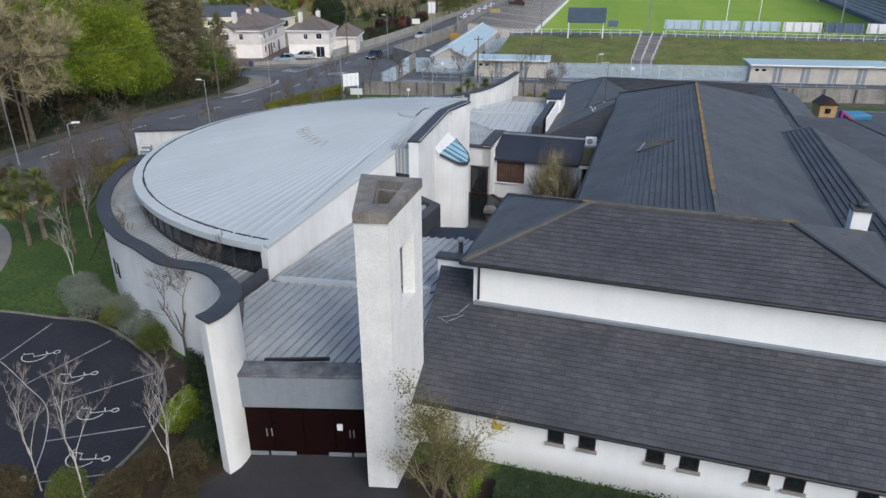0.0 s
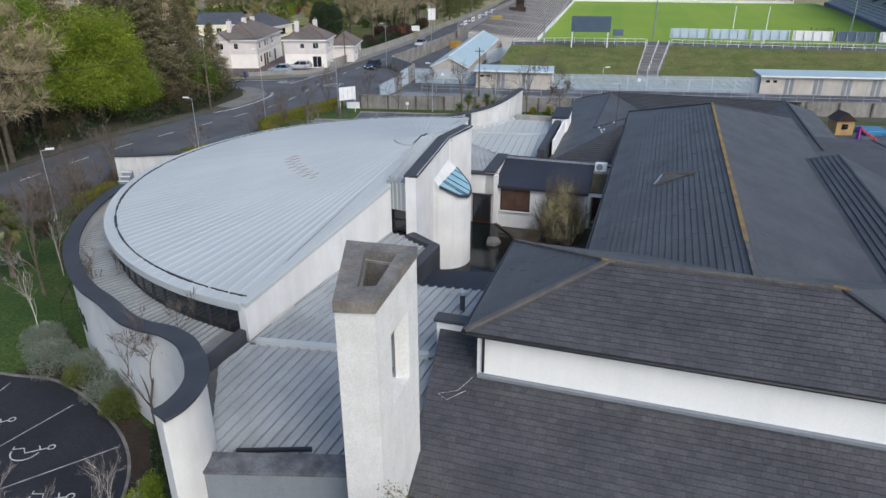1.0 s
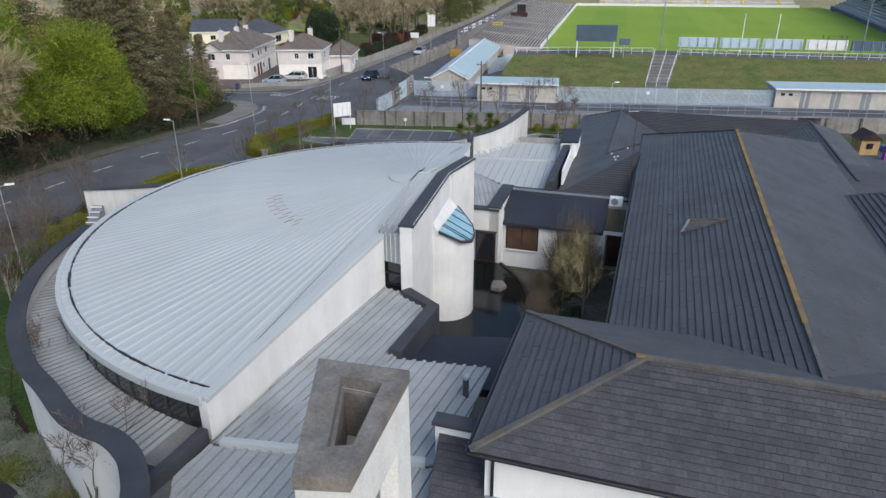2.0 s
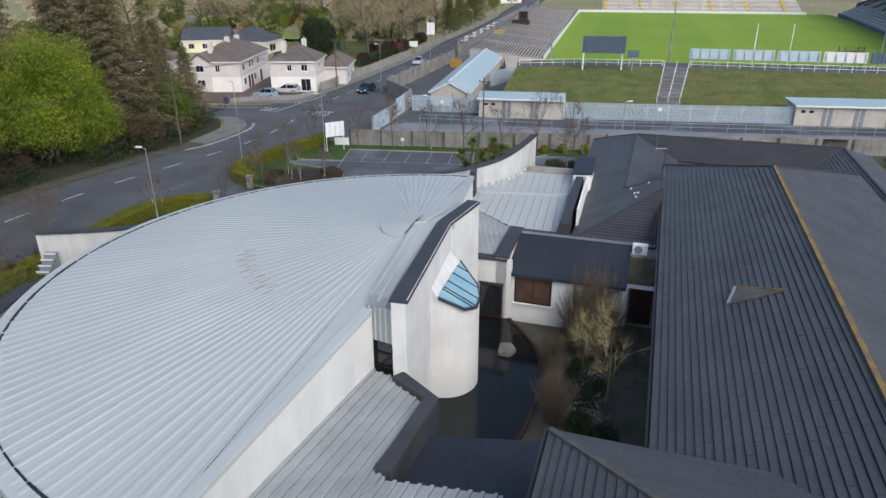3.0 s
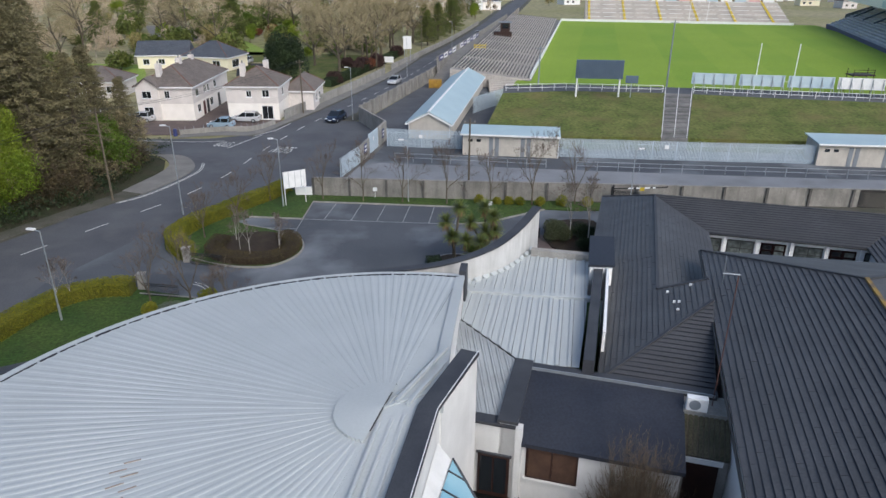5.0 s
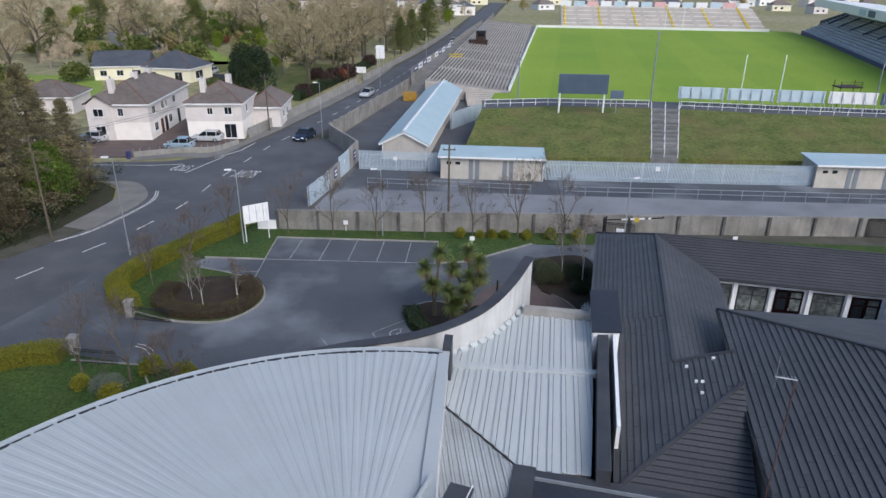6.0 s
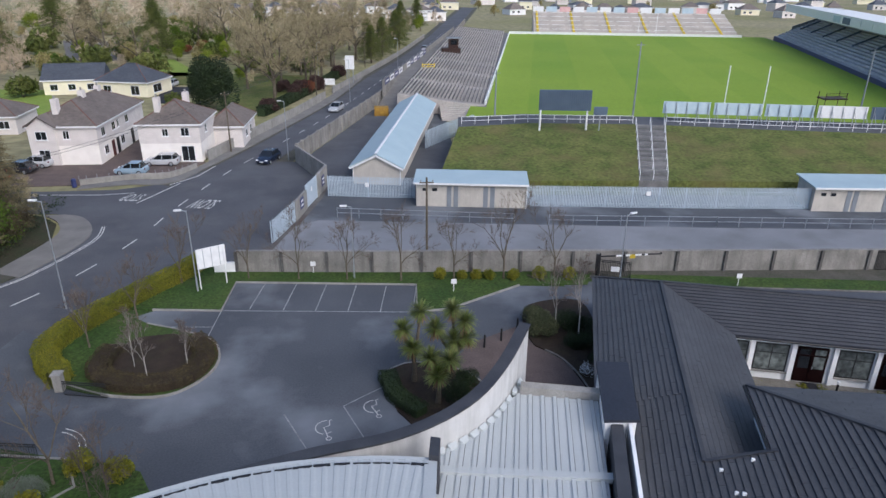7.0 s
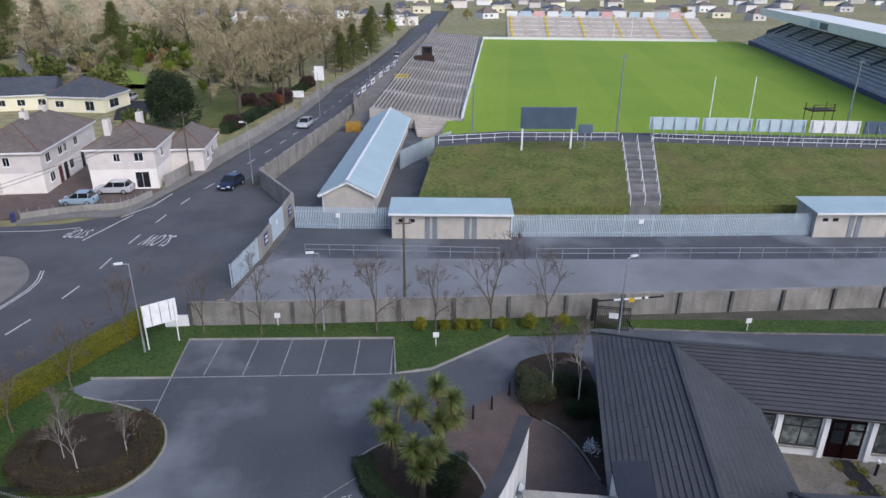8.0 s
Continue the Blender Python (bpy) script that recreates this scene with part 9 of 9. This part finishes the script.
gt2 = tree("lime_tree", "rounded garden tree in yellow-green leaf", 8.0, 61, BARK, TWIG, LEAF, 0.12, 90, 1.1, depth=3, spread=0.8, trunk_frac=0.2, group="garden trees")
put(gt2, [(-45, 236, 0.8), (-34, 200, 0.6), (-62, 252, 0.8), (-28, 340), (14, 335, 1.2), (-58, 350), (30, 470, 1.3), (-140, 330, 1.4)], seed=12)
# low growth under the woods, coloured dark in place of the shade there
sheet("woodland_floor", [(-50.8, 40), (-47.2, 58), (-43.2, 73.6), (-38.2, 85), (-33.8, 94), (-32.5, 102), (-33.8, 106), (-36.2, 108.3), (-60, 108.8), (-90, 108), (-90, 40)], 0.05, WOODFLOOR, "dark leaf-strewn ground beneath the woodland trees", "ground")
und = Shape()
rng = random.Random(71)
for _ in range(420):
    y = rng.uniform(40, 112)
    edge_x = -51.0 + (y - 40) * 0.2 if y < 72 else (-44.6 + (y - 72) * 0.47 if y < 93 else -34.8)
    x = edge_x - rng.random() ** 1.5 * 22
    leaf_cloud(und, rng, (x, y, gz(y) + rng.uniform(0.3, 1.6)), (1.3, 1.3, 0.8), 60, 0.13)
single("undergrowth", und, LEAF_DARK, "tangled undergrowth coloured dark for the shade beneath the woodland trees", "undergrowth", "stuff")
brush = Shape()
for _ in range(420):
    y = rng.uniform(40, 100)
    edge_x = -52.0 + (y - 40) * 0.2 if y < 72 else -45.6 + (y - 72) * 0.47
    leaf_cloud(brush, rng, (edge_x - 1 - rng.random() ** 1.3 * 20, y, gz(y) + rng.uniform(0.8, 4.2)), (1.6, 1.6, 1.5), 34, 0.12)
for x, y in ((-38, 50.5), (-36, 51), (-34, 52.5), (-32, 54), (-30.7, 57), (-33, 56), (-35, 55), (-29, 48.5), (-31, 50), (-27.6, 49)):
    leaf_cloud(brush, rng, (x, y, gz(y) + 0.8), (1.4, 1.4, 0.9), 160, 0.07)
single("brushwood", brush, SHADED_BRUSH, "brown bare brushwood along the road edge, darkened as in shade", "brushwood", "stuff")
far, dark_far = Shape(), Shape()
for k in range(700):
    x, y = rng.uniform(-280, 60), rng.uniform(330, 800)
    if x < -20 + (y - 330) * 0.1:
        if k % 4:
            leaf_cloud(far, rng, (x, y, rng.uniform(2, 7)), (4.5, 4.5, 4.5), 110, 0.9, narrow=0.09)
        else:
            leaf_cloud(dark_far, rng, (x, y, rng.uniform(1, 5)), (4, 4, 3), 160, 0.3)
single("far_woodland", far, SUNLIT_TWIG, "distant bare woodland in buff and brown, lightened as in sun", "woodland", "stuff")
single("far_evergreens", dark_far, LEAF_MID, "distant evergreen trees and hedges", "woodland", "stuff")
gs = shrub("garden_shrub", "rounded green garden shrub", 1.6, 2.2, 87, LEAF_MID, 900, 0.19)
GS = []
while len(GS) < 70:
    x, y = rg.uniform(-120, -14), rg.uniform(160, 320)
    if x < -24 + (y - 128) * 0.255 - 9 and not (-70 < x < -40 and 165 < y < 192) and not (-38 < x < -24 and 155 < y < 172):
        GS.append((x, y, rg.uniform(0.6, 1.8)))
put(gs, GS, seed=27)
cedar = conifer("cedar_tree", "broad grey-green conifer in the gardens", 14, 6.0, 48, LEAF_MID)
put(cedar, [(-64, 240), (-96, 222, 0.9), (-46, 300, 1.0), (-80, 290, 1.1)], seed=28)
for x, y, k in ((-22.2, 174.1, 1), (-18.5, 196, 1), (-61, 214, 1), (-16, 207, 1), (-30, 188, 1), (-83, 234, 1)):
    copy_thing(bare, pose(x, y, 0, 0, 0, x * 7) @ Matrix.Scale(1.05, 4))
for x, y, k in ((-23.1, 180.5, 1.1), (-14.9, 224, 1.15), (-18, 232, 1.2), (-9, 238, 1.2), (-60, 268, 1.0)):
    copy_thing(bare, pose(x, y, 0, 0, 0, x * 11 + y) @ Matrix.Scale(k, 4))
for x, y, k in ((-21, 243, 1.1), (-10, 252, 1.2), (-4, 264, 1.1), (-14, 272, 1.2), (-2, 290, 1.1), (4, 306, 1.1), (-8, 312, 1.2), (8, 334, 1.1), (2, 352, 1.2), (14, 366, 1.1), (8, 392, 1.2), (22, 402, 1.1), (-66, 216, 0.7), (-78, 226, 0.8), (-44, 272, 1.1)):
    copy_thing(pale, pose(x, y, 0, 0, 0, x * 11 + y) @ Matrix.Scale(k, 4))
for x, y, k in ((-4.5, 231, 0.72), (-1.5, 247, 0.8), (2.5, 268, 0.85), (5.5, 322, 0.9), (13, 347, 0.9), (-141, 353, 1.3), (-118, 300, 1.1), (-72, 268, 0.8)):
    copy_thing(cedar, pose(x, y, 0, 0, 0, x * 5) @ Matrix.Scale(k, 4))
for x, y, k in ((-58.3, 237, 0.75), (-46.5, 222, 0.85), (-40, 231, 0.7), (-52, 262, 0.95), (-66, 247, 0.7), (-36, 246, 0.8), (-76, 232, 0.8), (-88, 246, 0.9), (-30, 222, 0.6), (-26, 258, 0.9), (-100, 232, 0.8)):
    copy_thing(gt2, pose(x, y, 0, 0, 0, x * 9) @ Matrix.Scale(k, 4))
for x, y, k in ((-34, 236, 0.8), (-50, 240, 0.75), (-28, 206, 0.5), (-43, 252, 0.9), (-62, 228, 0.8), (-82, 214, 0.8), (-70, 284, 1.0), (-20, 214, 0.5)):
    copy_thing(hazel, pose(x, y, 0, 0, 0, x * 13) @ Matrix.Scale(k, 4))
copper = shrub("copper_shrub", "rounded garden shrub in red-brown leaf", 2.6, 3.8, 95, mat("copper_leaf", (0.17, 0.052, 0.028), (0.24, 0.10, 0.05), 0.3, 0.65, bump=0.0, fine=2, mottle=0.2, island=0.25, through_leaf=0.3), 2400, 0.17)
put(copper, [(-56, 257), (-16.5, 181.5, 0.8), (-60, 254, 0.7)], seed=96)
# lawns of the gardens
# Lawn green made brighter to carry the sunlight of the far gardens.
SUN_LAWN = mat("sunlit_lawn", (0.17, 0.25, 0.035), (0.21, 0.28, 0.05), 0.3, 0.95, bump=0.5, fine=5, mottle=0.3)
sheet("bungalow_drive", [(-49, 191), (-42.5, 191), (-38.8, 173), (-44, 172)], 0.055, DARK_ASPHALT, "dark asphalt drive beside the bungalow", "drive")
sheet("entrance_paving", [(3.5, 77.6), (5.4, 80.2), (9.1, 82.4), (9.8, 80.4), (11.2, 79.3), (12.1, 76.3), (11.9, 72), (5.6, 71.2), (6.2, 73), (5.2, 76.2)], 0.012, PAVERS, "red-brown paved path to the rear entrance", "path")
sheet("garden_lawn", [(-92, 190), (-70.5, 188), (-64, 174), (-60, 163), (-66, 158), (-92, 168)], 0.05, SUN_LAWN, "garden lawn behind the houses, coloured as if in sun", "lawn")
sheet("shrub_bed", [(-17.8, 68.6), (-15.6, 69.3), (-13.3, 68.4), (-12.3, 66.8), (-13.6, 65.2), (-17.6, 65.2)], 0.06, GRASS, "grassy bed of shrubs by the church wall", "bed")
sheet("gravel_court", [(-112, 291), (-92, 290), (-73, 236), (-87, 235)], 0.05, PAVING, "pale gravel forecourt among the gardens", "drive")
sheet("garden_lawn_mid", [(-70, 238), (-60, 239), (-44, 208), (-52, 206)], 0.05, SUN_LAWN, "mown lawn between garden trees, coloured as if in sun", "lawn")
sheet("garden_lawn_back", [(-56, 270), (-38, 272), (-27, 236), (-40, 235)], 0.05, SUN_LAWN, "mown lawn between garden trees, coloured as if in sun", "lawn")
sheet("garden_lawn_far", [(-38, 166), (-24, 164), (-17, 182), (-12, 206), (-66, 216), (-50, 194), (-38, 194)], 0.05, ROUGH_GRASS, "bright garden lawn behind the wall", "lawn")
# hedges
hedge("road_hedge", curve([(-16.5, 94.8), (-17.4, 92.4), (-19.4, 89.2), (-21.2, 86.0), (-22.6, 83.1), (-23.1, 80.7), (-22.5, 78.8), (-20.7, 76.7)], 4), 1.5, 1.25, 73, LEAF_HEDGE, "clipped golden-green hedge along the road")
hedge("lawn_hedge", curve([(-31.2, 53), (-29.3, 59), (-28.7, 63), (-28.0, 66.2), (-26.7, 68.8), (-24.8, 70.2), (-22.5, 70.4)], 4), 1.5, 1.15, 74, LEAF_HEDGE, "clipped golden-green hedge by the church lawn")
hedge("island_planting", curve([(-18.9, 80.5), (-19.0, 78.0), (-17.6, 76.4), (-15.4, 75.9), (-13.4, 76.4), (-12.6, 78.0), (-12.7, 79.8), (-14.0, 81.4)], 4), 1.5, 0.75, 88, LEAF_BRONZE, "low brown-green planting round the island bed", 0.045, 300)
hedge("wall_hedge", curve([(2.6, 16.0), (6, 15.1), (12, 13.6), (20, 11.6)], 4), 1.7, 1.0, 75, LEAF_DARK, "loose dark green hedge before the school wall", 0.05, 230)
hedge("palm_hedge", curve([(-0.6, 76.2), (-0.1, 74.0), (1.4, 72.0)], 4), 1.1, 0.7, 76, LEAF_DARK, "low dark hedge round the palm bed")
box_b = shrub("clipped_bush", "round clipped golden bush against the wall", 0.62, 1.05, 77, LEAF_HEDGE, 1500, 0.06)
put(box_b, [(3.9, 90.8), (5.7, 90.6, 0.85), (6.9, 90.5, 0.95), (8.0, 90.4, 0.95), (10.0, 90.2, 1.0), (12.2, 90.2, 1.15), (14.7, 90.0, 1.1), (-20.0, 67.2, 1.0), (-17.6, 65.8, 1.3), (-16.4, 68.7, 1.35), (-14.2, 68.0, 1.3)], seed=13)
dark_b = shrub("evergreen_shrub", "dense dark evergreen shrub", 1.3, 1.7, 78, LEAF_DARK, 6500, 0.045)
put(dark_b, [(12.3, 81.6, 0.9), (13.2, 79.0, 0.85), (13.4, 81.2, 0.9), (12.2, 79.2, 0.7), (13.3, 77.0, 0.6), (3.6, 73.4, 0.9), (4.4, 75.1, 0.8), (-8.6, 18.3, 1.0), (-9.8, 23.3, 0.8)], seed=14)
sage_b = shrub("sage_shrub", "broad soft grey-green shrub beside the entrance path", 1.35, 1.9, 178, LEAF_SAGE, 9000, 0.045)
put(sage_b, [(10.3, 80.9), (10.2, 82.6, 0.8)], seed=53)
grey_b = shrub("grey_shrub", "feathery grey-green shrub beside the church wall", 1.2, 1.3, 79, LEAF_GREY, 12000, 0.026)
put(grey_b, [(-19.4, 29.0, 1.25), (-17.0, 28.3, 0.95), (-15.2, 26.6, 0.85), (-20.8, 31, 0.9), (-18.2, 66.6, 0.8)], seed=15)
col_b = shrub("column_yew", "narrow upright dark evergreen by the church wall", 0.55, 2.9, 84, LEAF_DARK, 5000, 0.05, group="evergreens")
put(col_b, [(-9.7, 20.7), (-10.4, 21.6, 0.9), (-8.9, 19.2, 0.9)], seed=24)
ball_b = shrub("clipped_ball", "round clipped brown-green bush in the bed", 0.85, 1.3, 85, LEAF_BRONZE, 9000, 0.028)
put(ball_b, [(-10.4, 16.5), (-9.2, 16.8, 1.1), (-11.0, 15.4, 1.1), (-14.9, 15.2, 1.2), (-8.8, 15.6, 0.8)], seed=25)
green_b = shrub("clipped_green_ball", "round clipped olive-green bush by the church wall", 0.8, 1.3, 86, LEAF_MID, 9000, 0.028)
put(green_b, [(-17.2, 27.6), (-14.1, 25.4, 1.15), (-12.9, 15.5, 1.0)], seed=26)
lime_b = shrub("bright_shrub", "bright yellow-green shrub by the church wall", 1.0, 1.6, 80, LEAF, 7000, 0.04)
put(lime_b, [(-10.2, 19.4), (-10.3, 20.4, 0.85), (1.6, 16.2, 0.8)], seed=16)
white_b = shrub("flowering_shrub", "small shrub covered with white blossom", 0.55, 1.0, 81, WHITE_METAL, 330, 0.05)
put(white_b, [(12.2, 75.6)], seed=17)
court_b = shrub("court_shrub", "low dark green shrub in the courtyard bed", 0.8, 1.0, 82, LEAF_DARK, 2200, 0.05)
put(court_b, [(7.0, 41.0), (7.6, 42.2), (6.9, 43.4, 0.9), (6.4, 39.2), (7.4, 38.4), (7.3, 44.6, 0.8)], seed=18)
court_f = shrub("court_flowers", "low shrub dotted with small white flowers", 1.1, 0.9, 89, WHITE_METAL, 260, 0.03)
put(court_f, [(7.2, 41.6), (6.9, 40.2, 0.9), (7.2, 43.2, 0.8)], seed=29)
red_b = shrub("copper_shrub", "dark purple-brown garden shrub", 2.2, 2.9, 83, LEAF_PLUM, 3600, 0.14)
put(red_b, [(-19, 176), (-15.5, 186, 1.1), (-22, 184, 0.9), (-12, 205, 1.0), (-21.6, 163, 0.9), (-17.6, 180, 1.1)], seed=19)
hedge("garden_hedge", curve([(-22.3, 159), (-18.9, 173), (-15.0, 190), (-12.0, 206)], 4), 1.8, 1.6, 96, LEAF_DARK, "dense dark hedge behind the roadside wall", 0.12, 110)
# cabbage palms
cabbage_palm(1.1, 75.6, [(-0.65, 0.1, 3.8), (0.45, 0.3, 4.9), (-0.1, -0.35, 2.7)], 91)
cabbage_palm(3.65, 75.8, [(-1.2, 0.2, 3.65), (-0.1, 0.35, 4.8), (0.6, -0.1, 4.2), (-0.1, -0.4, 3.1), (0.75, 0.2, 2.9)], 92)
cabbage_palm(2.45, 73.2, [(-0.45, 0.2, 3.1), (0.65, 0.1, 3.0), (-0.05, -0.4, 2.3)], 93)
cabbage_palm(-28.4, 38.3, [(-1.0, 0.2, 3.7), (0.5, -0.4, 3.5), (-0.2, 0.6, 4.6), (-0.4, -0.7, 3.0), (-1.4, 0.4, 3.3), (0.1, 0.1, 3.9)], 94)
cabbage_palm(-28.0, 39.4, [(0.6, 0.2, 3.9), (1.1, -0.2, 3.6), (0.2, 0.5, 4.4)], 95)

# evergreen masses and more bare trees in the gardens
rg = random.Random(123)
n = 0
laurel = shrub("laurel_bush", "large loose evergreen bush among the gardens", 3.0, 4.6, 131, LEAF_MID, 9000, 0.12)
laurel_at = []
while n < 16:
    x, y = rg.uniform(-110, 20), rg.uniform(212, 330)
    if x < -24 + (y - 128) * 0.255 - 10:
        laurel_at.append((x, y, rg.uniform(0.6, 1.1)))
        n += 1
put(laurel, laurel_at, seed=41)
for x, y, k in ((-24, 196, 1.0), (-21, 208, 1.05), (-34, 214, 1.1), (-14, 222, 1.0), (-9, 240, 1.0), (-27, 252, 1.1), (-3, 262, 0.95)):
    copy_thing(bare, pose(x, y, 0, 0, 0, x * 11) @ Matrix.Scale(k, 4))
for x, y, k in ((-19, 230, 0.8), (-6, 252, 0.75), (4, 288, 0.8)):
    copy_thing(cedar, pose(x, y, 0, 0, 0, x * 5) @ Matrix.Scale(k, 4))
